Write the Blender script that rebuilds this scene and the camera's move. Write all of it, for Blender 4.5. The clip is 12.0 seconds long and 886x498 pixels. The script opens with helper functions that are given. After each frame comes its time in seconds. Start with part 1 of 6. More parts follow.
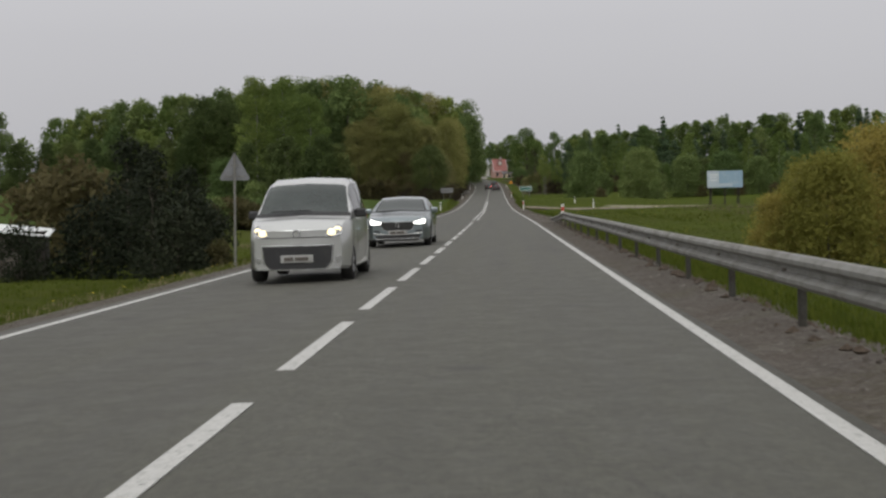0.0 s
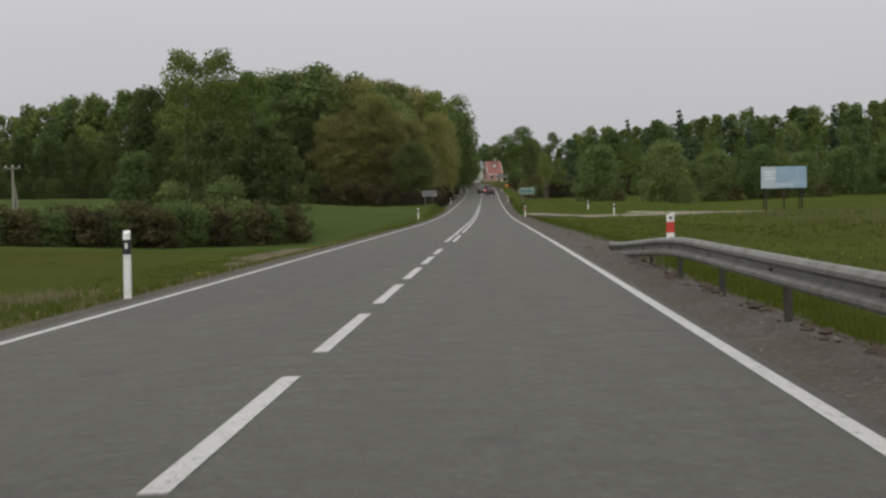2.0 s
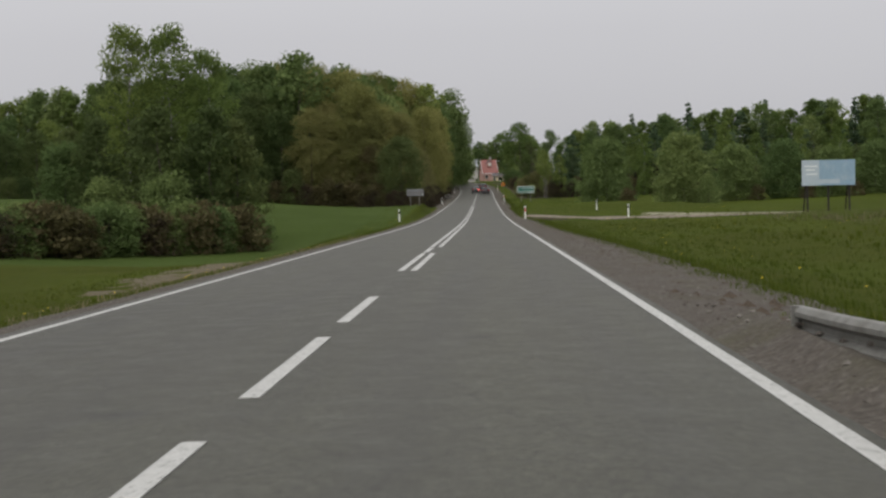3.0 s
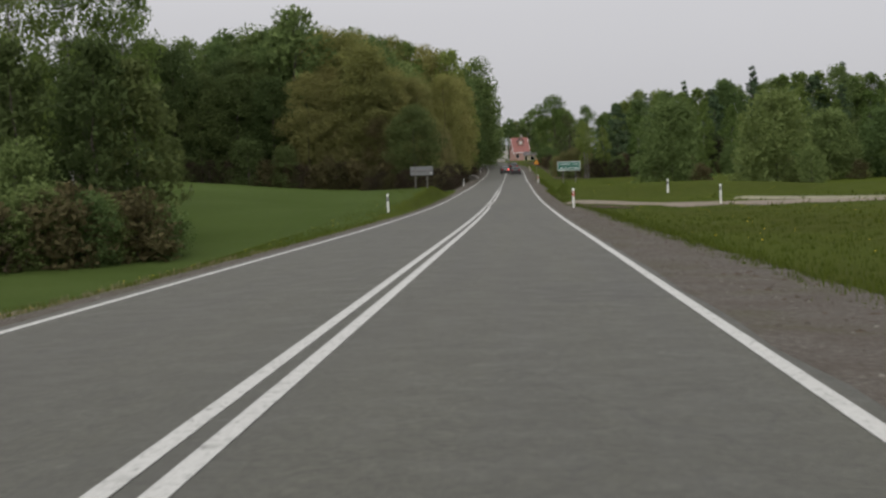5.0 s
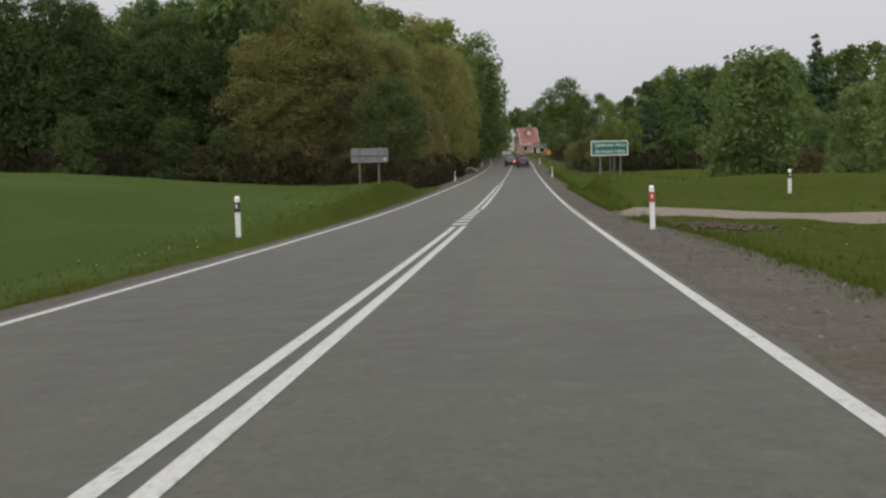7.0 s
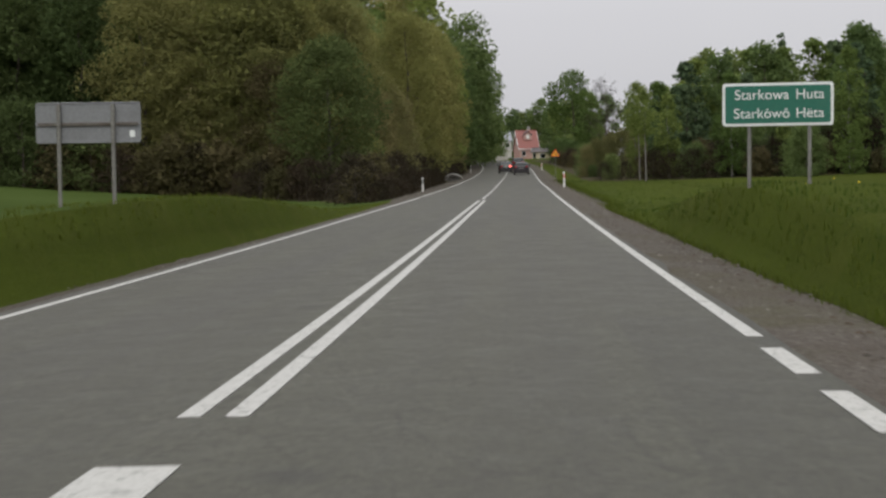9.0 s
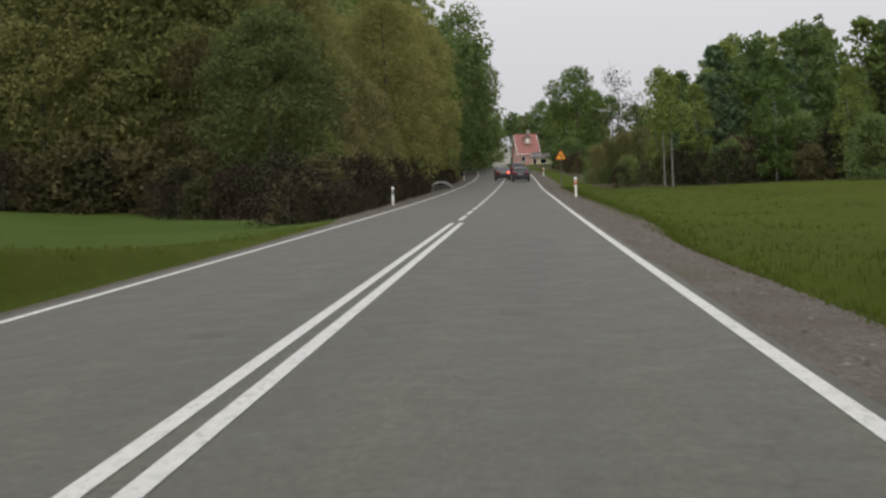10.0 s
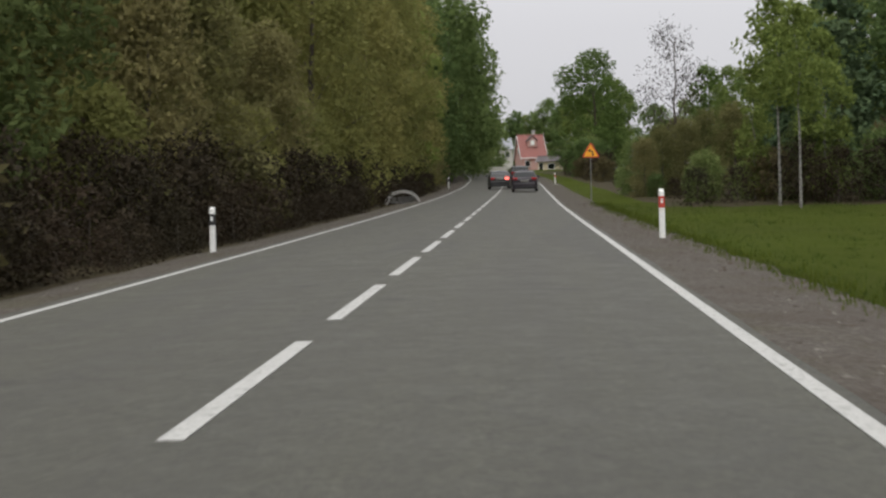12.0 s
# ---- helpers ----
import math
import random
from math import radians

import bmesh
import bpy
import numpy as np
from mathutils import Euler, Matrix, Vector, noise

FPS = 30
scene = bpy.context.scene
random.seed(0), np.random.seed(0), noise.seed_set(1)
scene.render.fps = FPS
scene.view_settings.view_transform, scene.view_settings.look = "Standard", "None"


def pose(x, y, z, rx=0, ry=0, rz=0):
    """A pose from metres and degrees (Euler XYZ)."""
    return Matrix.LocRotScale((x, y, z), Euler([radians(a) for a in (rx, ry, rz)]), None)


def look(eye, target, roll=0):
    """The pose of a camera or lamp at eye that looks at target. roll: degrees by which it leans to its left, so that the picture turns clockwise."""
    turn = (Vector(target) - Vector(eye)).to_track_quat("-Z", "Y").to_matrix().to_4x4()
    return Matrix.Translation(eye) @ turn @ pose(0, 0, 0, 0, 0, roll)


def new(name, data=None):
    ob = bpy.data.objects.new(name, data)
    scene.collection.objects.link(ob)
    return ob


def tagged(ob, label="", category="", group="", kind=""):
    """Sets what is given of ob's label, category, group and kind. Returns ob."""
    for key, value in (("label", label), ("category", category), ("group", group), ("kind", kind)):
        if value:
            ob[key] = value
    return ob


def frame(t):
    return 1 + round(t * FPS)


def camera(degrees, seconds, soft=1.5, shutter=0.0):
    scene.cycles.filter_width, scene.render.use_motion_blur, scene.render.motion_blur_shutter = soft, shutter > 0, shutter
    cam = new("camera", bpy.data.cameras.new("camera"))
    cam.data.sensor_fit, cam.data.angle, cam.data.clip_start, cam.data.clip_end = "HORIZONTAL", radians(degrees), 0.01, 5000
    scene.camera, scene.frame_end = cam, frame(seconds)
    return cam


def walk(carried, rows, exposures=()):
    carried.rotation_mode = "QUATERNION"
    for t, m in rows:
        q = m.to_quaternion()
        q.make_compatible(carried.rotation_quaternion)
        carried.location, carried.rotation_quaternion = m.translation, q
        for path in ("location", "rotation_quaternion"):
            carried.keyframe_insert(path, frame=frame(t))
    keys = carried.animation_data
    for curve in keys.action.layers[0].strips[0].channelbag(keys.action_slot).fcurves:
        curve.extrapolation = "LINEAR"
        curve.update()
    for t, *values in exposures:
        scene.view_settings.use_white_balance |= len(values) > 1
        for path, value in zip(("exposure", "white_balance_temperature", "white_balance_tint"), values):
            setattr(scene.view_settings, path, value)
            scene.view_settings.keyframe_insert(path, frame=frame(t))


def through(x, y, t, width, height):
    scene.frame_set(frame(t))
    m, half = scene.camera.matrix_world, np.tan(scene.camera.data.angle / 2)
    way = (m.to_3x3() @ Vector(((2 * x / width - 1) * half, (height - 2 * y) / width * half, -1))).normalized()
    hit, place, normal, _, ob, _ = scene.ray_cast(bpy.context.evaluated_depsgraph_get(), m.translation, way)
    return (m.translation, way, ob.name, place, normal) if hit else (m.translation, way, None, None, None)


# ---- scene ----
SOFT, SHUTTER = 2.5, 0.1
cam = camera(34.30, 12.0, SOFT, SHUTTER)
PATH = [
    (0.0, 1.650, -0.000, 1.196, 88.19, 1.75, 2.35),
    (0.5, 1.615, 10.205, 1.196, 88.24, 1.81, 2.35),
    (1.0, 1.575, 20.065, 1.197, 88.31, 1.88, 2.33),
    (1.5, 1.554, 30.172, 1.202, 88.34, 1.88, 2.24),
    (2.0, 1.557, 40.370, 1.212, 88.41, 1.94, 2.13),
    (2.5, 1.575, 50.867, 1.229, 88.51, 2.23, 2.02),
    (3.0, 1.606, 61.255, 1.252, 88.42, 2.00, 1.95),
    (4.8, 1.549, 95.304, 1.320, 87.57, 2.10, 3.11),
    (5.0, 1.570, 99.275, 1.326, 87.76, 2.35, 3.20),
    (5.5, 1.626, 109.581, 1.341, 85.53, 1.89, 4.43),
    (5.8, 1.552, 116.330, 1.355, 87.60, 2.15, 3.46),
    (6.0, 1.507, 120.831, 1.364, 87.31, 2.25, 3.48),
    (6.5, 1.485, 132.201, 1.381, 87.61, 2.30, 3.59),
    (7.0, 1.385, 143.697, 1.400, 87.58, 2.14, 3.50),
    (8.8, 1.103, 185.266, 1.639, 87.77, 1.68, 3.33),
    (9.0, 1.083, 189.798, 1.683, 87.92, 1.76, 3.40),
    (9.5, 1.068, 201.301, 1.814, 88.28, 2.50, 3.43),
    (10.0, 1.033, 212.807, 1.982, 88.24, 2.46, 3.41),
    (10.5, 0.988, 224.288, 2.176, 88.30, 2.34, 3.41),
    (11.0, 0.935, 235.732, 2.384, 88.22, 2.12, 3.47),
    (11.5, 0.847, 247.272, 2.597, 88.53, 1.85, 3.50),
    (12.0, 0.783, 259.027, 2.826, 88.50, 1.82, 3.53),
]
walk(cam, [(t, pose(x, y, z, rx, ry, rz)) for t, x, y, z, rx, ry, rz in PATH],
     [(0.0, -0.2), (2.5, -0.14), (5.0, -0.06), (6.0, 0.02), (9.0, 0.03), (10.0, 0.16), (10.7, 0.16), (11.4, 0.14), (12.0, 0.13)])

# the road's line over the land: metres along, height, sideways
KNOTS = (-400, -60, 0, 40, 80, 120, 160, 200, 240, 280, 320, 360, 400, 440, 480, 520, 560, 700, 1200)
ROAD_Z = (0, 0, 0, 0.01, 0.09, 0.16, 0.26, 0.60, 1.26, 2.05, 2.95, 4.05, 5.4, 7.0, 8.6, 10.0, 10.9, 13.0, 16.0)
ROAD_X = (0, 0, 0, 0.02, -0.05, -0.21, -0.41, -0.65, -0.89, -1.08, -1.33, -1.5, -1.9, -3.2, -6.5, -13, -24, -80, -280)
CROSSFALL = 0.02

# ---- light: a bright overcast sky ----
world = bpy.data.worlds.new("overcast")
scene.world = world
world.use_nodes = True
tree = world.node_tree
sky = tree.nodes.new("ShaderNodeTexSky")
sky.sky_type, sky.sun_disc = "NISHITA", False
sky.sun_elevation, sky.sun_rotation = radians(48), radians(200)
sky.air_density, sky.dust_density, sky.ozone_density = 1.0, 6.0, 1.0
grey = tree.nodes.new("ShaderNodeHueSaturation")
grey.inputs["Saturation"].default_value = 0.12
coord = tree.nodes.new("ShaderNodeTexCoord")
split = tree.nodes.new("ShaderNodeSeparateXYZ")
veil = tree.nodes.new("ShaderNodeValToRGB")
for e, (at, v) in zip((veil.color_ramp.elements[0], veil.color_ramp.elements[1], veil.color_ramp.elements.new(0.25)),
                      ((0.0, (0.53, 0.53, 0.555)), (1.0, (0.95, 0.955, 0.98)), (0.12, (0.50, 0.495, 0.52)))):
    e.position, e.color = at, (*v, 1)
cloud = tree.nodes.new("ShaderNodeTexNoise")
cloud.inputs["Scale"].default_value, cloud.inputs["Detail"].default_value = 2.2, 5
shape = tree.nodes.new("ShaderNodeMapRange")
shape.inputs["To Min"].default_value, shape.inputs["To Max"].default_value = 0.93, 1.07
layer = tree.nodes.new("ShaderNodeMix")
layer.data_type, layer.blend_type = "RGBA", "MULTIPLY"
layer.inputs[0].default_value = 1.0
both = tree.nodes.new("ShaderNodeMix")
both.data_type, both.blend_type = "RGBA", "ADD"
both.inputs[0].default_value = 0.05
back = tree.nodes["Background"]
back.inputs["Strength"].default_value = 1.0
for a, b in ((sky.outputs[0], grey.inputs["Color"]), (coord.outputs["Generated"], split.inputs[0]), (split.outputs["Z"], veil.inputs[0]),
             (coord.outputs["Generated"], cloud.inputs["Vector"]), (cloud.outputs["Fac"], shape.inputs["Value"]),
             (veil.outputs[0], layer.inputs[6]), (shape.outputs[0], layer.inputs[7]),
             (layer.outputs[2], both.inputs[6]), (grey.outputs[0], both.inputs[7]), (both.outputs[2], back.inputs["Color"])):
    tree.links.new(a, b)
sun = new("sun", bpy.data.lights.new("sun", "SUN"))
sun.data.energy, sun.data.angle, sun.data.color = 0.5, radians(25), (1.0, 0.97, 0.93)
sun.matrix_basis = look((0, 0, 80), (-12, 60, 0))


# ---- small helpers ----
def curve_at(knots, values, y):
    """A smooth curve through the knots."""
    knots, values = np.asarray(knots, float), np.asarray(values, float)
    slope = np.gradient(values, knots)
    y = np.clip(y, knots[0], knots[-1])
    i = np.clip(np.searchsorted(knots, y) - 1, 0, len(knots) - 2)
    h = knots[i + 1] - knots[i]
    u = (y - knots[i]) / h
    return ((2 * u**3 - 3 * u**2 + 1) * values[i] + (u**3 - 2 * u**2 + u) * h * slope[i]
            + (3 * u**2 - 2 * u**3) * values[i + 1] + (u**3 - u**2) * h * slope[i + 1])


def smooth(a, b, v):
    u = np.clip((np.asarray(v, float) - a) / (b - a), 0, 1)
    return u * u * (3 - 2 * u)


def road_z(y):
    return curve_at(KNOTS, ROAD_Z, y)


def road_x(y):
    return curve_at(KNOTS, ROAD_X, y)


def hash_noise(x, y, scale):
    return np.array([noise.noise(Vector((a / scale, b / scale, 3.7))) for a, b in zip(np.ravel(x), np.ravel(y))]).reshape(np.shape(x))


def ground_z(x, y):
    """The height of the land: verges fall off the road, a meadow on one side, a rising field on the other."""
    x, y = np.asarray(x, float), np.asarray(y, float)
    d = x - road_x(y)
    z = road_z(y) - 0.14 - CROSSFALL * np.minimum(np.abs(d), 7)
    right = np.maximum(d - 5.6, 0)
    left = np.maximum(-d - 4.6, 0)
    # right: a shallow bank down to the meadow, then level, rising at the wood
    z = z - RIGHT_DROP(y) * smooth(0, 6, right) + 0.014 * np.maximum(right - 30, 0)
    # left: a ditch by the near bushes, a field that swells beyond
    z = z - LEFT_DROP(y) * smooth(0, 5, left) + LEFT_RISE(y) * smooth(6, 45, left) + 0.015 * np.maximum(left - 45, 0)
    # the hollow in which the hedge and the birches stand
    z = z - 1.25 * smooth(122, 150, y) * smooth(186, 168, y) * smooth(2.5, 9, left) * smooth(62, 34, left)
    # a low bank on both sides near the town signs
    z = z + 1.22 * np.exp(-((y - 219) / np.where(y < 219, 30, 20)) ** 2) * smooth(0.12, 0.70, left) * smooth(44, 12, left)
    z = z + 1.20 * np.exp(-((y - 214) / 14) ** 2) * smooth(-0.48, 0.08, d - 5.5) * smooth(30, 8, right)
    z = z - 0.30 * ((d < 4.7) & (d > -4.35))
    return z


def RIGHT_DROP(y):
    return curve_at((-40, 40, 100, 150, 200, 260, 300, 700), (0.9, 0.8, 0.5, 0.25, 0.3, 0.25, 0.1, 0.1), y)


def LEFT_DROP(y):
    return curve_at((-40, 40, 90, 130, 165, 200, 260, 300, 700), (0.5, 0.55, 0.7, 0.75, 0.25, 0.1, 0.2, 0.1, 0.1), y)


def LEFT_RISE(y):
    return curve_at((-40, 40, 90, 130, 160, 190, 230, 260, 300, 700), (0.3, 0.4, 0.9, 1.5, 2.2, 3.2, 3.5, 3.2, 2.0, 1.5), y)


def drop_to(x, y, lift=0.0):
    return float(ground_z(x, y)) + lift


def mesh_from(name, verts, faces, mats, smooth_on=False):
    me = bpy.data.meshes.new(name)
    me.from_pydata([tuple(v) for v in verts], [], [tuple(f) for f in faces])
    for m in (mats if isinstance(mats, (list, tuple)) else [mats]):
        me.materials.append(m)
    if smooth_on:
        me.polygons.foreach_set("use_smooth", [True] * len(me.polygons))
    me.update()
    return me


def part(name, bm, material, parent=None, label="", smooth_on=False):
    """One mesh object out of a bmesh (or a ready mesh), under a thing or a part."""
    if isinstance(bm, bmesh.types.BMesh):
        me = bpy.data.meshes.new(name)
        bm.to_mesh(me)
        bm.free()
        me.materials.append(material)
    else:
        me = bm
    if smooth_on:
        me.polygons.foreach_set("use_smooth", [True] * len(me.polygons))
    ob = new(name, me)
    if parent is not None:
        ob.parent = parent
    if label:
        ob["label"] = label
    return ob


def thing(name, label, category, m=None, group="", kind=""):
    ob = new(name)
    ob.empty_display_size = 0.2
    if m is not None:
        ob.matrix_basis = m
    return tagged(ob, label, category, group, kind)


def box(cx, cy, cz, sx, sy, sz, bevel=0.0, segments=1, bm=None, turn=None):
    made = bmesh.new()
    bmesh.ops.create_cube(made, size=1)
    for v in made.verts:
        v.co = Vector((v.co.x * sx, v.co.y * sy, v.co.z * sz))
    if bevel:
        bmesh.ops.bevel(made, geom=list(made.edges), offset=bevel, segments=segments, affect="EDGES", profile=0.5)
    m = Matrix.Translation((cx, cy, cz)) @ (turn if turn is not None else Matrix.Identity(4))
    bmesh.ops.transform(made, matrix=m, verts=made.verts)
    return merge(bm, made)


def tube(p, q, r0, r1=None, n=10, bm=None):
    """A tapered round bar from p to q."""
    r1 = r0 if r1 is None else r1
    p, q = Vector(p), Vector(q)
    made = bmesh.new()
    bmesh.ops.create_cone(made, cap_ends=True, segments=n, radius1=r0, radius2=r1, depth=(q - p).length)
    m = Matrix.Translation((p + q) / 2) @ (q - p).to_track_quat("Z", "Y").to_matrix().to_4x4()
    bmesh.ops.transform(made, matrix=m, verts=made.verts)
    return merge(bm, made)


def merge(bm, made):
    if bm is None:
        return made
    me = bpy.data.meshes.new("joined")
    made.to_mesh(me)
    made.free()
    bm.from_mesh(me)
    bpy.data.meshes.remove(me)
    return bm


def plate(points, thick, bm=None):
    """A flat slab from an outline in x and z, of that thickness in y."""
    made = bmesh.new()
    face = made.faces.new([made.verts.new((x, 0, z)) for x, z in points])
    out = bmesh.ops.extrude_face_region(made, geom=[face])
    for v in out["geom"]:
        if isinstance(v, bmesh.types.BMVert):
            v.co.y += thick
    bmesh.ops.recalc_face_normals(made, faces=made.faces)
    return merge(bm, made)


# ---- materials ----
class Nodes:
    """A short way to write node trees."""

    def __init__(self, name):
        self.mat = bpy.data.materials.new(name)
        self.mat.use_nodes = True
        self.tree = self.mat.node_tree
        self.tree.nodes.clear()
        self.out = self.tree.nodes.new("ShaderNodeOutputMaterial")
        self.bsdf = self.tree.nodes.new("ShaderNodeBsdfPrincipled")
        self.tree.links.new(self.bsdf.outputs[0], self.out.inputs[0])

    def add(self, kind, **values):
        n = self.tree.nodes.new(kind)
        for key, value in values.items():
            setattr(n, key, value)
        return n

    def join(self, a, b):
        self.tree.links.new(a, b)

    def place(self):
        return self.add("ShaderNodeTexCoord").outputs["Object"]

    def noise(self, where, scale, detail=4, rough=0.55):
        n = self.add("ShaderNodeTexNoise")
        n.inputs["Scale"].default_value, n.inputs["Detail"].default_value, n.inputs["Roughness"].default_value = scale, detail, rough
        self.join(where, n.inputs["Vector"])
        return n.outputs["Fac"]

    def ramp(self, fac, *stops):
        n = self.add("ShaderNodeValToRGB")
        ramp = n.color_ramp
        while len(ramp.elements) < len(stops):
            ramp.elements.new(0.5)
        for e, (at, c) in zip(ramp.elements, stops):
            e.position, e.color = at, (*c, 1) if len(c) == 3 else c
        self.join(fac, n.inputs[0])
        return n.outputs[0]

    def mix(self, fac, a, b, blend="MIX"):
        n = self.add("ShaderNodeMix", data_type="RGBA", blend_type=blend)
        for socket, v in ((n.inputs[0], fac), (n.inputs[6], a), (n.inputs[7], b)):
            if isinstance(v, bpy.types.NodeSocket):
                self.join(v, socket)
            elif isinstance(v, (int, float)):
                socket.default_value = v
            else:
                socket.default_value = (*v, 1)
        return n.outputs[2]

    def bump(self, height, strength, distance):
        n = self.add("ShaderNodeBump")
        n.inputs["Strength"].default_value, n.inputs["Distance"].default_value = strength, distance
        self.join(height, n.inputs["Height"])
        self.join(n.outputs[0], self.bsdf.inputs["Normal"])

    def done(self, color, rough=0.6, metal=0.0, spec=0.5):
        for key, v in (("Base Color", color), ("Roughness", rough), ("Metallic", metal), ("Specular IOR Level", spec)):
            s = self.bsdf.inputs[key]
            if isinstance(v, bpy.types.NodeSocket):
                self.join(v, s)
            else:
                s.default_value = (*v, 1) if isinstance(v, (tuple, list)) and len(v) == 3 else v
        return self.mat


def worn(name, color, rough=0.5, metal=0.0, spread=0.12, scale=6.0, spec=0.5, dirt=(0.12, 0.10, 0.08), dirt_amount=0.25, bump=0.0):
    """A plain coat with fine grain and patches of dirt."""
    n = Nodes(name)
    w = n.place()
    fine, large = n.noise(w, scale * 9, 3), n.noise(w, scale, 5)
    dark, light = tuple(c * (1 - spread) for c in color), tuple(min(1, c * (1 + spread)) for c in color)
    c = n.ramp(fine, (0.3, dark), (0.7, light))
    mask = n.ramp(large, (0.5, (0, 0, 0)), (0.78, (dirt_amount,) * 3))
    c = n.mix(mask, c, dirt)
    r = n.ramp(large, (0.3, (rough * 0.8,) * 3), (0.75, (min(1, rough * 1.35),) * 3))
    if bump:
        n.bump(fine, 0.5, bump)
    return n.done(c, r, metal, spec)


def make_asphalt():
    n = Nodes("asphalt")
    w = n.place()
    grain = n.noise(w, 15, 8, 0.88)
    mid = n.noise(w, 2.2, 6, 0.7)
    stretch = n.add("ShaderNodeMapping")
    stretch.inputs["Scale"].default_value = (1.1, 0.035, 1)
    n.join(w, stretch.inputs[0])
    lanes = n.noise(stretch.outputs[0], 1.3, 4, 0.55)
    c = n.ramp(grain, (0.34, (0.038, 0.0370, 0.0290)), (0.51, (0.078, 0.0760, 0.0594)), (0.68, (0.136, 0.132, 0.104)))
    c = n.mix(n.ramp(lanes, (0.35, (0, 0, 0)), (0.7, (0.42, 0.42, 0.42))), c, (0.062, 0.060, 0.056))
    c = n.mix(n.ramp(mid, (0.56, (0, 0, 0)), (0.80, (0.35, 0.35, 0.35))), c, (0.112, 0.107, 0.098))
    spots = n.add("ShaderNodeTexVoronoi")
    spots.inputs["Scale"].default_value = 0.55
    n.join(w, spots.inputs["Vector"])
    c = n.mix(n.ramp(spots.outputs["Distance"], (0.06, (0.45, 0.45, 0.45)), (0.14, (0, 0, 0))), c, (0.035, 0.034, 0.033))
    patch = n.add("ShaderNodeMapping")
    patch.inputs["Scale"].default_value = (0.28, 0.045, 1)
    n.join(w, patch.inputs[0])
    blocks = n.add("ShaderNodeTexVoronoi", distance="CHEBYCHEV")
    blocks.inputs["Scale"].default_value = 1.0
    n.join(patch.outputs[0], blocks.inputs["Vector"])
    tone = n.add("ShaderNodeSeparateColor")
    n.join(blocks.outputs["Color"], tone.inputs[0])
    c = n.mix(n.ramp(tone.outputs[0], (0.0, (0.30,) * 3), (0.35, (0, 0, 0))), c, (0.050, 0.048, 0.045))
    cracks = n.add("ShaderNodeTexVoronoi", feature="DISTANCE_TO_EDGE")
    cracks.inputs["Scale"].default_value = 0.45
    bent = n.add("ShaderNodeMix", data_type="RGBA", blend_type="ADD")
    bent.inputs[0].default_value = 0.6
    warp = n.add("ShaderNodeTexNoise")
    warp.inputs["Scale"].default_value = 0.9
    n.join(w, warp.inputs["Vector"])
    n.join(w, bent.inputs[6])
    n.join(warp.outputs["Color"], bent.inputs[7])
    n.join(bent.outputs[2], cracks.inputs["Vector"])
    c = n.mix(n.ramp(cracks.outputs["Distance"], (0.003, (0.22,) * 3), (0.008, (0, 0, 0))), c, (0.030, 0.029, 0.028))
    n.bump(grain, 0.55, 0.012)
    return n.done(c, n.ramp(mid, (0.3, (0.62,) * 3), (0.7, (0.8,) * 3)), 0, 0.35)


def make_paint():
    n = Nodes("road_paint")
    w = n.place()
    grain, large = n.noise(w, 48, 3, 0.7), n.noise(w, 4.5, 5, 0.65)
    c = n.ramp(grain, (0.22, (0.27, 0.268, 0.255)), (0.55, (0.50, 0.495, 0.47)))
    c = n.mix(n.ramp(large, (0.56, (0, 0, 0)), (0.72, (0.55,) * 3)), c, (0.17, 0.165, 0.15))
    chips = n.noise(w, 17, 4, 0.75)
    c = n.mix(n.ramp(chips, (0.57, (0, 0, 0)), (0.64, (0.8,) * 3)), c, (0.09, 0.087, 0.08))
    n.bump(grain, 0.4, 0.008)
    return n.done(c, 0.65, 0, 0.35)


def make_gravel():
    n = Nodes("gravel")
    w = n.place()
    cells = n.add("ShaderNodeTexVoronoi")
    cells.inputs["Scale"].default_value = 16
    n.join(w, cells.inputs["Vector"])
    large, fine = n.noise(w, 0.8, 6, 0.65), n.noise(w, 13, 6, 0.85)
    c = n.ramp(fine, (0.3, (0.036, 0.031, 0.025)), (0.52, (0.100, 0.087, 0.073)), (0.72, (0.25, 0.225, 0.195)))
    c = n.mix(n.ramp(large, (0.42, (0, 0, 0)), (0.68, (0.6,) * 3)), c, (0.066, 0.052, 0.040))
    c = n.mix(n.ramp(n.noise(w, 0.45, 5, 0.7), (0.50, (0, 0, 0)), (0.66, (0.55,) * 3)), c, (0.072, 0.068, 0.034))
    n.bump(cells.outputs["Distance"], 0.9, 0.05)
    return n.done(c, 0.9, 0, 0.2)


def make_soil_grass(name, low, mid_tone, high, straw, lush):
    """The land: grass with bare, dry and lush patches."""
    n = Nodes(name)
    w = n.place()
    fine, mid, large = n.noise(w, 14, 5, 0.7), n.noise(w, 0.9, 6, 0.65), n.noise(w, 0.06, 4, 0.55)
    c = n.ramp(fine, (0.25, low), (0.55, mid_tone), (0.8, high))
    c = n.mix(n.ramp(mid, (0.45, (0, 0, 0)), (0.75, (0.6,) * 3)), c, straw)
    c = n.mix(n.ramp(large, (0.42, (0, 0, 0)), (0.62, (0.65,) * 3)), c, lush)
    n.bump(fine, 0.8, 0.12)
    return n.done(c, 0.95, 0, 0.03)


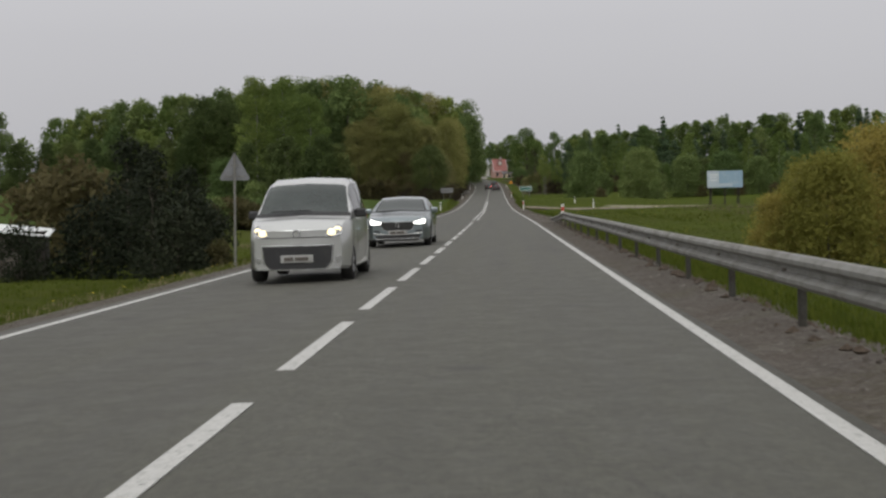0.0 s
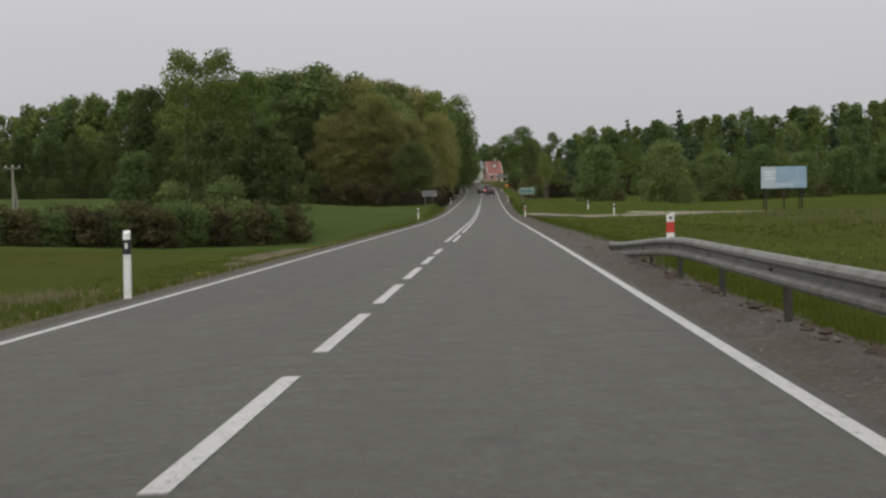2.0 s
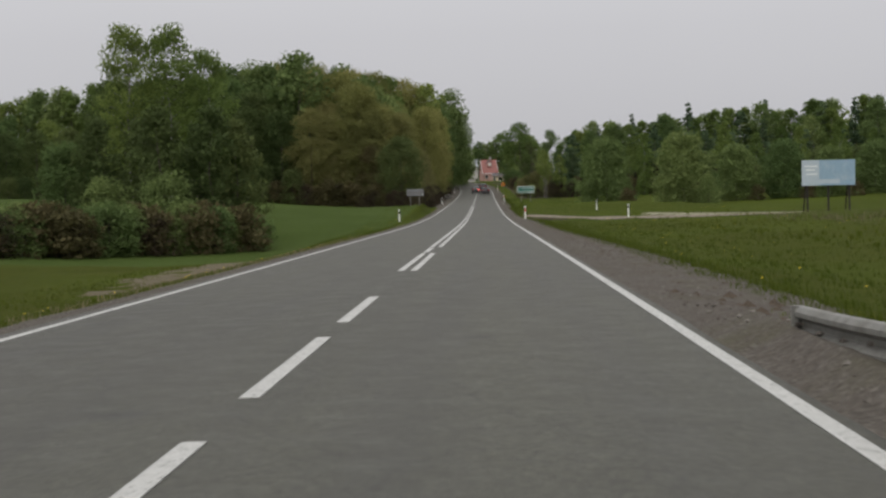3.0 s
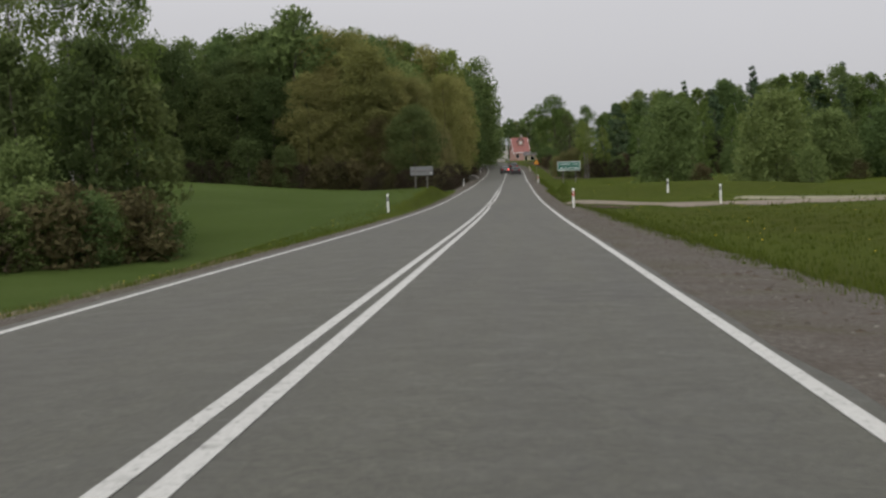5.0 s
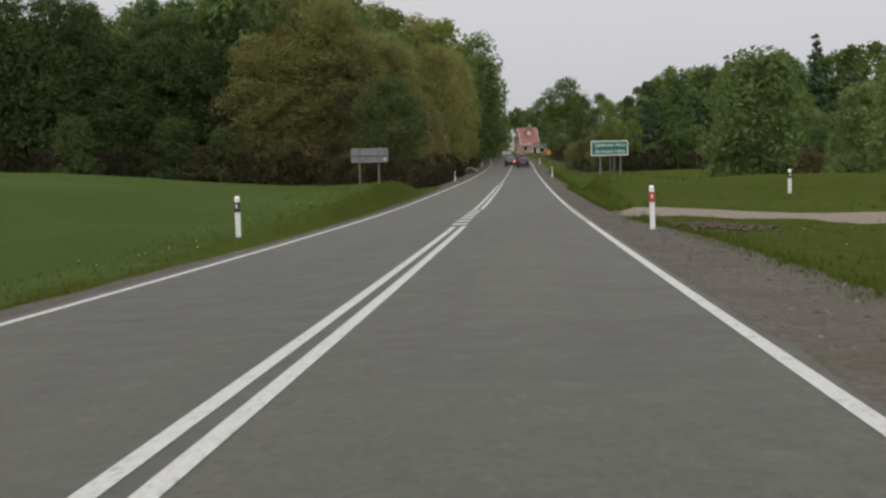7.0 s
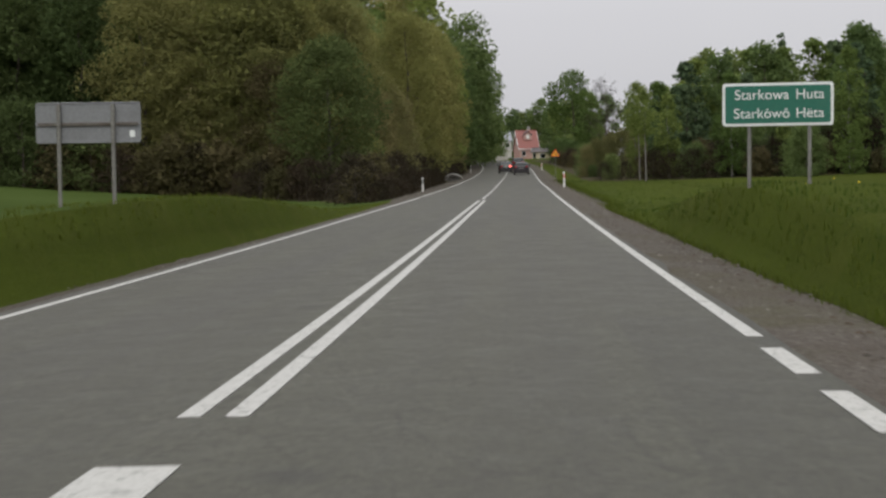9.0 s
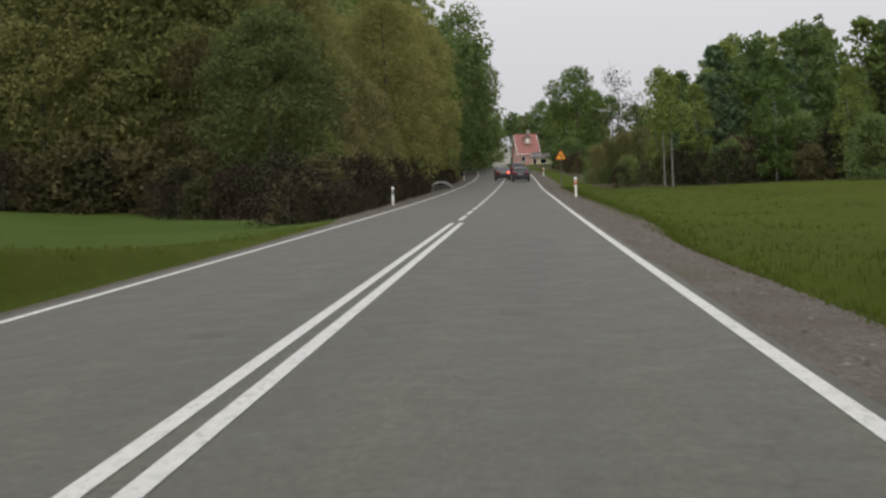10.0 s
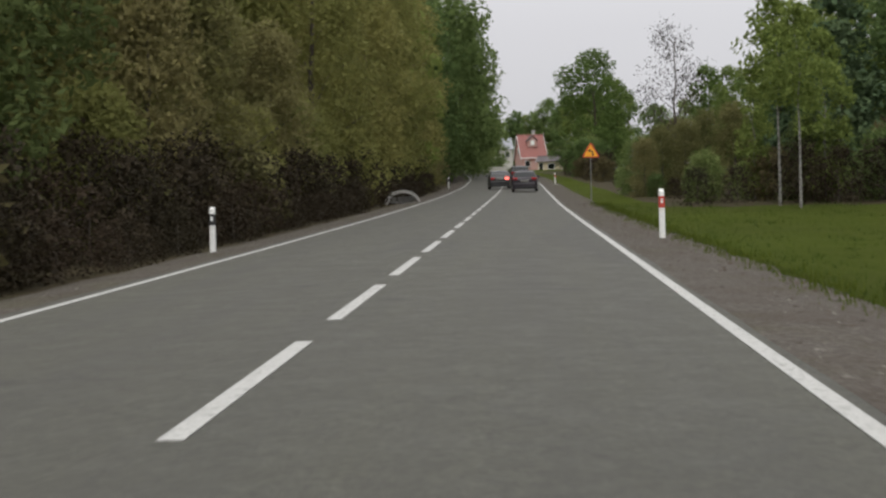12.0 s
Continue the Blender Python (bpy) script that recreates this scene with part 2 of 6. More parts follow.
def make_crop():
    n = Nodes("young_crop")
    w = n.place()
    stretch = n.add("ShaderNodeMapping")
    stretch.inputs["Scale"].default_value = (1, 0.12, 1)
    n.join(w, stretch.inputs[0])
    rows, fine, large = n.noise(stretch.outputs[0], 5, 4, 0.6), n.noise(w, 12, 4, 0.7), n.noise(w, 0.08, 4, 0.5)
    c = n.ramp(fine, (0.25, (0.034, 0.052, 0.011)), (0.7, (0.062, 0.090, 0.021)))
    c = n.mix(n.ramp(rows, (0.4, (0, 0, 0)), (0.7, (0.5,) * 3)), c, (0.050, 0.080, 0.018))
    c = n.mix(n.ramp(large, (0.4, (0, 0, 0)), (0.65, (0.45,) * 3)), c, (0.074, 0.104, 0.030))
    n.bump(fine, 0.7, 0.1)
    return n.done(c, 0.95, 0, 0.03)


def leaf_material(name, dark, mid, light, through=0.45):
    n = Nodes(name)
    geo, info = n.add("ShaderNodeNewGeometry"), n.add("ShaderNodeObjectInfo")
    dark, light = (tuple(0.55 * a + 0.45 * b for a, b in zip(e, mid)) for e in (dark, light))
    c = n.ramp(geo.outputs["Random Per Island"], (0.0, dark), (0.5, mid), (1.0, light))
    hue = n.add("ShaderNodeHueSaturation")
    shift = n.add("ShaderNodeMapRange")
    shift.inputs["To Min"].default_value, shift.inputs["To Max"].default_value = 0.49, 0.525
    n.join(info.outputs["Random"], shift.inputs["Value"])
    n.join(shift.outputs[0], hue.inputs["Hue"])
    value = n.add("ShaderNodeMapRange")
    value.inputs["To Min"].default_value, value.inputs["To Max"].default_value = 1.2, 0.75
    n.join(info.outputs["Random"], value.inputs["Value"])
    n.join(value.outputs[0], hue.inputs["Value"])
    n.join(c, hue.inputs["Color"])
    thin = n.add("ShaderNodeBsdfTranslucent")
    n.join(hue.outputs[0], thin.inputs["Color"])
    blend = n.add("ShaderNodeMixShader")
    blend.inputs[0].default_value = through
    n.done(hue.outputs[0], 0.7, 0, 0.08)
    n.join(n.bsdf.outputs[0], blend.inputs[1])
    n.join(thin.outputs[0], blend.inputs[2])
    n.join(blend.outputs[0], n.out.inputs[0])
    return n.mat


def make_bark(name, dark, light, bands=False):
    n = Nodes(name)
    w = n.place()
    m = n.add("ShaderNodeMapping")
    m.inputs["Scale"].default_value = (1, 1, 4) if bands else (6, 6, 0.8)
    n.join(w, m.inputs[0])
    f = n.noise(m.outputs[0], 3, 5, 0.65)
    n.bump(f, 0.8, 0.03)
    return n.done(n.ramp(f, (0.38, dark), (0.55, light)), 0.9, 0, 0.2)


def glow(name, color, strength, base):
    n = Nodes(name)
    n.bsdf.inputs["Emission Color"].default_value = (*color, 1)
    n.bsdf.inputs["Emission Strength"].default_value = strength
    return n.done(base, 0.2, 0, 0.5)


def car_paint(name, color, metal=0.35, rough=0.32, coat=1.0):
    n = Nodes(name)
    w = n.place()
    flake, dust = n.noise(w, 300, 2), n.noise(w, 2.5, 5)
    c = n.ramp(flake, (0.3, tuple(v * 0.9 for v in color)), (0.7, tuple(min(1, v * 1.1) for v in color)))
    c = n.mix(n.ramp(dust, (0.5, (0, 0, 0)), (0.8, (0.18,) * 3)), c, (0.14, 0.125, 0.11))
    n.bsdf.inputs["Coat Weight"].default_value = coat
    n.bsdf.inputs["Coat Roughness"].default_value = 0.06
    return n.done(c, rough, metal, 0.5)


ASPHALT, PAINT, GRAVEL = make_asphalt(), make_paint(), make_gravel()
MEADOW = make_soil_grass("pasture", (0.030, 0.038, 0.007), (0.056, 0.069, 0.010), (0.090, 0.096, 0.019), (0.098, 0.096, 0.026), (0.070, 0.092, 0.014))
LUSH = make_soil_grass("lush_meadow", (0.030, 0.040, 0.008), (0.056, 0.074, 0.011), (0.085, 0.100, 0.019), (0.088, 0.094, 0.023), (0.068, 0.090, 0.013))
CROP = make_crop()
LITTER = worn("leaf_litter", (0.050, 0.040, 0.022), 0.95, 0, 0.5, 1.5, 0.1, (0.030, 0.042, 0.012), 0.6, 0.05)
DIRT = worn("dirt_track", (0.20, 0.165, 0.13), 0.9, 0, 0.3, 3, 0.2, (0.10, 0.085, 0.065), 0.6, 0.03)
EARTH = worn("dug_earth", (0.085, 0.066, 0.050), 0.95, 0, 0.35, 3, 0.1, (0.045, 0.036, 0.028), 0.6, 0.03)
PALE_TRACK = worn("pale_track", (0.25, 0.235, 0.165), 0.95, 0, 0.35, 2, 0.1, (0.12, 0.125, 0.06), 0.7, 0.05)
DRY_EARTH = worn("dry_earth", (0.118, 0.098, 0.062), 0.95, 0, 0.3, 2.5, 0.1, (0.075, 0.070, 0.036), 0.7, 0.04)
GALVANISED = worn("galvanised_steel", (0.20, 0.195, 0.175), 0.6, 0.35, 0.2, 2.5, 0.5, (0.10, 0.085, 0.07), 0.6)
POST_STEEL = worn("dark_post_steel", (0.060, 0.058, 0.050), 0.75, 0.2, 0.3, 4, 0.3, (0.05, 0.038, 0.026), 0.5)
RUST_STEEL = worn("weathered_steel", (0.12, 0.105, 0.09), 0.7, 0.3, 0.3, 4, 0.4, (0.07, 0.04, 0.025), 0.6)
WHITE_PLASTIC = worn("white_plastic", (0.74, 0.74, 0.71), 0.5, 0, 0.06, 8, 0.5, (0.30, 0.28, 0.22), 0.4)
RED_FOIL = worn("red_reflector", (0.50, 0.035, 0.02), 0.35, 0, 0.1, 8, 0.6, (0.16, 0.04, 0.03), 0.3)
BLACK_PLASTIC = worn("black_plastic", (0.025, 0.025, 0.026), 0.55, 0, 0.2, 8, 0.4, (0.07, 0.065, 0.06), 0.4)
SIGN_GREEN = worn("green_sign_foil", (0.008, 0.115, 0.075), 0.4, 0, 0.08, 2, 0.5, (0.05, 0.13, 0.09), 0.3)
SIGN_WHITE = worn("white_sign_foil", (0.70, 0.72, 0.70), 0.4, 0, 0.05, 3, 0.5, (0.4, 0.4, 0.36), 0.3)
NUMBER_PLATE = worn("dusty_plate", (0.34, 0.34, 0.32), 0.5, 0, 0.1, 6, 0.4, (0.2, 0.19, 0.17), 0.5)
SIGN_YELLOW = worn("yellow_sign_foil", (0.80, 0.36, 0.01), 0.4, 0, 0.06, 3, 0.5, (0.5, 0.22, 0.02), 0.3)
SIGN_BACK = worn("grey_sign_back", (0.20, 0.205, 0.21), 0.5, 0.3, 0.12, 2, 0.5, (0.13, 0.13, 0.13), 0.5)
BOARD_BLUE = worn("faded_blue_print", (0.25, 0.36, 0.45), 0.6, 0, 0.12, 0.9, 0.4, (0.42, 0.48, 0.52), 0.75)
BOARD_PALE = worn("faded_pale_print", (0.42, 0.48, 0.52), 0.6, 0, 0.1, 1.5, 0.4, (0.30, 0.38, 0.44), 0.5)
BARK = make_bark("grey_brown_bark", (0.035, 0.028, 0.022), (0.13, 0.11, 0.09))
BIRCH_BARK = make_bark("birch_bark", (0.05, 0.045, 0.04), (0.28, 0.27, 0.25), True)
LEAF_DARK = leaf_material("dark_leaves", (0.094, 0.127, 0.045), (0.151, 0.199, 0.067), (0.218, 0.272, 0.097))
LEAF_DEEP = leaf_material("deep_green_leaves", (0.060, 0.078, 0.027), (0.095, 0.122, 0.042), (0.142, 0.174, 0.061))
LEAF_UMBER = leaf_material("umber_leaves", (0.066, 0.057, 0.028), (0.106, 0.092, 0.043), (0.150, 0.128, 0.060))
LEAF_GREEN = leaf_material("spring_leaves", (0.101, 0.133, 0.038), (0.159, 0.208, 0.056), (0.227, 0.277, 0.082))
LEAF_OLIVE = leaf_material("olive_leaves", (0.168, 0.168, 0.060), (0.247, 0.238, 0.082), (0.318, 0.303, 0.104), 0.5)
LEAF_OLIVE_DARK = leaf_material("dark_olive_leaves", (0.146, 0.146, 0.055), (0.212, 0.207, 0.076), (0.273, 0.260, 0.096), 0.45)
LEAF_BROWN = leaf_material("brown_leaves", (0.138, 0.130, 0.058), (0.204, 0.190, 0.080), (0.272, 0.250, 0.105))
LEAF_YELLOW = leaf_material("yellow_leaves", (0.190, 0.165, 0.046), (0.275, 0.238, 0.062), (0.380, 0.325, 0.088), 0.5)
LEAF_PINE = leaf_material("needles", (0.051, 0.076, 0.039), (0.097, 0.138, 0.069), (0.161, 0.213, 0.099), 0.2)
LEAF_BIRCH = leaf_material("birch_leaves", (0.094, 0.128, 0.034), (0.147, 0.195, 0.052), (0.217, 0.271, 0.079))
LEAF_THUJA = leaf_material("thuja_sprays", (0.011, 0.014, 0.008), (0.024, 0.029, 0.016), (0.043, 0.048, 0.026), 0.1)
# brown bare twigs, with the deep shade of the undergrowth put into their colour
SHADE_TWIGS = leaf_material("shade_darkened_twigs", (0.017, 0.013, 0.008), (0.034, 0.025, 0.015), (0.052, 0.041, 0.026), 0.0)
GRASS = leaf_material("pasture_blades", (0.059, 0.079, 0.011), (0.089, 0.111, 0.016), (0.131, 0.145, 0.029), 0.55)
LUSH_GRASS = leaf_material("grass_blades", (0.051, 0.077, 0.013), (0.078, 0.110, 0.018), (0.110, 0.138, 0.028), 0.55)
DULL_GRASS = leaf_material("dull_blades", (0.060, 0.056, 0.024), (0.090, 0.084, 0.034), (0.130, 0.118, 0.056), 0.4)
DRY_GRASS = leaf_material("dry_grass", (0.10, 0.085, 0.045), (0.20, 0.175, 0.10), (0.33, 0.29, 0.18))
DANDELION = worn("dandelion_yellow", (0.75, 0.55, 0.03), 0.7, 0, 0.1, 20)
def make_stones():
    """Loose stones, each of its own tone from dark earth-stained to pale."""
    n = Nodes("loose_stones")
    geo = n.add("ShaderNodeNewGeometry")
    c = n.ramp(geo.outputs["Random Per Island"], (0.0, (0.06, 0.05, 0.042)), (0.7, (0.13, 0.116, 0.10)), (1.0, (0.23, 0.212, 0.188)))
    c = n.mix(n.ramp(n.noise(n.place(), 30, 3), (0.45, (0, 0, 0)), (0.7, (0.5,) * 3)), c, (0.08, 0.066, 0.052))
    return n.done(c, 0.9, 0, 0.2)


STONE = make_stones()
GLASS_DARK = worn("tinted_glass", (0.012, 0.014, 0.015), 0.05, 0, 0.05, 3, 0.5, (0.05, 0.05, 0.05), 0.05)
WINDSCREEN = worn("windscreen_glass", (0.022, 0.030, 0.027), 0.04, 0, 0.15, 1.2, 0.7, (0.075, 0.090, 0.080), 0.6)
TYRE = worn("tyre_rubber", (0.028, 0.027, 0.026), 0.85, 0, 0.2, 12, 0.3, (0.10, 0.09, 0.075), 0.4)
ALLOY = worn("wheel_alloy", (0.42, 0.42, 0.43), 0.35, 0.8, 0.1, 10, 0.5, (0.10, 0.09, 0.08), 0.4)
CHROME = worn("chrome", (0.62, 0.62, 0.62), 0.2, 0.95, 0.05, 10)
LAMP_CASE = worn("clear_lamp_case", (0.50, 0.50, 0.50), 0.15, 0.6, 0.1, 12, 0.8)
LAMP_ON = glow("lit_headlamp", (1.0, 0.97, 0.92), 3.0, (0.8, 0.8, 0.8))
LAMP_WARM = glow("lit_warm_headlamp", (1.0, 0.80, 0.40), 2.0, (0.8, 0.75, 0.6))
LAMP_RED = worn("tail_lamp_red", (0.34, 0.012, 0.014), 0.15, 0, 0.1, 12, 0.7)
BRAKE_ON = glow("lit_brake_lamp", (1.0, 0.16, 0.12), 2.5, (0.5, 0.03, 0.03))
ROOF_RED = worn("red_roof_tiles", (0.27, 0.118, 0.105), 0.8, 0, 0.15, 2, 0.3, (0.35, 0.12, 0.09), 0.5)
ROOF_DARK = worn("dark_roof_sheet", (0.10, 0.085, 0.085), 0.6, 0.1, 0.15, 1, 0.4, (0.07, 0.06, 0.06), 0.5)
ROOF_GREY = worn("grey_roof_sheet", (0.30, 0.31, 0.33), 0.5, 0.1, 0.1, 1, 0.4, (0.18, 0.18, 0.18), 0.5)
PLASTER = worn("pale_plaster", (0.48, 0.46, 0.42), 0.85, 0, 0.05, 1.2, 0.3, (0.40, 0.37, 0.32), 0.4)
CREAM_PLASTER = worn("cream_plaster", (0.50, 0.42, 0.30), 0.85, 0, 0.05, 1.2, 0.3, (0.42, 0.36, 0.26), 0.4)
PINK_PLASTER = worn("pink_plaster", (0.42, 0.25, 0.22), 0.85, 0, 0.06, 1.2, 0.3, (0.42, 0.28, 0.24), 0.4)
WOOD_POLE = worn("weathered_wood", (0.23, 0.21, 0.18), 0.85, 0, 0.25, 4, 0.3, (0.10, 0.09, 0.075), 0.5)
DARK_TIMBER = worn("dark_timber", (0.035, 0.030, 0.026), 0.9, 0, 0.3, 4, 0.2, (0.02, 0.018, 0.016), 0.5)
CONCRETE = worn("concrete", (0.36, 0.35, 0.33), 0.85, 0, 0.12, 3, 0.3, (0.18, 0.17, 0.15), 0.5, 0.01)


# ---- land and road ----
def build_land():
    xs = np.concatenate([np.linspace(-1500, -160, 24), np.arange(-150, -40, 6.0), np.arange(-40, -12, 2.0), np.arange(-12, 12.01, 0.25),
                         np.arange(14, 42, 2.0), np.arange(46, 156, 6.0), np.linspace(165, 1500, 24)])
    ys = np.concatenate([np.linspace(-1200, -60, 18), np.arange(-50, 340, 1.25), np.arange(345, 620, 8.0), np.linspace(640, 3000, 26)])
    gx, gy = np.meshgrid(xs, ys)
    gz = ground_z(gx, gy)
    away = np.abs(gx - road_x(gy))
    gz = gz + (0.09 * smooth(6.2, 9.5, away)) * hash_noise(gx, gy, 1.7) + np.minimum(np.maximum(np.abs(gx) - 10, 0), 25) / 25 * 0.35 * hash_noise(gx, gy, 21)
    nx, ny = len(xs), len(ys)
    verts = np.stack([gx.ravel(), gy.ravel(), gz.ravel()], 1)
    i = np.arange(nx * ny).reshape(ny, nx)
    faces = np.stack([i[:-1, :-1].ravel(), i[:-1, 1:].ravel(), i[1:, 1:].ravel(), i[1:, :-1].ravel()], 1)
    me = mesh_from("ground", verts.tolist(), faces.tolist(), [MEADOW, CROP, LITTER, LUSH, DRY_EARTH], True)
    # the young crop lies in the field beyond the left verge
    cx = verts[faces].mean(1)
    d = cx[:, 0] - road_x(cx[:, 1])
    crop = (d < -5.7 - 2.5 * smooth(150, 130, cx[:, 1]) + 0.8 * hash_noise(cx[:, 0], cx[:, 1], 3.0)) & (cx[:, 1] > 128 - 0.4 * (d + 8)) & (cx[:, 1] < 291) & (d > -140)
    wood = ((d < -5.3) & (cx[:, 1] > 273 + 1.6 * np.minimum(np.maximum(-d - 7, 0), 14)) & (cx[:, 1] < 560))
    wood |= (d > 8) & (cx[:, 1] > 322 - 0.5 * np.minimum(np.maximum(d - 10, 0), 70)) & (cx[:, 1] < 480)
    bare = ((d + 8.4) / 3.4) ** 2 + ((cx[:, 1] - 119) / 18) ** 2 + 0.7 * hash_noise(cx[:, 0], cx[:, 1], 1.6) < 0.8
    me.polygons.foreach_set("material_index", np.where(bare, 4, np.where(wood, 2, np.where(crop, 1, np.where(cx[:, 1] + 14 * hash_noise(cx[:, 0], cx[:, 1], 19) > 168, 3, 0)))).tolist())
    tagged(new("ground", me), "grassy meadow and young green crop field beside the road", "ground", kind="structure")


def ribbon(y0, y1, left, right, lift, step=2.5, base=None):
    """A strip along the road; left and right may change with y."""
    ys = np.linspace(y0, y1, max(2, int((y1 - y0) / step) + 1))
    verts, faces = [], []
    for y in ys:
        a, b = (left(y) if callable(left) else left), (right(y) if callable(right) else right)
        for d in (a, b):
            verts.append((road_x(y) + d, y, road_z(y) - CROSSFALL * abs(d) + lift))
        if base is not None:
            for d in (a, b):
                verts.append((road_x(y) + d, y, road_z(y) - CROSSFALL * abs(d) + lift - base))
    k = 4 if base is not None else 2
    for i in range(len(ys) - 1):
        o, q = i * k, (i + 1) * k
        faces.append((o, o + 1, q + 1, q))
        if base is not None:
            faces += [(o + 1, o + 3, q + 3, q + 1), (o + 2, o, q, q + 2), (o + 3, o + 2, q + 2, q + 3)]
    if base is not None:
        e = (len(ys) - 1) * k
        faces += [(0, 2, 3, 1), (e, e + 1, e + 3, e + 2)]
    return verts, faces


def build_road():
    ys = np.concatenate([np.arange(-80, 420, 2.0), np.arange(420, 720, 6.0)])
    across = np.array([-4.0, -3.95, -3.6, -2.6, -1.4, -0.5, 0.0, 0.5, 1.4, 2.6, 3.4, 3.60, 3.65])
    verts = []
    for y in ys:
        jag = (0.10 * noise.noise(Vector((0, y / 1.9, 0))), 0.10 * noise.noise(Vector((9, y / 1.7, 0))))
        for k, d in enumerate(across):
            d2 = d + (jag[0] if k < 2 else jag[1] if k > 10 else 0)
            z = road_z(y) - CROSSFALL * abs(d) - (0.12 if k in (0, len(across) - 1) else 0)
            verts.append((road_x(y) + d2, y, z))
    n = len(across)
    faces = [(i * n + k, i * n + k + 1, (i + 1) * n + k + 1, (i + 1) * n + k) for i in range(len(ys) - 1) for k in range(n - 1)]
    road = tagged(new("road", mesh_from("road", verts, faces, ASPHALT, True)), "grey worn asphalt two-lane road with white markings", "road", kind="structure")

    def line(name, y0, y1, d, width, label=""):
        v, f = ribbon(y0, y1, d - width / 2, d + width / 2, 0.008, 2.0, 0.006)
        part(name, mesh_from(name, v, f, PAINT), None, road, label)

    # edge lines: solid, broken into short strokes at the field entrance
    for y0, y1 in ((-70, 183.3), (200.85, 640)):
        line("edge_line", y0, y1, 3.43, 0.13, "solid white edge line")
    line("edge_line", -70, 640, -3.65, 0.13, "solid white edge line")
    y = 184.35
    while y < 199.8:
        line("edge_dash", y, y + 1.32, 3.425, 0.16)
        y += 2.06
    # centre: warning dashes, double solid stretches, wide strokes at the junction
    y = 4.50 - 12 * 6.0
    while y < 82.5:
        line("centre_dash", y, y + 4.25, 0.015, 0.135)
        y += 6.0
    for y0, y1 in ((88.6, 98.6), (104.3, 180.6), (197.2, 251.4)):
        for d in (-0.095, 0.160):
            line("centre_line", y0, y1, d, 0.125, "solid white double centre line")
    line("centre_dash", 99.4, 103.5, -0.07, 0.15)
    y = 182.0
    while y < 196.4:
        line("centre_stroke", y, y + 1.15, -0.02, 0.38)
        y += 2.55
    y = 253.85
    while y < 420:
        line("centre_dash", y, y + 4.25, 0.015, 0.135)
        y += 6.0
    return road


def shoulder_wide(y):
    """How wide the right shoulder is along the road, as a share of its usual width."""
    return 1 + 0.12 * smooth(40, 0, abs(y - 98)) - 0.30 * smooth(80, 68, y) - 0.37 * smooth(40, 22, abs(y - 214)) - 0.16 * smooth(225, 250, y)


def left_wide(y):
    """How wide the left strip is: narrow under the bank, wider under the trees."""
    return 1.05 - 0.24 * smooth(60, 30, abs(y - 212)) + 0.5 * smooth(262, 274, y)


def rail_mound(d, y):
    """Loose gravel heaped along the foot of the guardrail."""
    far = float(smooth(63, 70, y))
    return (0.13 + 0.13 * far) * math.exp(-((d - 4.42 + 0.30 * far) / 0.36) ** 2) * float(smooth(81, 74, y))


SHOULDERS = {1: (3.53, 5.75), -1: (3.83, 5.0)}


def shoulder_z(d, y, side, off=0.0):
    """The height of the gravel, which sinks into the land at its outer edge."""
    inner, outer = SHOULDERS[side]
    u = (d - inner) / ((outer - inner) * float(shoulder_wide(y) if side > 0 else left_wide(y)))
    z = float(road_z(y)) - CROSSFALL * d - 0.035 - 0.05 * u + rail_mound(side * d, y) + 0.02 * noise.noise(Vector((d * 2, y * 1.1, side))) * min(1, max(0, u * 4))
    across = side * (d + off)
    land = float(ground_z(float(road_x(y)) + across, y)) + (0.30 if -4.35 < across < 4.7 else 0.0)
    k = float(smooth(0.55, 0.9, u))
    return z * (1 - k) + (land + 0.035 - (0.14 + 0.26 * float(smooth(44, 24, abs(y - 214)))) * max(0, u - 0.98) / 0.27) * k


def build_shoulders():
    for name, side, label in (("right_shoulder", 1, "brown gravel shoulder with pale stones and dry earth"), ("left_shoulder", -1, "narrow grey gravel strip at the road's edge")):
        inner, outer = SHOULDERS[side]
        ys = np.concatenate([np.arange(-70, 330, 0.8), np.arange(330, 640, 6.0)])
        steps = (0, 0.12, 0.28, 0.45, 0.62, 0.8, 0.92, 1.04, 1.25)
        verts = []
        for y in ys:
            wide = (outer - inner) * float(shoulder_wide(y) if side > 0 else left_wide(y))
            ragged = (1 - 0.7 * float(smooth(60, 44, abs(y - 218)))) * (0.16 * noise.noise(Vector((side, y / 2.6, 0))) + 0.12 * noise.noise(Vector((side, y / 0.9, 4))))
            for u in steps:
                d = inner + wide * u
                off = ragged * float(smooth(0.4, 1.0, u))
                verts.append((float(road_x(y)) + side * (d + off), y, shoulder_z(d, y, side, off)))
        n = len(steps)
        faces = [(i * n + k, i * n + k + 1, (i + 1) * n + k + 1, (i + 1) * n + k) for i in range(len(ys) - 1) for k in range(n - 1)]
        if side < 0:
            faces = [f[::-1] for f in faces]
        tagged(new(name, mesh_from(name, verts, faces, GRAVEL, True)), label, "shoulder", kind="structure")


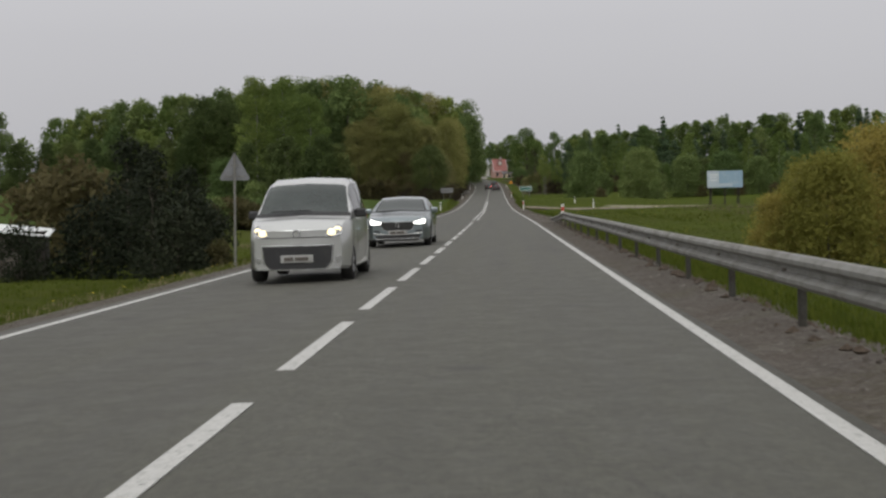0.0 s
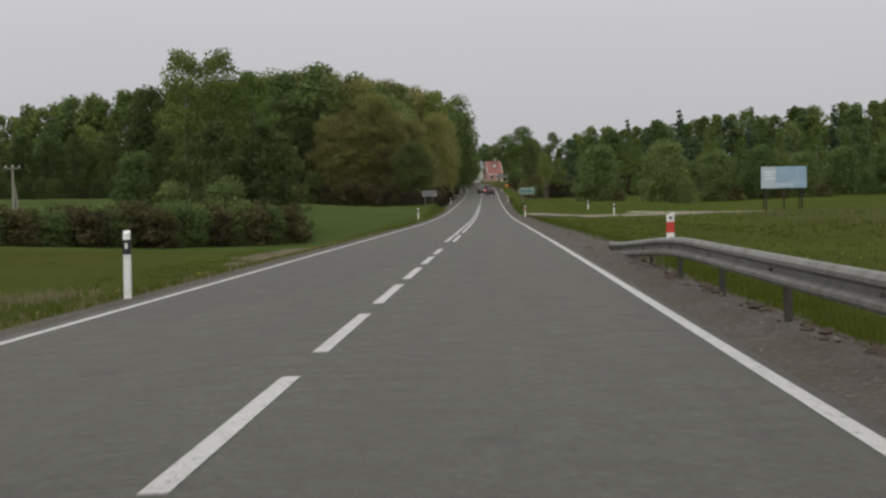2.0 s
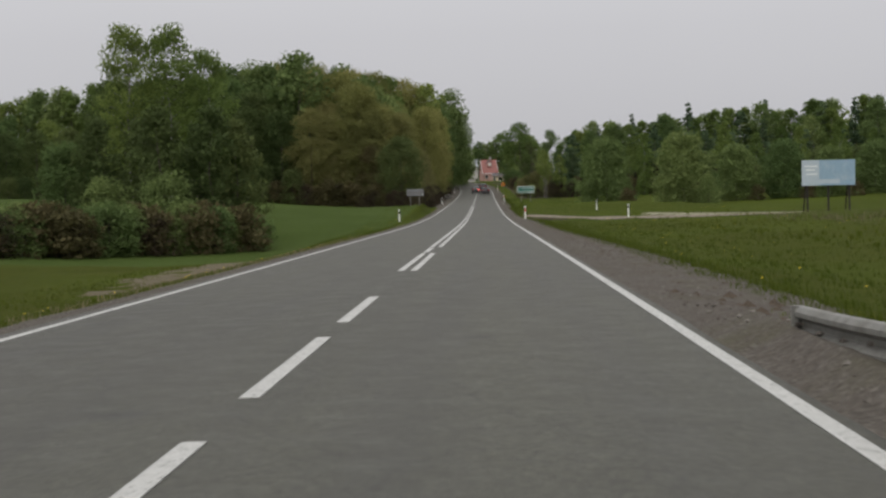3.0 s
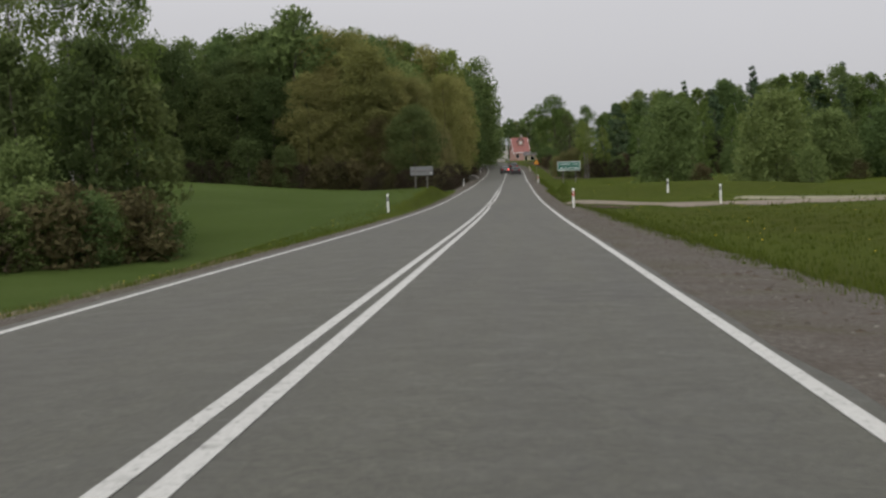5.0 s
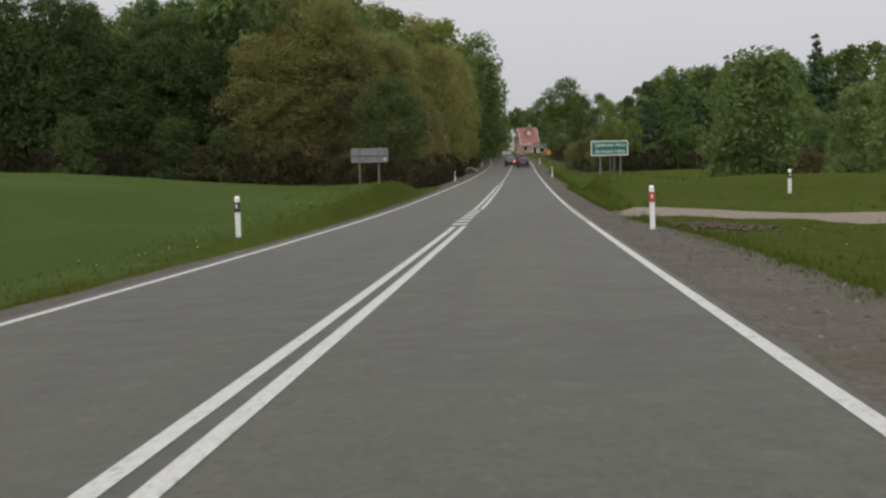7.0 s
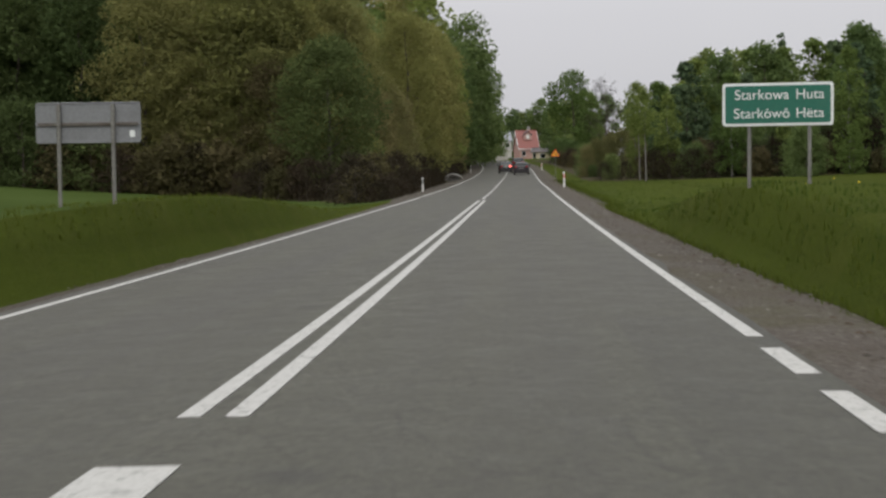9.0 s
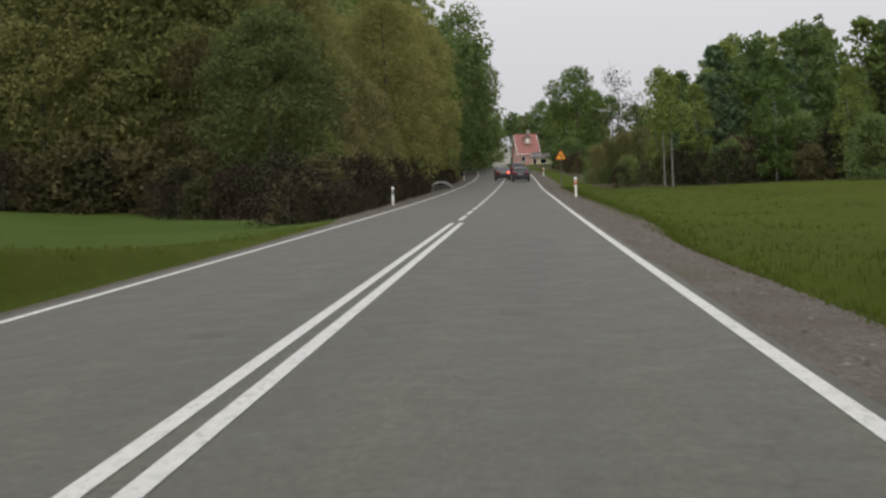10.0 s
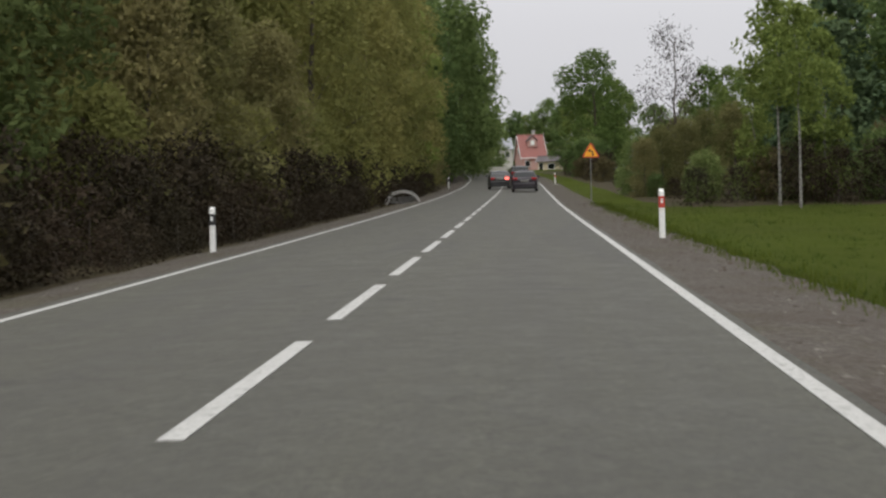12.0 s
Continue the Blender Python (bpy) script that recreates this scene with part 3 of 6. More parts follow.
def land_strip(name, points, width, mat, label, category, lift=0.05):
    """A track draped over the land along a few points."""
    pts = [Vector((x, y, 0)) for x, y in points]
    verts, faces = [], []
    rows = []
    for a, b in zip(pts[:-1], pts[1:]):
        for k in range(10):
            rows.append((a.lerp(b, k / 10), (b - a).normalized()))
    rows.append((pts[-1], (pts[-1] - pts[-2]).normalized()))
    for i, (q, way) in enumerate(rows):
        side = Vector((way.y, -way.x, 0))
        for k in range(5):
            e = q + side * ((k / 4 - 0.5) * width * (1 + 0.25 * noise.noise(Vector((i * 0.5, k, 1)))))
            verts.append((e.x, e.y, drop_to(e.x, e.y, lift - (0.12 if k in (0, 4) else 0))))
    faces = [(i * 5 + k, i * 5 + k + 1, (i + 1) * 5 + k + 1, (i + 1) * 5 + k) for i in range(len(rows) - 1) for k in range(4)]
    faces = [f[::-1] for f in faces]
    return tagged(new(name, mesh_from(name, verts, faces, mat, True)), label, category, kind="structure")


build_land()
build_road()
build_shoulders()
land_strip("field_entrance", [(3.2, 192.5), (7, 192.0), (14, 189.5), (26, 184), (48, 176)], 6.4, DIRT, "bare earth field entrance joining the road", "track", 0.07)
land_strip("meadow_track", [(16, 196), (30, 186), (46, 178), (70, 172)], 2.4, PALE_TRACK, "pale sandy track across the meadow", "track", 0.09)


# ---- trees, bushes and grass ----
def leaf_cloud(rng, centres, radii, per, size, droop=0.0, squash=0.8, simple=False):
    """Small folded leaf sprays scattered in clumps; returns vertices and faces."""
    verts, faces = [], []
    for c, r in zip(centres, radii):
        n = max(4, int(per * (r ** 1.5)))
        d = rng.normal(size=(n, 3))
        d /= np.linalg.norm(d, axis=1)[:, None]
        rad = r * rng.uniform(0.45, 1.05, n) ** 0.6
        at = c + d * rad[:, None] * np.array([1, 1, squash])
        at[:, 2] -= droop * rng.uniform(0, 1, n) * r
        s = size * rng.uniform(0.6, 1.35, n)
        u = rng.normal(size=(n, 3))
        u /= np.linalg.norm(u, axis=1)[:, None]
        if droop:
            u[:, 2] -= droop
            u /= np.linalg.norm(u, axis=1)[:, None]
        w = np.cross(u, d + rng.normal(size=(n, 3)) * 0.6 + np.array([0, 0, 0.7]))
        w /= np.linalg.norm(w, axis=1)[:, None] + 1e-9
        nrm = np.cross(u, w)
        wide = rng.uniform(0.35, 0.6, n)
        for k in range(n):
            o = len(verts)
            a, b, e = at[k], u[k] * s[k], w[k] * s[k] * wide[k]
            fold = nrm[k] * s[k] * 0.18
            if simple:
                verts += [a - b - e * 0.8, a - b * 0.3 + e * 1.5, a + b * 1.2 + fold]
                faces.append((o, o + 1, o + 2))
                continue
            verts += [a - b, a + e + fold, a + b, a - e + fold]
            faces += [(o, o + 1, o + 2), (o, o + 2, o + 3)]
    return verts, faces


def limb_mesh(name, rng, height, radius, crown_low, spread, limbs, mat, lean=0.0, twigs=0, forks=1):
    bm = bmesh.new()
    steps = 7
    path = [Vector((0, 0, -0.3))]
    for i in range(1, steps + 1):
        t = i / steps
        path.append(Vector((lean * t * height + 0.02 * height * rng.uniform(-1, 1) * t, 0.02 * height * rng.uniform(-1, 1) * t, height * t)))
    for i in range(steps):
        tube(path[i], path[i + 1], radius * (1 - i / steps * 0.88), radius * (1 - (i + 1) / steps * 0.88), 6, bm)
    tips = []
    for i in range(limbs):
        t = crown_low + (0.95 - crown_low) * (i + rng.uniform(0, 0.8)) / limbs
        p = path[min(steps - 1, int(t * steps))].lerp(path[min(steps, int(t * steps) + 1)], t * steps % 1)
        a = rng.uniform(0, 2 * math.pi)
        reach = spread * (1 - 0.55 * t) * rng.uniform(0.6, 1.0)
        q = p + Vector((math.cos(a) * reach, math.sin(a) * reach, reach * rng.uniform(0.35, 0.95)))
        r = radius * 0.34 * (1.05 - t)
        mid = p.lerp(q, 0.5) + Vector((0, 0, reach * 0.08))
        tube(p, mid, r, r * 0.65, 4, bm)
        tube(mid, q, r * 0.65, r * 0.2, 3, bm)
        tips.append(q)
        for j in range(twigs):
            s = p.lerp(q, rng.uniform(0.35, 1))
            e = s + Vector((rng.uniform(-1, 1), rng.uniform(-1, 1), rng.uniform(0.0, 1.2))) * reach * 0.42
            tube(s, e, r * 0.3, r * 0.08, 3, bm)
            tips.append(e)
    me = bpy.data.meshes.new(name)
    bm.to_mesh(me)
    bm.free()
    me.materials.append(mat)
    return me, tips


def tree_kind(seed, height, width, low, leaf, bark, leaf_size=0.42, clumps=60, per=26, shape="round", radius=None, droop=0.0, limbs=14, lean=0.0, squash=0.8, simple=False):
    """The meshes of one kind of tree: a trunk with limbs, and a crown of leaf sprays."""
    rng = np.random.default_rng(seed)
    radius = radius or height * 0.016
    trunk, tips = limb_mesh("trunk", rng, height * 0.93, radius, max(0.12, low), width * 0.5, limbs, bark, lean, 1)
    centres, radii = [], []
    for i in range(clumps):
        t = rng.uniform(0, 1)
        z = height * (low + (1 - low) * t)
        if shape == "cone":
            env = (1 - t) ** 0.8 * 0.95 + 0.06
        elif shape == "tall":
            env = math.sin(math.pi * min(1, (0.22 + 0.78 * t))) ** 0.7
        elif shape == "bush":
            env = math.sqrt(max(0, 1 - (t * 0.98) ** 2)) * (0.85 + 0.15 * t)
        else:
            env = math.sqrt(max(0, 1 - (2 * t - 0.85) ** 2 / 1.35)) if t < 0.95 else 0.3
        a = rng.uniform(0, 2 * math.pi)
        lump = 0.78 + 0.34 * noise.noise(Vector((math.cos(a) * 1.6 + seed, math.sin(a) * 1.6, z * 0.35)))
        reach = width / 2 * env * lump * math.sqrt(rng.uniform(0.22, 1))
        centres.append(np.array([math.cos(a) * reach + lean * z, math.sin(a) * reach, z]))
        radii.append(width * rng.uniform(0.085, 0.16) * (0.6 if shape == "cone" and t > 0.7 else 1))
    v, f = leaf_cloud(rng, centres, radii, per, leaf_size, droop, squash, simple)
    return trunk, mesh_from("crown", v, f, leaf)


def plant(kind, name, label, category, x, y, scale=1.0, turn=0.0, group="", sink=0.0, wide=1.0):
    trunk, crown = kind
    t = thing(name, label, category, pose(x, y, drop_to(x, y) - sink, 0, 0, turn) @ Matrix.Diagonal((scale * wide, scale * wide, scale, 1)), group)
    for part_name, me in (("trunk", trunk), ("crown", crown)):
        ob = new(part_name, me)
        ob.parent = t
    return t


def stand(rng, kinds, name, label, category, places, group, scale=(0.85, 1.15), sink=0.0):
    for x, y in places:
        k = kinds[int(rng.integers(len(kinds)))]
        low = 1 - 0.30 * float(smooth(-38, -66, x))
        if x > 5 and 285 < y < 400:
            low = 0.40 + 0.36 * float(smooth(8.5, 17, x)) + 0.24 * float(smooth(17, 32, x))
        plant(k, name, label, category, x, y, low * rng.uniform(*scale), rng.uniform(0, 360), group, sink, rng.uniform(0.9, 1.12))


KIND_OAK = tree_kind(1, 20, 11, 0.05, LEAF_GREEN, BARK, 0.34, 130, 26, simple=True, limbs=9)
KIND_OAK_DARK = tree_kind(2, 20, 10.5, 0.05, LEAF_DARK, BARK, 0.35, 120, 22, simple=True, limbs=9)
KIND_OLIVE = tree_kind(3, 17, 10, 0.03, LEAF_OLIVE, BARK, 0.145, 210, 74, simple=True, limbs=9)
KIND_BROWN = tree_kind(4, 13, 8.5, 0.02, LEAF_BROWN, BARK, 0.135, 135, 96, "bush", simple=True, limbs=9)
KIND_OLIVE_BUSH = tree_kind(5, 8, 7.5, 0.02, LEAF_OLIVE, BARK, 0.145, 130, 70, "bush", 0.09, simple=True, limbs=9)
KIND_DARK_BUSH = tree_kind(6, 5, 5.2, 0.02, LEAF_DARK, BARK, 0.125, 95, 76, "bush", 0.07, simple=True, limbs=8)
KIND_YELLOW_BUSH = tree_kind(8, 5.2, 6.5, 0.02, LEAF_YELLOW, BARK, 0.085, 190, 110, "bush", 0.06, simple=True, limbs=10)
KIND_WILLOW = tree_kind(16, 8.5, 9, 0.02, LEAF_DARK, BARK, 0.17, 130, 62, "bush", 0.1, simple=True, limbs=8)
KIND_FIR = tree_kind(9, 19, 6.5, 0.03, LEAF_PINE, BARK, 0.36, 140, 28, "cone", None, 0.25, 9, 0, 0.5, simple=True)
KIND_PINE = tree_kind(10, 19, 7.5, 0.12, LEAF_PINE, BARK, 0.36, 110, 30, "tall", None, 0, 9, simple=True)
KIND_BIRCH = tree_kind(11, 17, 6.5, 0.08, LEAF_BIRCH, BIRCH_BARK, 0.28, 110, 36, "tall", 0.15, 0.5, 9, simple=True)
KIND_BIRCH_TALL = tree_kind(12, 14, 5.2, 0.25, LEAF_BIRCH, BIRCH_BARK, 0.13, 140, 105, "round", 0.14, 1.0, 22)
KIND_BIRCH_CLEAR = tree_kind(17, 9, 3.6, 0.52, LEAF_BIRCH, BIRCH_BARK, 0.13, 90, 80, "tall", 0.07, 0.5, 12)
KIND_YOUNG = tree_kind(13, 9, 5, 0.03, LEAF_BIRCH, BARK, 0.22, 100, 44, "tall", 0.09, 0.2, 9, simple=True)
KIND_FIELD = tree_kind(20, 9, 5, 0.03, LEAF_DEEP, BARK, 0.15, 120, 80, "tall", 0.09, 0.2, 9, simple=True)
KIND_SCRUB = tree_kind(14, 3.2, 4.4, 0.02, LEAF_UMBER, BARK, 0.15, 80, 46, "bush", 0.05, simple=True, limbs=8)
KIND_DEEP = tree_kind(27, 15, 9.5, 0.02, LEAF_DEEP, BARK, 0.17, 160, 66, simple=True, limbs=9)
KIND_DEEP_BUSH = tree_kind(28, 5, 5.2, 0.02, LEAF_DEEP, BARK, 0.11, 100, 88, "bush", 0.07, simple=True, limbs=8)
KIND_LIME = tree_kind(15, 19, 12, 0.06, LEAF_GREEN, BARK, 0.25, 160, 32, "round", simple=True, limbs=12)
KIND_LIME_DARK = tree_kind(19, 19, 12, 0.06, LEAF_DARK, BARK, 0.25, 170, 32, "round", simple=True, limbs=12)
KIND_FAR = tree_kind(18, 16, 11, 0.02, LEAF_DARK, BARK, 0.46, 110, 12, "bush", simple=True, limbs=5)


def bare_tree_kind():
    r = np.random.default_rng(31)
    trunk, tips = limb_mesh("trunk", r, 9.5, 0.15, 0.25, 4.2, 26, BARK, 0.01, 5)
    v, f = leaf_cloud(r, [np.array(t) for t in tips], [0.6] * len(tips), 30, 0.085)
    return trunk, mesh_from("crown", v, f, SHADE_TWIGS)


KIND_BARE = bare_tree_kind()
rng = np.random.default_rng(77)


def along_left(y):
    return float(road_x(y)) - 6.3


# the tall wood on the left: shrubs crowd the verge, olive and brown trees behind, broad trees inside
verge = [(along_left(y) - 2.6 - rng.uniform(0, 1.0), y) for y in np.arange(297, 440, 5.0)]
stand(rng, [KIND_OLIVE_BUSH, KIND_BROWN, KIND_OLIVE_BUSH, KIND_OLIVE_BUSH], "roadside_shrub", "olive-brown shrub crowding the road's verge", "bush", verge, "shrubs at the wood's edge", (0.55, 0.8), 0.2)
# twiggy bushes whose near-black colour stands in for shade under the trees
KIND_TWIGGY = tree_kind(26, 3.0, 4.0, 0.01, SHADE_TWIGS, BARK, 0.08, 80, 62, "bush", 0.04, simple=True, limbs=14)
stand(rng, [KIND_TWIGGY], "undergrowth_shrub", "low twiggy shrub beside the road, darkened for shade", "bush", [(float(road_x(y)) - 6.0 - rng.uniform(0, 0.8), y) for y in np.arange(269, 385, 1.5) if not 330 < y < 347], "undergrowth of the left wood", (0.3, 0.6), 0.15)
stand(rng, [KIND_TWIGGY, KIND_TWIGGY, KIND_SCRUB, KIND_TWIGGY], "undergrowth_shrub", "twiggy shrub darkened for the shade under the trees", "bush", [(float(road_x(y)) - 7.4 - rng.uniform(0, 1.4), y) for y in np.arange(270, 385, 1.9)], "undergrowth of the left wood", (0.6, 1.1), 0.15)
stand(rng, [KIND_OLIVE, KIND_OLIVE, KIND_BROWN, KIND_OLIVE], "woodland_tree", "leafy olive-brown tree at the wood's edge", "tree", [(x - 5 - rng.uniform(0, 1.5), y + 4) for x, y in verge[:28] if y < 400], "trees of the left wood", (0.82, 1.02))
stand(rng, [KIND_OLIVE, KIND_OLIVE, KIND_OAK_DARK], "woodland_tree", "tall olive-green tree inside the wood", "tree", [(along_left(y) - 11 - rng.uniform(0, 3), y) for y in np.arange(300, 520, 9.0)], "trees of the left wood", (1.02, 1.22))
for y in (338, 352, 366, 379, 392, 404):
    plant(KIND_OLIVE, "roadside_tree", "tall olive-leaved tree beside the road", "tree", along_left(y) - 3.4, y, 1.02 + (y - 338) * 0.0022, y * 31, "trees along the left verge", 0.0, 0.9)
for y in (418, 433, 448, 464, 480, 495):
    plant(KIND_LIME_DARK, "roadside_tree", "tall lime tree arching beside the road", "tree", along_left(y) - 3.2 + max(0, y - 430) * 0.12 + 1.3 * (y > 440), y, (1.0 + (y - 352) * 0.0012) if y < 465 else 0.85, y * 31, "limes along the road", 0.0, 0.95)
stand(rng, [KIND_TWIGGY, KIND_SCRUB, KIND_TWIGGY], "undergrowth_shrub", "brown brush darkened for shade before the round tree", "bush", [(-8.6 - 1.15 * i + rng.uniform(-0.4, 0.4), 281.5 + 0.7 * i + rng.uniform(-1, 1)) for i in range(10)], "undergrowth of the left wood", (0.6, 0.95), 0.15)
KIND_OLIVE_FINE = tree_kind(29, 17, 10, 0.03, LEAF_OLIVE_DARK, BARK, 0.12, 230, 95, simple=True, limbs=12)
KIND_NEAR_BROWN = tree_kind(24, 11, 7.5, 0.02, LEAF_UMBER, BARK, 0.10, 110, 140, "bush", simple=True)
for i, (x, y, s) in enumerate(((-20.5, 298, 1.1), (-18.0, 296, 0.9), (-24.5, 299, 1.15), (-22.0, 301, 1.1), (-17.5, 300, 1.2))):
    plant((KIND_OLIVE_FINE, KIND_NEAR_BROWN, KIND_OLIVE_FINE)[i % 3], "woodland_tree", ("leafy olive-brown tree at the wood's edge", "brown-leaved tree at the wood's edge", "leafy olive-brown tree at the wood's edge")[i % 3], "tree", x, y, s * (0.74, 1, 0.74)[i % 3], i * 97, "trees of the left wood")
edge = [(-15.5 - i * 5.0, 291 + 1.5 * (i > 0) - 0.25 * i + rng.uniform(-1.5, 1.5)) for i in range(24)]
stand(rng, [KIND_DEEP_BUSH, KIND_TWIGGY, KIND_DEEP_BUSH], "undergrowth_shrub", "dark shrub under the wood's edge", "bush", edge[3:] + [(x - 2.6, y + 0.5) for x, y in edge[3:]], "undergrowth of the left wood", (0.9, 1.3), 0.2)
stand(rng, [KIND_TWIGGY, KIND_SCRUB, KIND_TWIGGY], "undergrowth_shrub", "brown twiggy shrub darkened for shade under the wood's edge", "bush", [(x + e, y + 0.4 * e + 1) for x, y in edge[:4] for e in (2.2, 0.8, -0.9, -2.7)], "undergrowth of the left wood", (0.9, 1.35), 0.2)
stand(rng, [KIND_OLIVE_FINE], "woodland_tree", "leafy olive-brown tree at the wood's edge", "tree", [(x - 2.5, y + 6.5) for x, y in edge[:3:2]], "trees of the left wood", (0.82, 0.98))
stand(rng, [KIND_BROWN], "woodland_tree", "brown-leaved tree at the wood's edge", "tree", [(x - 2.5, y + 6.5) for x, y in edge[1:2]], "trees of the left wood", (1.0, 1.1))
stand(rng, [KIND_OLIVE_FINE], "woodland_tree", "olive-brown tree in fresh spring leaf", "tree", [(-13.5 - 3.0 * i + rng.uniform(-0.8, 0.8), 303 + rng.uniform(-1.5, 1.5)) for i in range(5)], "trees of the left wood", (0.85, 1.05))
stand(rng, [KIND_DEEP, KIND_OAK_DARK, KIND_DEEP], "woodland_tree", "dark leafy tree at the wood's edge", "tree", [(x - 2.5, y + 6.5) for x, y in edge[3:8]], "trees of the left wood", (0.92, 1.08))
stand(rng, [KIND_DEEP, KIND_OAK_DARK, KIND_DEEP], "woodland_tree", "tall broad tree with dark green leaves", "tree", [(x - 2.5, y + 6.5) for x, y in edge[8:]], "trees of the left wood", (1.05, 1.25))
stand(rng, [KIND_OAK, KIND_OAK_DARK, KIND_OAK], "woodland_tree", "tall broad tree in fresh spring leaf", "tree", [(x - 3 + rng.uniform(-2, 2), y + 19 + rng.uniform(-3, 3)) for x, y in edge[5::2]], "trees of the left wood", (0.95, 1.12))
stand(rng, [KIND_OLIVE, KIND_BROWN, KIND_OLIVE], "woodland_tree", "olive-brown tree in fresh spring leaf", "tree", [(x - 2.5 + rng.uniform(-1.5, 1.5), y + 17 + rng.uniform(-3, 3)) for x, y in edge[:3]], "trees of the left wood", (1.12, 1.3))
stand(rng, [KIND_DEEP, KIND_OAK_DARK], "woodland_tree", "tall broad tree with dark green leaves", "tree", [(x + e, y + 13 + 0.8 * e) for x, y in edge[3:6] for e in (0, 2.4)], "trees of the left wood", (1.05, 1.25))
plant(tree_kind(25, 10.6, 8.6, 0.16, LEAF_DEEP, BARK, 0.135, 130, 105, "round", limbs=14), "roadside_tree", "broad dark green round-crowned tree at the wood's edge", "tree", -12.7, 290, 1.0, 40)

plant(KIND_LIME_DARK, "roadside_tree", "very tall lime tree overhanging the road", "tree", -8.6, 428, 1.28, 215, "limes along the road", 0.0, 0.97)
for x, y, s in ((-46.5, 297, 1.22), (-50.5, 298.5, 1.3), (-55, 297, 1.28), (-60, 298, 1.32)):
    plant(KIND_DEEP, "woodland_tree", "tall broad tree with dark green leaves", "tree", x, y, s, x * 43, "trees of the left wood")
# the closed canopy inside the left wood, a long dome against the sky
for i in range(40):
    u = -86 + i * 1.98
    top = float(np.interp(u, (-88, -78, -68, -58, -50, -45, -39, -33, -26, -20, -15, -10), (20.2, 22.0, 22.9, 23.4, 24.6, 25.4, 26.0, 25.9, 25.3, 24.6, 23.6, 22.4))) - rng.uniform(0.0, 1.5)
    x, top, y = 1.6 + (u * 1.11 - 1.6) * 1.24, 1.2 + (top - 1.2) * 1.11 * 1.24, 386 + rng.uniform(-7, 7)
    k = 3 if -46 < x < -14 and i % 4 else (i * 7) % 3 if x > -75 else 2 * (i % 2)
    plant((KIND_OAK, KIND_LIME_DARK, KIND_OAK_DARK, KIND_OLIVE)[k], "woodland_tree", "olive-brown tree in the wood's closed canopy" if k == 3 else "tall broad tree in the wood's closed canopy", "tree", x, y, (top - drop_to(x, y)) / (20, 19, 20, 17)[k], x * 61, "trees of the left wood", 0.0, 0.9)

# the mixed wood on the right: willow scrub in front, birches and conifers behind
willows = [(15.2, 231), (23.2, 223)] + [(15.5 + i * 6.2 + rng.uniform(-1, 1), 258 - 0.35 * i * 6.2 * 0.4 + rng.uniform(-2, 2)) for i in range(2, 9)]
for k, (x, y) in enumerate(willows):
    plant(KIND_WILLOW, "willow_shrub", "rounded green willow shrub at the meadow's edge", "bush", x, y, 0.92 if k < 2 else rng.uniform(0.75, 0.92), x * 47, "willows at the meadow", 0.3, 1.1)
stand(rng, [KIND_SCRUB, KIND_DARK_BUSH], "undergrowth_shrub", "low brown shrub at the meadow's edge", "bush", [(x + 2, y - 4.5) for x, y in willows], "undergrowth of the right wood", (0.6, 0.9), 0.15)
stand(rng, [KIND_WILLOW, KIND_YOUNG, KIND_WILLOW], "willow_shrub", "rounded green willow shrub before the wood", "bush", [(23 + i * 4.4 + rng.uniform(-1, 1), 308 - i * 2.2 + rng.uniform(-3, 3)) for i in range(14)], "willows at the meadow", (0.45, 0.65), 0.3)
right = [(10.5 + i * 4.4 + rng.uniform(-1, 1), 326 - i * 2.4 + rng.uniform(-2.5, 2.5)) for i in range(17)]
stand(rng, [KIND_BIRCH, KIND_YOUNG, KIND_BIRCH], "woodland_tree", "slender birch with pale trunk and light green leaves", "tree", right, "trees of the right wood", (0.55, 0.72))
stand(rng, [KIND_SCRUB, KIND_DARK_BUSH, KIND_SCRUB], "undergrowth_shrub", "brown shrub under the birches", "bush", [(x + 2.2, y - 2) for x, y in right] + [(x, y + 3) for x, y in right], "undergrowth of the right wood", (0.7, 1.1), 0.15)
stand(rng, [KIND_FIR, KIND_PINE, KIND_BIRCH, KIND_PINE], "woodland_tree", "conifer among the birches", "tree", [(x + 3, y + 10) for x, y in right], "trees of the right wood", (0.5, 0.66))
stand(rng, [KIND_FIR, KIND_PINE, KIND_OAK_DARK, KIND_BIRCH], "woodland_tree", "tall conifer above the mixed wood", "tree", [(x + 7, y + 24) for x, y in right[::2]], "trees of the right wood", (0.58, 0.74))
stand(rng, [KIND_FIR, KIND_PINE, KIND_OAK_DARK], "woodland_tree", "tall conifer above the mixed wood", "tree", [(x + 12, y + 42) for x, y in right[::2]], "trees of the right wood", (0.72, 0.88))
for x, y, s in ((11.1, 319.5, 0.98), (11.4, 316.5, 0.90)):
    plant(KIND_BIRCH_CLEAR, "birch_tree", "slender birch with a pale trunk at the wood's edge", "tree", x, y, s, x * 70)
# trees about the houses at the bend
for kind, x, y, s in ((KIND_OAK_DARK, 6.9, 503, 0.60), (KIND_LIME, 9.2, 494, 0.62), (KIND_OAK_DARK, -5.6, 556, 0.50), (KIND_OAK_DARK, -7.4, 562, 0.55), (KIND_OAK_DARK, 11.8, 508, 0.7)):
    plant(kind, "garden_tree", "broad green tree before the houses", "tree", x, y, s, x * 40)
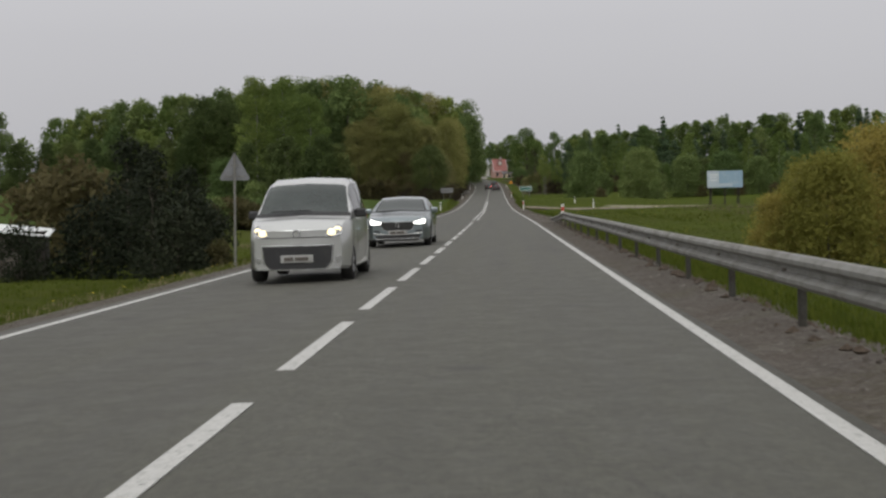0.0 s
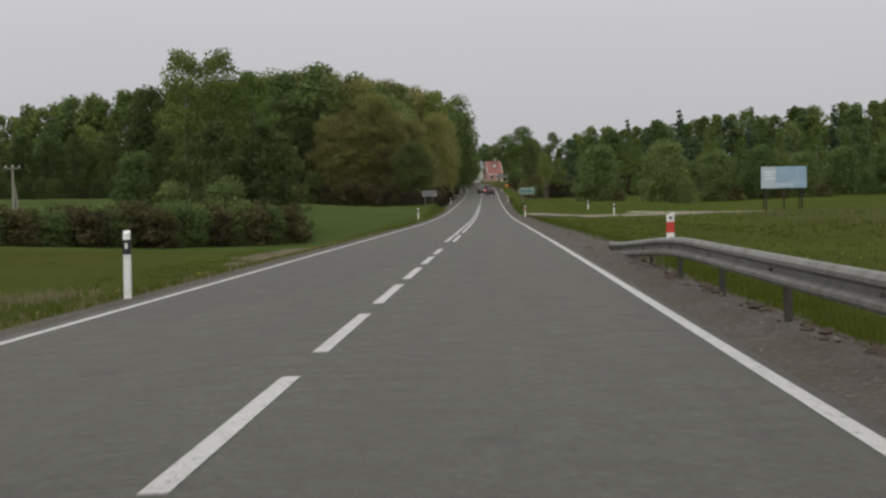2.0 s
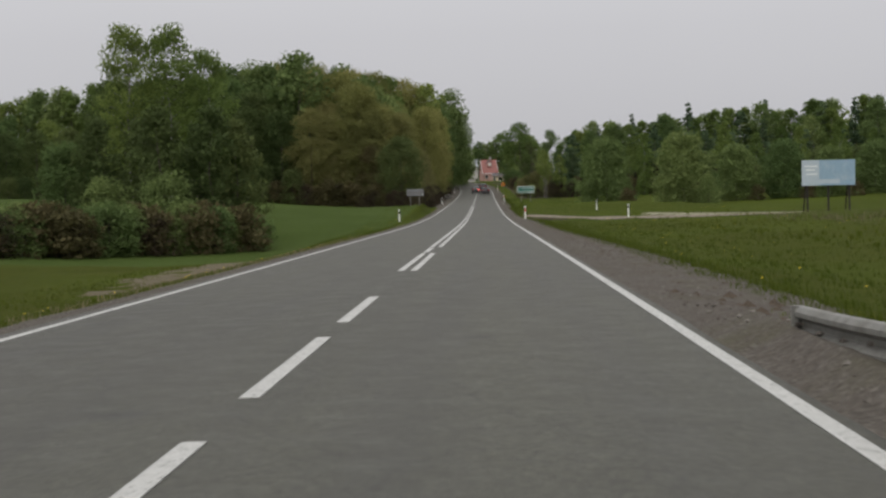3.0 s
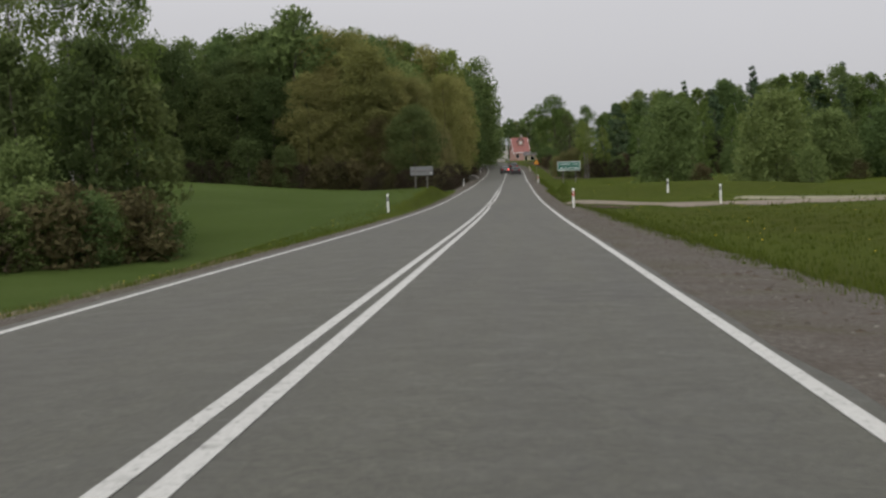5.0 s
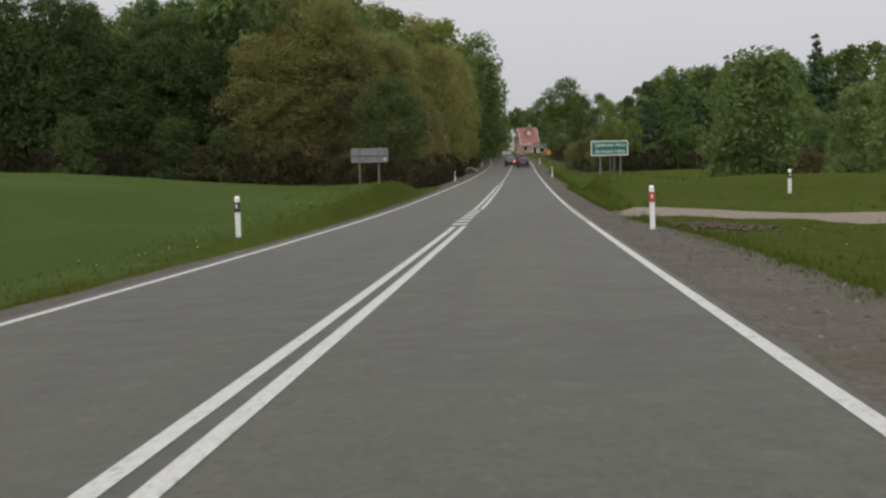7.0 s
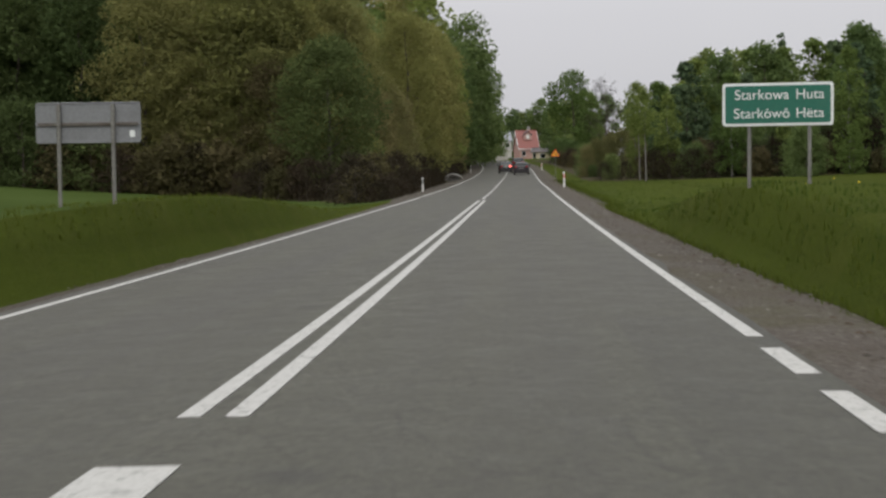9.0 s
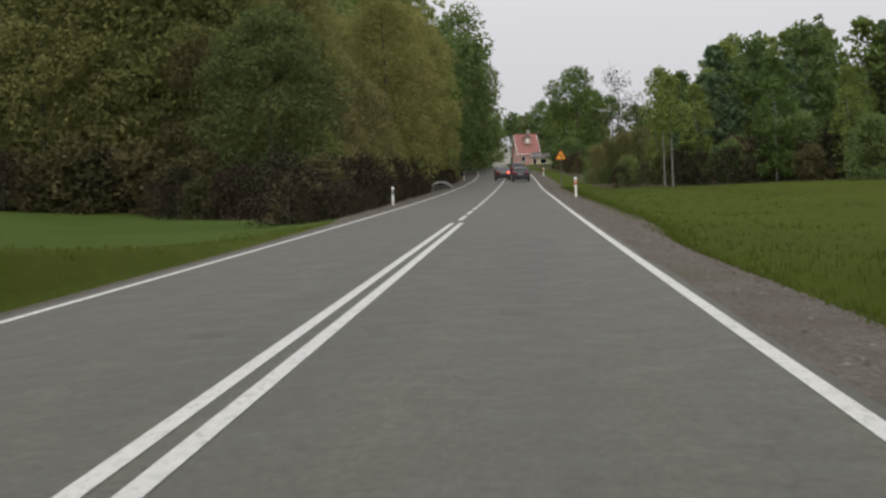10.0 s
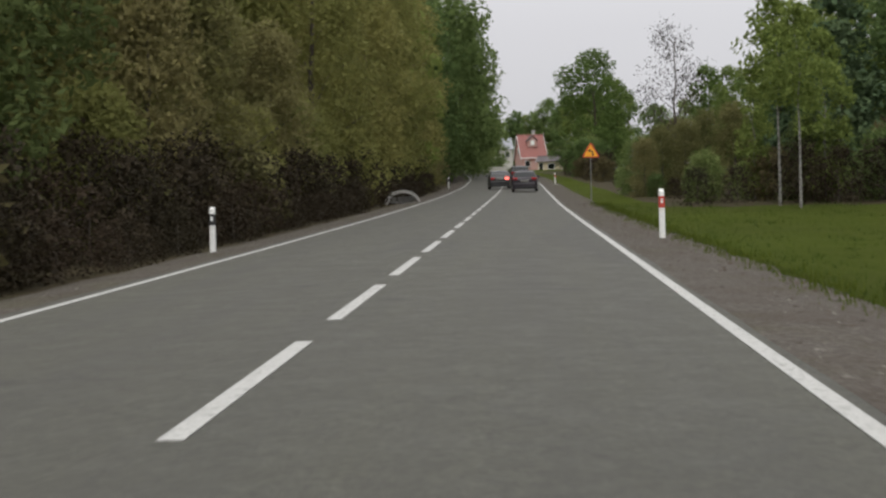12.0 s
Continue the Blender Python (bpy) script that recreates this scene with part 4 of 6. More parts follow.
for x, y, top in ((-3.6, 608, 24.4), (-0.6, 611, 25.2), (2.2, 606, 24.0), (4.6, 610, 24.8), (7.5, 604, 25.5)):
    plant(KIND_OAK_DARK, "distant_tree", "dark tree behind the houses", "tree", x, y, (top - drop_to(x, y)) / 20, x * 70, "trees behind the houses")
plant(KIND_BARE, "bare_tree", "nearly leafless tree with thin dark twigs", "tree", 9.8, 349, 1.02, 0, "", 0.0, 0.8)
for x, y, s in ((7.4, 343, 0.8), (8.6, 345, 0.95), (9.9, 344, 1.0), (11.3, 346, 1.15), (12.6, 343, 1.2), (7.9, 352, 0.95), (10.4, 354, 1.1)):
    brown = int(x * 10) % 3 != 1
    plant(KIND_BROWN if brown else KIND_DARK_BUSH, "undergrowth_shrub", "dense brown thicket under the bare tree" if brown else "dense green thicket under the bare tree", "bush", x, y, s * (0.34 if brown else 0.8), x * 90, "undergrowth of the right wood", 0.2, 1.1)
# a wall of brush closes the wood's foot; its dark colour includes the shade there
stand(rng, [KIND_TWIGGY], "undergrowth_shrub", "twiggy brush darkened for shade at the foot of the wood", "bush", [(8.5 + i * 1.9 + rng.uniform(-0.5, 0.5), 325 - i * 0.75 + rng.uniform(-1, 1)) for i in range(30)], "undergrowth of the right wood", (1.15, 1.7), 0.15)
stand(rng, [KIND_SCRUB, KIND_DARK_BUSH, KIND_DEEP_BUSH], "undergrowth_shrub", "dense brown-green thicket behind the brush", "bush", [(9.5 + i * 2.6 + rng.uniform(-0.6, 0.6), 330 - i * 1.1 + rng.uniform(-1, 1)) for i in range(22)], "undergrowth of the right wood", (1.1, 1.45), 0.15)
# the closed canopy inside the right wood, rising away from the road
for i in range(38):
    x = 15.5 + i * 2.0 + rng.uniform(-0.5, 0.5)
    top = float(np.interp(x, (15, 18, 23, 30, 40, 50, 69, 90), (13.6, 15.4, 17.3, 18.3, 18.7, 19.2, 20.2, 21.3))) - rng.uniform(0.0, 2.2)
    y = 344 + rng.uniform(-7, 7)
    k = (0, 2, 0, 3, 1, 0, 3, 0)[i % 8]
    plant((KIND_BIRCH, KIND_FIR, KIND_PINE, KIND_OAK_DARK)[k], "woodland_tree", ("tall slender birch in the wood's canopy", "pointed spruce rising above the wood", "dark pine in the wood's canopy", "broad dark tree in the wood's closed canopy")[k], "tree", x, y, (top + (1.2 if k == 1 else 0) - drop_to(x, y)) / (17, 19, 19, 20)[k], x * 61, "trees of the right wood", 0.0, (1.3, 1.0, 1.1, 0.95)[k])
# shrubs and trees between the road and the right wood, up to the bend
stand(rng, [KIND_DARK_BUSH, KIND_SCRUB, KIND_TWIGGY], "roadside_shrub", "dense dark shrub beside the road", "bush", [(float(road_x(y)) + 9.2 + rng.uniform(0, 2), y) for y in np.arange(330, 450, 4.0)], "shrubs along the right verge", (0.75, 1.1), 0.2)
stand(rng, [KIND_OAK, KIND_BIRCH, KIND_OAK_DARK], "woodland_tree", "broad tree beside the road", "tree", [(float(road_x(y)) + 27 + rng.uniform(0, 5), y) for y in np.arange(385, 470, 11.0)], "trees of the right wood", (0.5, 0.72))
plant(KIND_LIME, "roadside_tree", "full round-crowned tree beside the road", "tree", 9.8, 458, 0.85, 10, "", 0.0, 1.12)
plant(KIND_OAK, "roadside_tree", "full round-crowned tree beside the road", "tree", 13.0, 470, 0.66, 50)
stand(rng, [KIND_FAR], "woodland_tree", "dense dark tree deep in the wood", "tree", [(22 + i * 5.5, 372 - i * 2.2 + rng.uniform(-4, 4)) for i in range(16)], "trees of the right wood", (0.75, 0.95))
stand(rng, [KIND_FAR], "woodland_tree", "dense dark tree deep in the wood", "tree", [(-14 - i * 6.5, 338 + rng.uniform(-4, 4)) for i in range(2, 16)], "trees of the left wood", (1.05, 1.25))
# beyond the houses
stand(rng, [KIND_FAR, KIND_OAK_DARK, KIND_FAR], "distant_tree", "dark tree behind the houses", "tree", [(x + rng.uniform(-1.5, 1.5), 610 + rng.uniform(-8, 8)) for x in np.arange(-62, 64, 4.2)], "trees behind the houses", (0.74, 0.9))

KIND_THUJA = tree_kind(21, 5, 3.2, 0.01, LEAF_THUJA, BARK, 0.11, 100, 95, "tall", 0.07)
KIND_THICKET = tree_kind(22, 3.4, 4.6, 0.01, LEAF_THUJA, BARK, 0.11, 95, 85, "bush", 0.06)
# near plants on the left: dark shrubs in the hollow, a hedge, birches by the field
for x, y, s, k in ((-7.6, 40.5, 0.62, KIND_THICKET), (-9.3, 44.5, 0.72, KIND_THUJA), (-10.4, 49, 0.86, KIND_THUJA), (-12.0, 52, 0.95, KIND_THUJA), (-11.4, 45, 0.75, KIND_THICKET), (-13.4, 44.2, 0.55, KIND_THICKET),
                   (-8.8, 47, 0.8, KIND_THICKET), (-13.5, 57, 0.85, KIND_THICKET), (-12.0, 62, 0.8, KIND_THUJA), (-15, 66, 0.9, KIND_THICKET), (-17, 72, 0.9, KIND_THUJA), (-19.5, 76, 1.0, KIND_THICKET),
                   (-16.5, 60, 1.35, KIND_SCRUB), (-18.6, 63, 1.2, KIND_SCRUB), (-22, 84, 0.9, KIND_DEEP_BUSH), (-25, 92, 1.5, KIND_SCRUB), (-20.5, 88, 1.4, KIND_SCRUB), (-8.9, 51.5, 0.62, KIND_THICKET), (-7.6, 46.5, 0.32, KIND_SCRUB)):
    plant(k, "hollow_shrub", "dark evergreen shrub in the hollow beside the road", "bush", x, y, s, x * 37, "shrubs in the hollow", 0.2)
for i in range(56):
    u = 0.02 + 0.98 * i / 55
    x, y = -15.6 - 19.0 * u + rng.uniform(-0.9, 0.9), 168.5 - 27 * u + rng.uniform(-2.2, 2.2)
    k = int(rng.integers(4))
    plant((KIND_SCRUB, KIND_DARK_BUSH, KIND_TWIGGY, KIND_DARK_BUSH)[k], "hedge_shrub", "brown-green shrub in a thick hedge by the field", "bush", x, y, (1.0, 0.66, 0.95, 0.60)[k] * rng.uniform(0.8, 1.12), i * 77, "hedge by the field", 0.15, rng.uniform(1.1, 1.4))
for x, y, k, s in ((-23.4, 189, KIND_BIRCH_TALL, 1.06), (-26.9, 189, KIND_BIRCH_TALL, 1.20), (-30.3, 188, KIND_BIRCH_TALL, 1.18)):
    plant(k, "birch_tree", "tall weeping birch above the hedge", "tree", x, y, s, x * 50)
for x, y, k, s in ((-17.9, 171, KIND_FIELD, 0.98), (-19.7, 170, KIND_FIELD, 1.08), (-21.3, 174, KIND_FIELD, 0.92), (-23.4, 169, KIND_FIELD, 1.06), (-25.8, 173, KIND_FIELD, 0.94), (-28.4, 170, KIND_FIELD, 0.95), (-31.5, 172, KIND_WILLOW, 0.72), (-22.4, 166, KIND_DARK_BUSH, 1.0), (-27, 167, KIND_DARK_BUSH, 0.9)):
    plant(k, "field_tree", "small green tree standing by the field", "tree", x, y, s * 1.12, x * 50, "trees by the field", 0.2)
# the yellow-leaved shrub behind the guardrail
for x, y, s in ((11.5, 44, 0.66), (14.0, 46.5, 0.82), (12.2, 49, 0.62), (16.9, 50, 0.92), (10.3, 45.5, 0.42)):
    plant(KIND_YELLOW_BUSH, "golden_shrub", "golden-yellow flowering shrub behind the guardrail", "bush", x, y, s, x * 80, "golden shrubs", 0.15)


# ---- grass, flowers and stones ----
def tufts(name, label, places, blades, height, width, mat, seed):
    """Tufts of bent blades; one object, for nobody could count them."""
    r = np.random.default_rng(seed)
    n = len(places) * blades
    px, py = np.repeat(places[:, 0], blades) + r.normal(0, 0.09, n), np.repeat(places[:, 1], blades) + r.normal(0, 0.09, n)
    pz = ground_z(px, py)
    a = r.uniform(0, 2 * np.pi, n)
    h = height * r.uniform(0.45, 1.25, n)
    bend = h * r.uniform(0.1, 0.6, n)
    ca, sa = np.cos(a), np.sin(a)
    w = width * r.uniform(0.6, 1.4, n)
    base = np.stack([px, py, pz - 0.04], 1)
    side = np.stack([-sa * w, ca * w, np.zeros(n)], 1)
    tip = base + np.stack([ca * bend, sa * bend, h + 0.04], 1)
    mid = base + np.stack([ca * bend * 0.35, sa * bend * 0.35, h * 0.6], 1)
    verts = np.concatenate([base - side, base + side, mid + side * 0.7, mid - side * 0.7, tip], 1).reshape(-1, 3)
    o = np.arange(n) * 5
    me = bpy.data.meshes.new(name)
    faces = [f for k in o.tolist() for f in ((k, k + 1, k + 2, k + 3), (k + 3, k + 2, k + 4))]
    me.from_pydata(verts.tolist(), [], faces)
    me.materials.append(mat)
    return tagged(new(name, me), label, "grass", kind="stuff")


def verge_places(r, n, y0, y1, d0, d1, side, power=1.6):
    y = r.uniform(y0, y1, n)
    d = d0 + (d1 - d0) * r.uniform(0, 1, n) ** power
    return np.stack([road_x(y) + side * d, y], 1)


def off_patch(places):
    """Leaves the bare earth patch free of grass."""
    x, y = places[:, 0], places[:, 1]
    return places[((x + 8.3) / 3.2) ** 2 + ((y - 119) / 18) ** 2 > np.random.default_rng(3).uniform(0.4, 1.1, len(x))]


r = np.random.default_rng(5)
tufts("verge_grass", "olive-green pasture grass on the right verge", verge_places(r, 6000, 8, 168, 5.35, 16, 1), 4, 0.11, 0.014, GRASS, 1)
tufts("verge_grass", "lush green grass on the right verge", verge_places(r, 5500, 168, 330, 5.2, 16, 1), 4, 0.075, 0.012, LUSH_GRASS, 21)
tufts("meadow_grass", "tall meadow grass beyond the verge", verge_places(r, 4000, 20, 200, 14, 60, 1, 1.0), 4, 0.18, 0.03, GRASS, 2)
tufts("verge_grass", "green grass on the left verge", off_patch(verge_places(r, 8500, 8, 165, 4.85, 13, -1, 1.3)), 4, 0.09, 0.014, GRASS, 3)
tufts("verge_grass", "lush green grass on the left verge", verge_places(r, 1800, 165, 264, 5.1, 8.5, -1), 4, 0.08, 0.014, GRASS, 23)
tufts("dry_grass", "dry straw-coloured grass at the road's edge", verge_places(r, 900, 8, 140, 4.8, 6.4, -1, 1.3), 4, 0.12, 0.012, DRY_GRASS, 4)
tufts("verge_grass", "olive-green grass behind the guardrail", verge_places(r, 1800, 8, 78, 4.85, 5.9, 1, 1.0), 4, 0.13, 0.014, GRASS, 6)
edge_y = r.uniform(8, 330, 5200)
fringe = np.stack([road_x(edge_y) + 3.53 + 2.2 * np.array([float(shoulder_wide(b)) for b in edge_y]) + r.normal(0.0, 0.30, 5200), edge_y], 1)
edge_u = r.uniform(0.5, 1.08, 11000) ** 0.8
edge_y2 = r.uniform(8, 330, 11000)
sparse = np.stack([road_x(edge_y2) + 3.53 + 2.2 * edge_u * np.array([float(shoulder_wide(b)) for b in edge_y2]), edge_y2], 1)
tufts("sparse_grass", "short dull grass growing through the gravel", sparse, 3, 0.055, 0.010, DULL_GRASS, 33)
tufts("fringe_grass", "thin olive grass creeping into the gravel", fringe, 4, 0.13, 0.012, GRASS, 31)
spot = np.stack([r.normal(-11.0, 0.9, 170), r.normal(78.5, 1.6, 170)], 1)
tufts("dry_grass", "pale patch of dead grass on the bank", spot, 5, 0.22, 0.014, DRY_GRASS, 13)
tufts("reed_patch", "pale dry reeds in the meadow", verge_places(r, 1600, 120, 185, 22, 55, 1, 1.0), 4, 0.34, 0.02, DRY_GRASS, 7)


def scatter_bits(name, label, category, places, size, mat, seed, lift=0.0, flat=0.6):
    """Small uneven lumps: stones, clods or flower heads."""
    q = np.random.default_rng(seed)
    base = np.array([(1, 0, 0), (0, 1, 0), (-1, 0, 0), (0, -1, 0), (0, 0, 1), (0, 0, -1)], float)
    tri = [(0, 1, 4), (1, 2, 4), (2, 3, 4), (3, 0, 4), (1, 0, 5), (2, 1, 5), (3, 2, 5), (0, 3, 5)]
    verts, faces = [], []
    for x, y, z in places:
        s = size * q.uniform(0.4, 1.5)
        v = base * (s * q.uniform(0.6, 1.2, (6, 1))) * (1, 1, flat)
        o = len(verts)
        verts += (v + (x, y, z + lift)).tolist()
        faces += [(a + o, b + o, c + o) for a, b, c in tri]
    return tagged(new(name, mesh_from(name, verts, faces, mat)), label, category, kind="stuff")


def on_shoulder(n, y0, y1, side, d0, d1):
    y = r.uniform(y0, y1, n)
    far = np.minimum(d1, 3.53 + 2.1 * np.array([float(shoulder_wide(b)) for b in y])) if side > 0 else d1
    d = d0 + (far - d0) * r.uniform(0, 1, n)
    return [(float(road_x(b)) + side * a, b, shoulder_z(a, b, side) - 0.004) for a, b in zip(d, y)]


scatter_bits("shoulder_stones", "grey and brown pebbles on the gravel shoulder", "stones", on_shoulder(5500, 8, 330, 1, 3.75, 5.8), 0.030, STONE, 8)
scatter_bits("shoulder_stones", "grey pebbles on the narrow left shoulder", "stones", on_shoulder(2200, 8, 320, -1, 4.1, 4.8), 0.026, STONE, 9)
scatter_bits("earth_clods", "brown clods of earth on the shoulder", "earth", on_shoulder(1000, 8, 330, 1, 4.4, 5.6), 0.045, EARTH, 10, 0, 0.5)
heap = np.stack([r.normal(6.2, 0.7, 260), r.normal(181.5, 1.7, 260)], 1)
scatter_bits("rubble", "dug earth and broken bits beside the field entrance", "rubble", [(x, y, drop_to(x, y) + 0.05 * float(np.exp(-((x - 6.2) ** 2 + (y - 181.5) ** 2 / 4)))) for x, y in heap], 0.075, EARTH, 15, 0.02, 0.6)
scatter_bits("rubble", "lumps of dug earth and rubble beside the guardrail", "rubble", on_shoulder(320, 6, 82, 1, 4.2, 5.3), 0.075, EARTH, 14, 0, 0.7)
heads = verge_places(r, 420, 20, 220, 6, 26, 1, 1.0)
scatter_bits("dandelions", "yellow dandelion heads in the grass", "flowers", [(x, y, drop_to(x, y)) for x, y in heads], 0.020, DANDELION, 11, 0.11)
heads = verge_places(r, 160, 12, 200, 5.2, 9, -1, 1.0)
scatter_bits("dandelions", "yellow dandelion heads in the grass", "flowers", [(x, y, drop_to(x, y)) for x, y in heads], 0.020, DANDELION, 12, 0.09)


# ---- road furniture ----
def marker_post(x, y, red=True, label="white plastic marker post with a red reflector band", height=1.05, group="marker posts along the road", foot=-0.25, lift=0.0):
    """A roadside marker post: a slim hollow-backed plate with a sloped head."""
    d = x - float(road_x(y))
    z = float(road_z(y)) - CROSSFALL * abs(d) - 0.06 if -4.8 < d < 5.7 else max(drop_to(x, y), float(road_z(y)) - 0.24)
    t = thing("marker_post", label, "marker post", pose(x, y, z + lift, 0, random.uniform(-1.5, 1.5), random.uniform(-8, 8)), group)
    bm = bmesh.new()
    w, d = 0.06, 0.045
    outline = [(-w, -d), (-w * 0.6, -d * 1.4), (w * 0.6, -d * 1.4), (w, -d), (w, d), (-w, d)]
    zs = (foot, foot + 0.1, max(foot + 0.12, 0.35), height * 0.61)
    rings = [[bm.verts.new((a, b, z)) for a, b in outline] for z in zs]
    for p, q in zip(rings[:-1], rings[1:]):
        for k in range(6):
            bm.faces.new((p[k], p[(k + 1) % 6], q[(k + 1) % 6], q[k]))
    bm.faces.new(rings[-1])
    part("body", bm, WHITE_PLASTIC, t)
    if foot > 0:
        part("stake", tube((0, 0, -0.25), (0, 0, foot + 0.05), 0.022, 0.022, 8), RUST_STEEL, t, "dark steel stake")
    bm = bmesh.new()
    zs = (height * 0.61 + 0.002, height * 0.85)
    rings = [[bm.verts.new((a * 1.03, b * 1.03, z)) for a, b in outline] for z in zs]
    for k in range(6):
        bm.faces.new((rings[0][k], rings[0][(k + 1) % 6], rings[1][(k + 1) % 6], rings[1][k]))
    bm.faces.new(rings[0][::-1])
    bm.faces.new(rings[1])
    part("band", bm, RED_FOIL if red else BLACK_PLASTIC, t, "red reflector band" if red else "dark band")
    bm = bmesh.new()
    low = [bm.verts.new((a, b, height * 0.85 + 0.002)) for a, b in outline]
    high = [bm.verts.new((a * 0.9, b * 0.9, height - (0.05 if b < 0 else 0.0))) for a, b in outline]
    for k in range(6):
        bm.faces.new((low[k], low[(k + 1) % 6], high[(k + 1) % 6], high[k]))
    bm.faces.new(high)
    part("head", bm, WHITE_PLASTIC, t)
    part("reflector", box(0, -d * 1.45, height * 0.75, 0.05, 0.008, 0.10, 0.004), SIGN_WHITE, t, "small pale reflector")
    return t


for x, y, red in ((-4.74, 64.5, False), (-6.05, 179.7, False), (4.32, 179.0, True), (-6.32, 290.6, False), (3.60, 290.4, True), (float(road_x(395)) - 5.2, 395, False), (float(road_x(395)) + 4.9, 395, True)):
    marker_post(x, y, red, "white plastic marker post with a red reflector band" if red else "white plastic marker post with a dark reflector band", lift=0.08 if y < 100 else 0.0)
for x, y in ((13.55, 187.6), (11.9, 203.0)):
    marker_post(x, y, False, "short white marker post at the field entrance", 0.95, "posts at the field entrance")


def guardrail():
    """A steel guardrail on posts, its end bent down to the ground."""
    t = thing("guardrail", "weathered galvanised steel guardrail on short posts", "guardrail", pose(0, 0, 0))
    profile = [(-0.038, 0.155), (0.005, 0.147), (0.040, 0.108), (0.040, 0.070), (-0.038, 0.024), (-0.038, -0.024), (0.040, -0.070), (0.040, -0.108), (0.005, -0.147), (-0.038, -0.155)]
    face_x = lambda y: 4.27 + 0.012 * math.sin(y / 9) - 0.10 * float(smooth(66, 74, y))
    top = lambda y: 0.635 + 0.008 * math.sin(y / 5) - 0.385 * float(smooth(60.5, 74.5, y))
    y = -60.47
    while y < 73.3:
        y1 = min(y + 4.115, 73.4)
        bm = bmesh.new()
        ys = [y + (y1 - y + (0.16 if y1 < 73 else 0)) * k / 4 for k in range(5)]
        rings = []
        for b in ys:
            proud = 0.004 if b > y1 else 0.0
            at = [(road_x(b) + face_x(b) - p - proud, road_z(b) + top(b) - 0.155 + q) for p, q in profile]
            rings.append([bm.verts.new((u, b, v)) for u, v in at] + [bm.verts.new((u + 0.005, b, v)) for u, v in at[::-1]])
        n = len(rings[0])
        for p, q in zip(rings[:-1], rings[1:]):
            for k in range(n):
                bm.faces.new((p[k], q[k], q[(k + 1) % n], p[(k + 1) % n]))
        section = part("rail_section", bm, GALVANISED, t)
        for dz in (-0.255, -0.155, -0.055):
            bm = tube((road_x(y1) + face_x(y1) - 0.038, y1 - 0.05, road_z(y1) + top(y1) + dz), (road_x(y1) + face_x(y1) + 0.0, y1 - 0.05, road_z(y1) + top(y1) + dz), 0.018, 0.018, 6)
            part("bolt", bm, RUST_STEEL, section)
        if y1 < 68:
            b = y1 - 0.12
            x = float(road_x(b)) + face_x(b) + 0.10
            # a channel-shaped steel post with its open side along the road
            post = box(x, b, road_z(b) + top(b) - 0.66, 0.012, 0.11, 1.27, 0.003)
            for e in (-0.052, 0.052):
                box(x + 0.03, b + e, road_z(b) + top(b) - 0.66, 0.06, 0.009, 1.27, 0.002, 1, post)
            part("rail_post", post, POST_STEEL, t, "dark weathered steel post")
            part("spacer", box(x - 0.028, b, road_z(b) + top(b) - 0.155, 0.058, 0.10, 0.20, 0.006), RUST_STEEL, t)
        y = y1
    bm = bmesh.new()
    b = 73.4
    for q in (0.08, -0.08):
        tube((road_x(b) + face_x(b) - 0.012, b + 0.02, road_z(b) + top(b) - 0.155 + q - 0.075), (road_x(b) + face_x(b) - 0.012, b + 0.02, road_z(b) + top(b) - 0.155 + q + 0.075), 0.05, 0.05, 10, bm)
    part("rail_end", bm, GALVANISED, t, "blunt folded steel end piece")
    return t


guardrail()


def rail_marker():
    """A short marker bolted to the guardrail: white foot, red band, slanted white head."""
    x, y = 4.30, 63.25
    z = float(road_z(y)) + 0.565
    t = thing("marker_post", "short white and red marker fixed on the guardrail", "marker post", pose(x, y, z, 0, 1.0, -4), "marker posts along the road")
    w, d = 0.062, 0.03
    outline = [(-w, -d * 0.6), (-w * 0.7, -d), (w * 0.7, -d), (w, -d * 0.6), (w, d), (-w, d)]
    for name, z0, z1, slant, mat, label in (("foot", 0.0, 0.10, 0, WHITE_PLASTIC, ""), ("band", 0.102, 0.27, 0, RED_FOIL, "red reflector band"), ("head", 0.272, 0.40, 0.05, WHITE_PLASTIC, "")):
        bm = bmesh.new()
        low = [bm.verts.new((a, b, z0)) for a, b in outline]
        high = [bm.verts.new((a, b, z1 + slant * a / w * 0.5)) for a, b in outline]
        for k in range(6):
            bm.faces.new((low[k], low[(k + 1) % 6], high[(k + 1) % 6], high[k]))
        bm.faces.new(low[::-1])
        bm.faces.new(high)
        part(name, bm, mat, t, label)
    part("reflector", tube((0, -d - 0.006, 0.335), (0, -d + 0.002, 0.335), 0.026, 0.026, 14), RUST_STEEL, t, "dull round reflector")
    part("bracket", box(0, 0.045, 0.06, 0.07, 0.03, 0.16, 0.004), RUST_STEEL, t, "steel bracket")


rail_marker()


def letters(text, size, name, parent, at, mat):
    """Raised lettering as a mesh, facing the oncoming camera."""
    font = bpy.data.curves.new(name, "FONT")
    font.body, font.size, font.align_x, font.align_y, font.extrude = text, size, "CENTER", "CENTER", 0.003
    holder = bpy.data.objects.new(name, font)
    me = bpy.data.meshes.new_from_object(holder)
    bpy.data.objects.remove(holder)
    me.materials.clear()
    me.materials.append(mat)
    ob = part(name, me, None, parent)
    ob.matrix_basis = pose(*at, 90, 0, 0)
    return ob


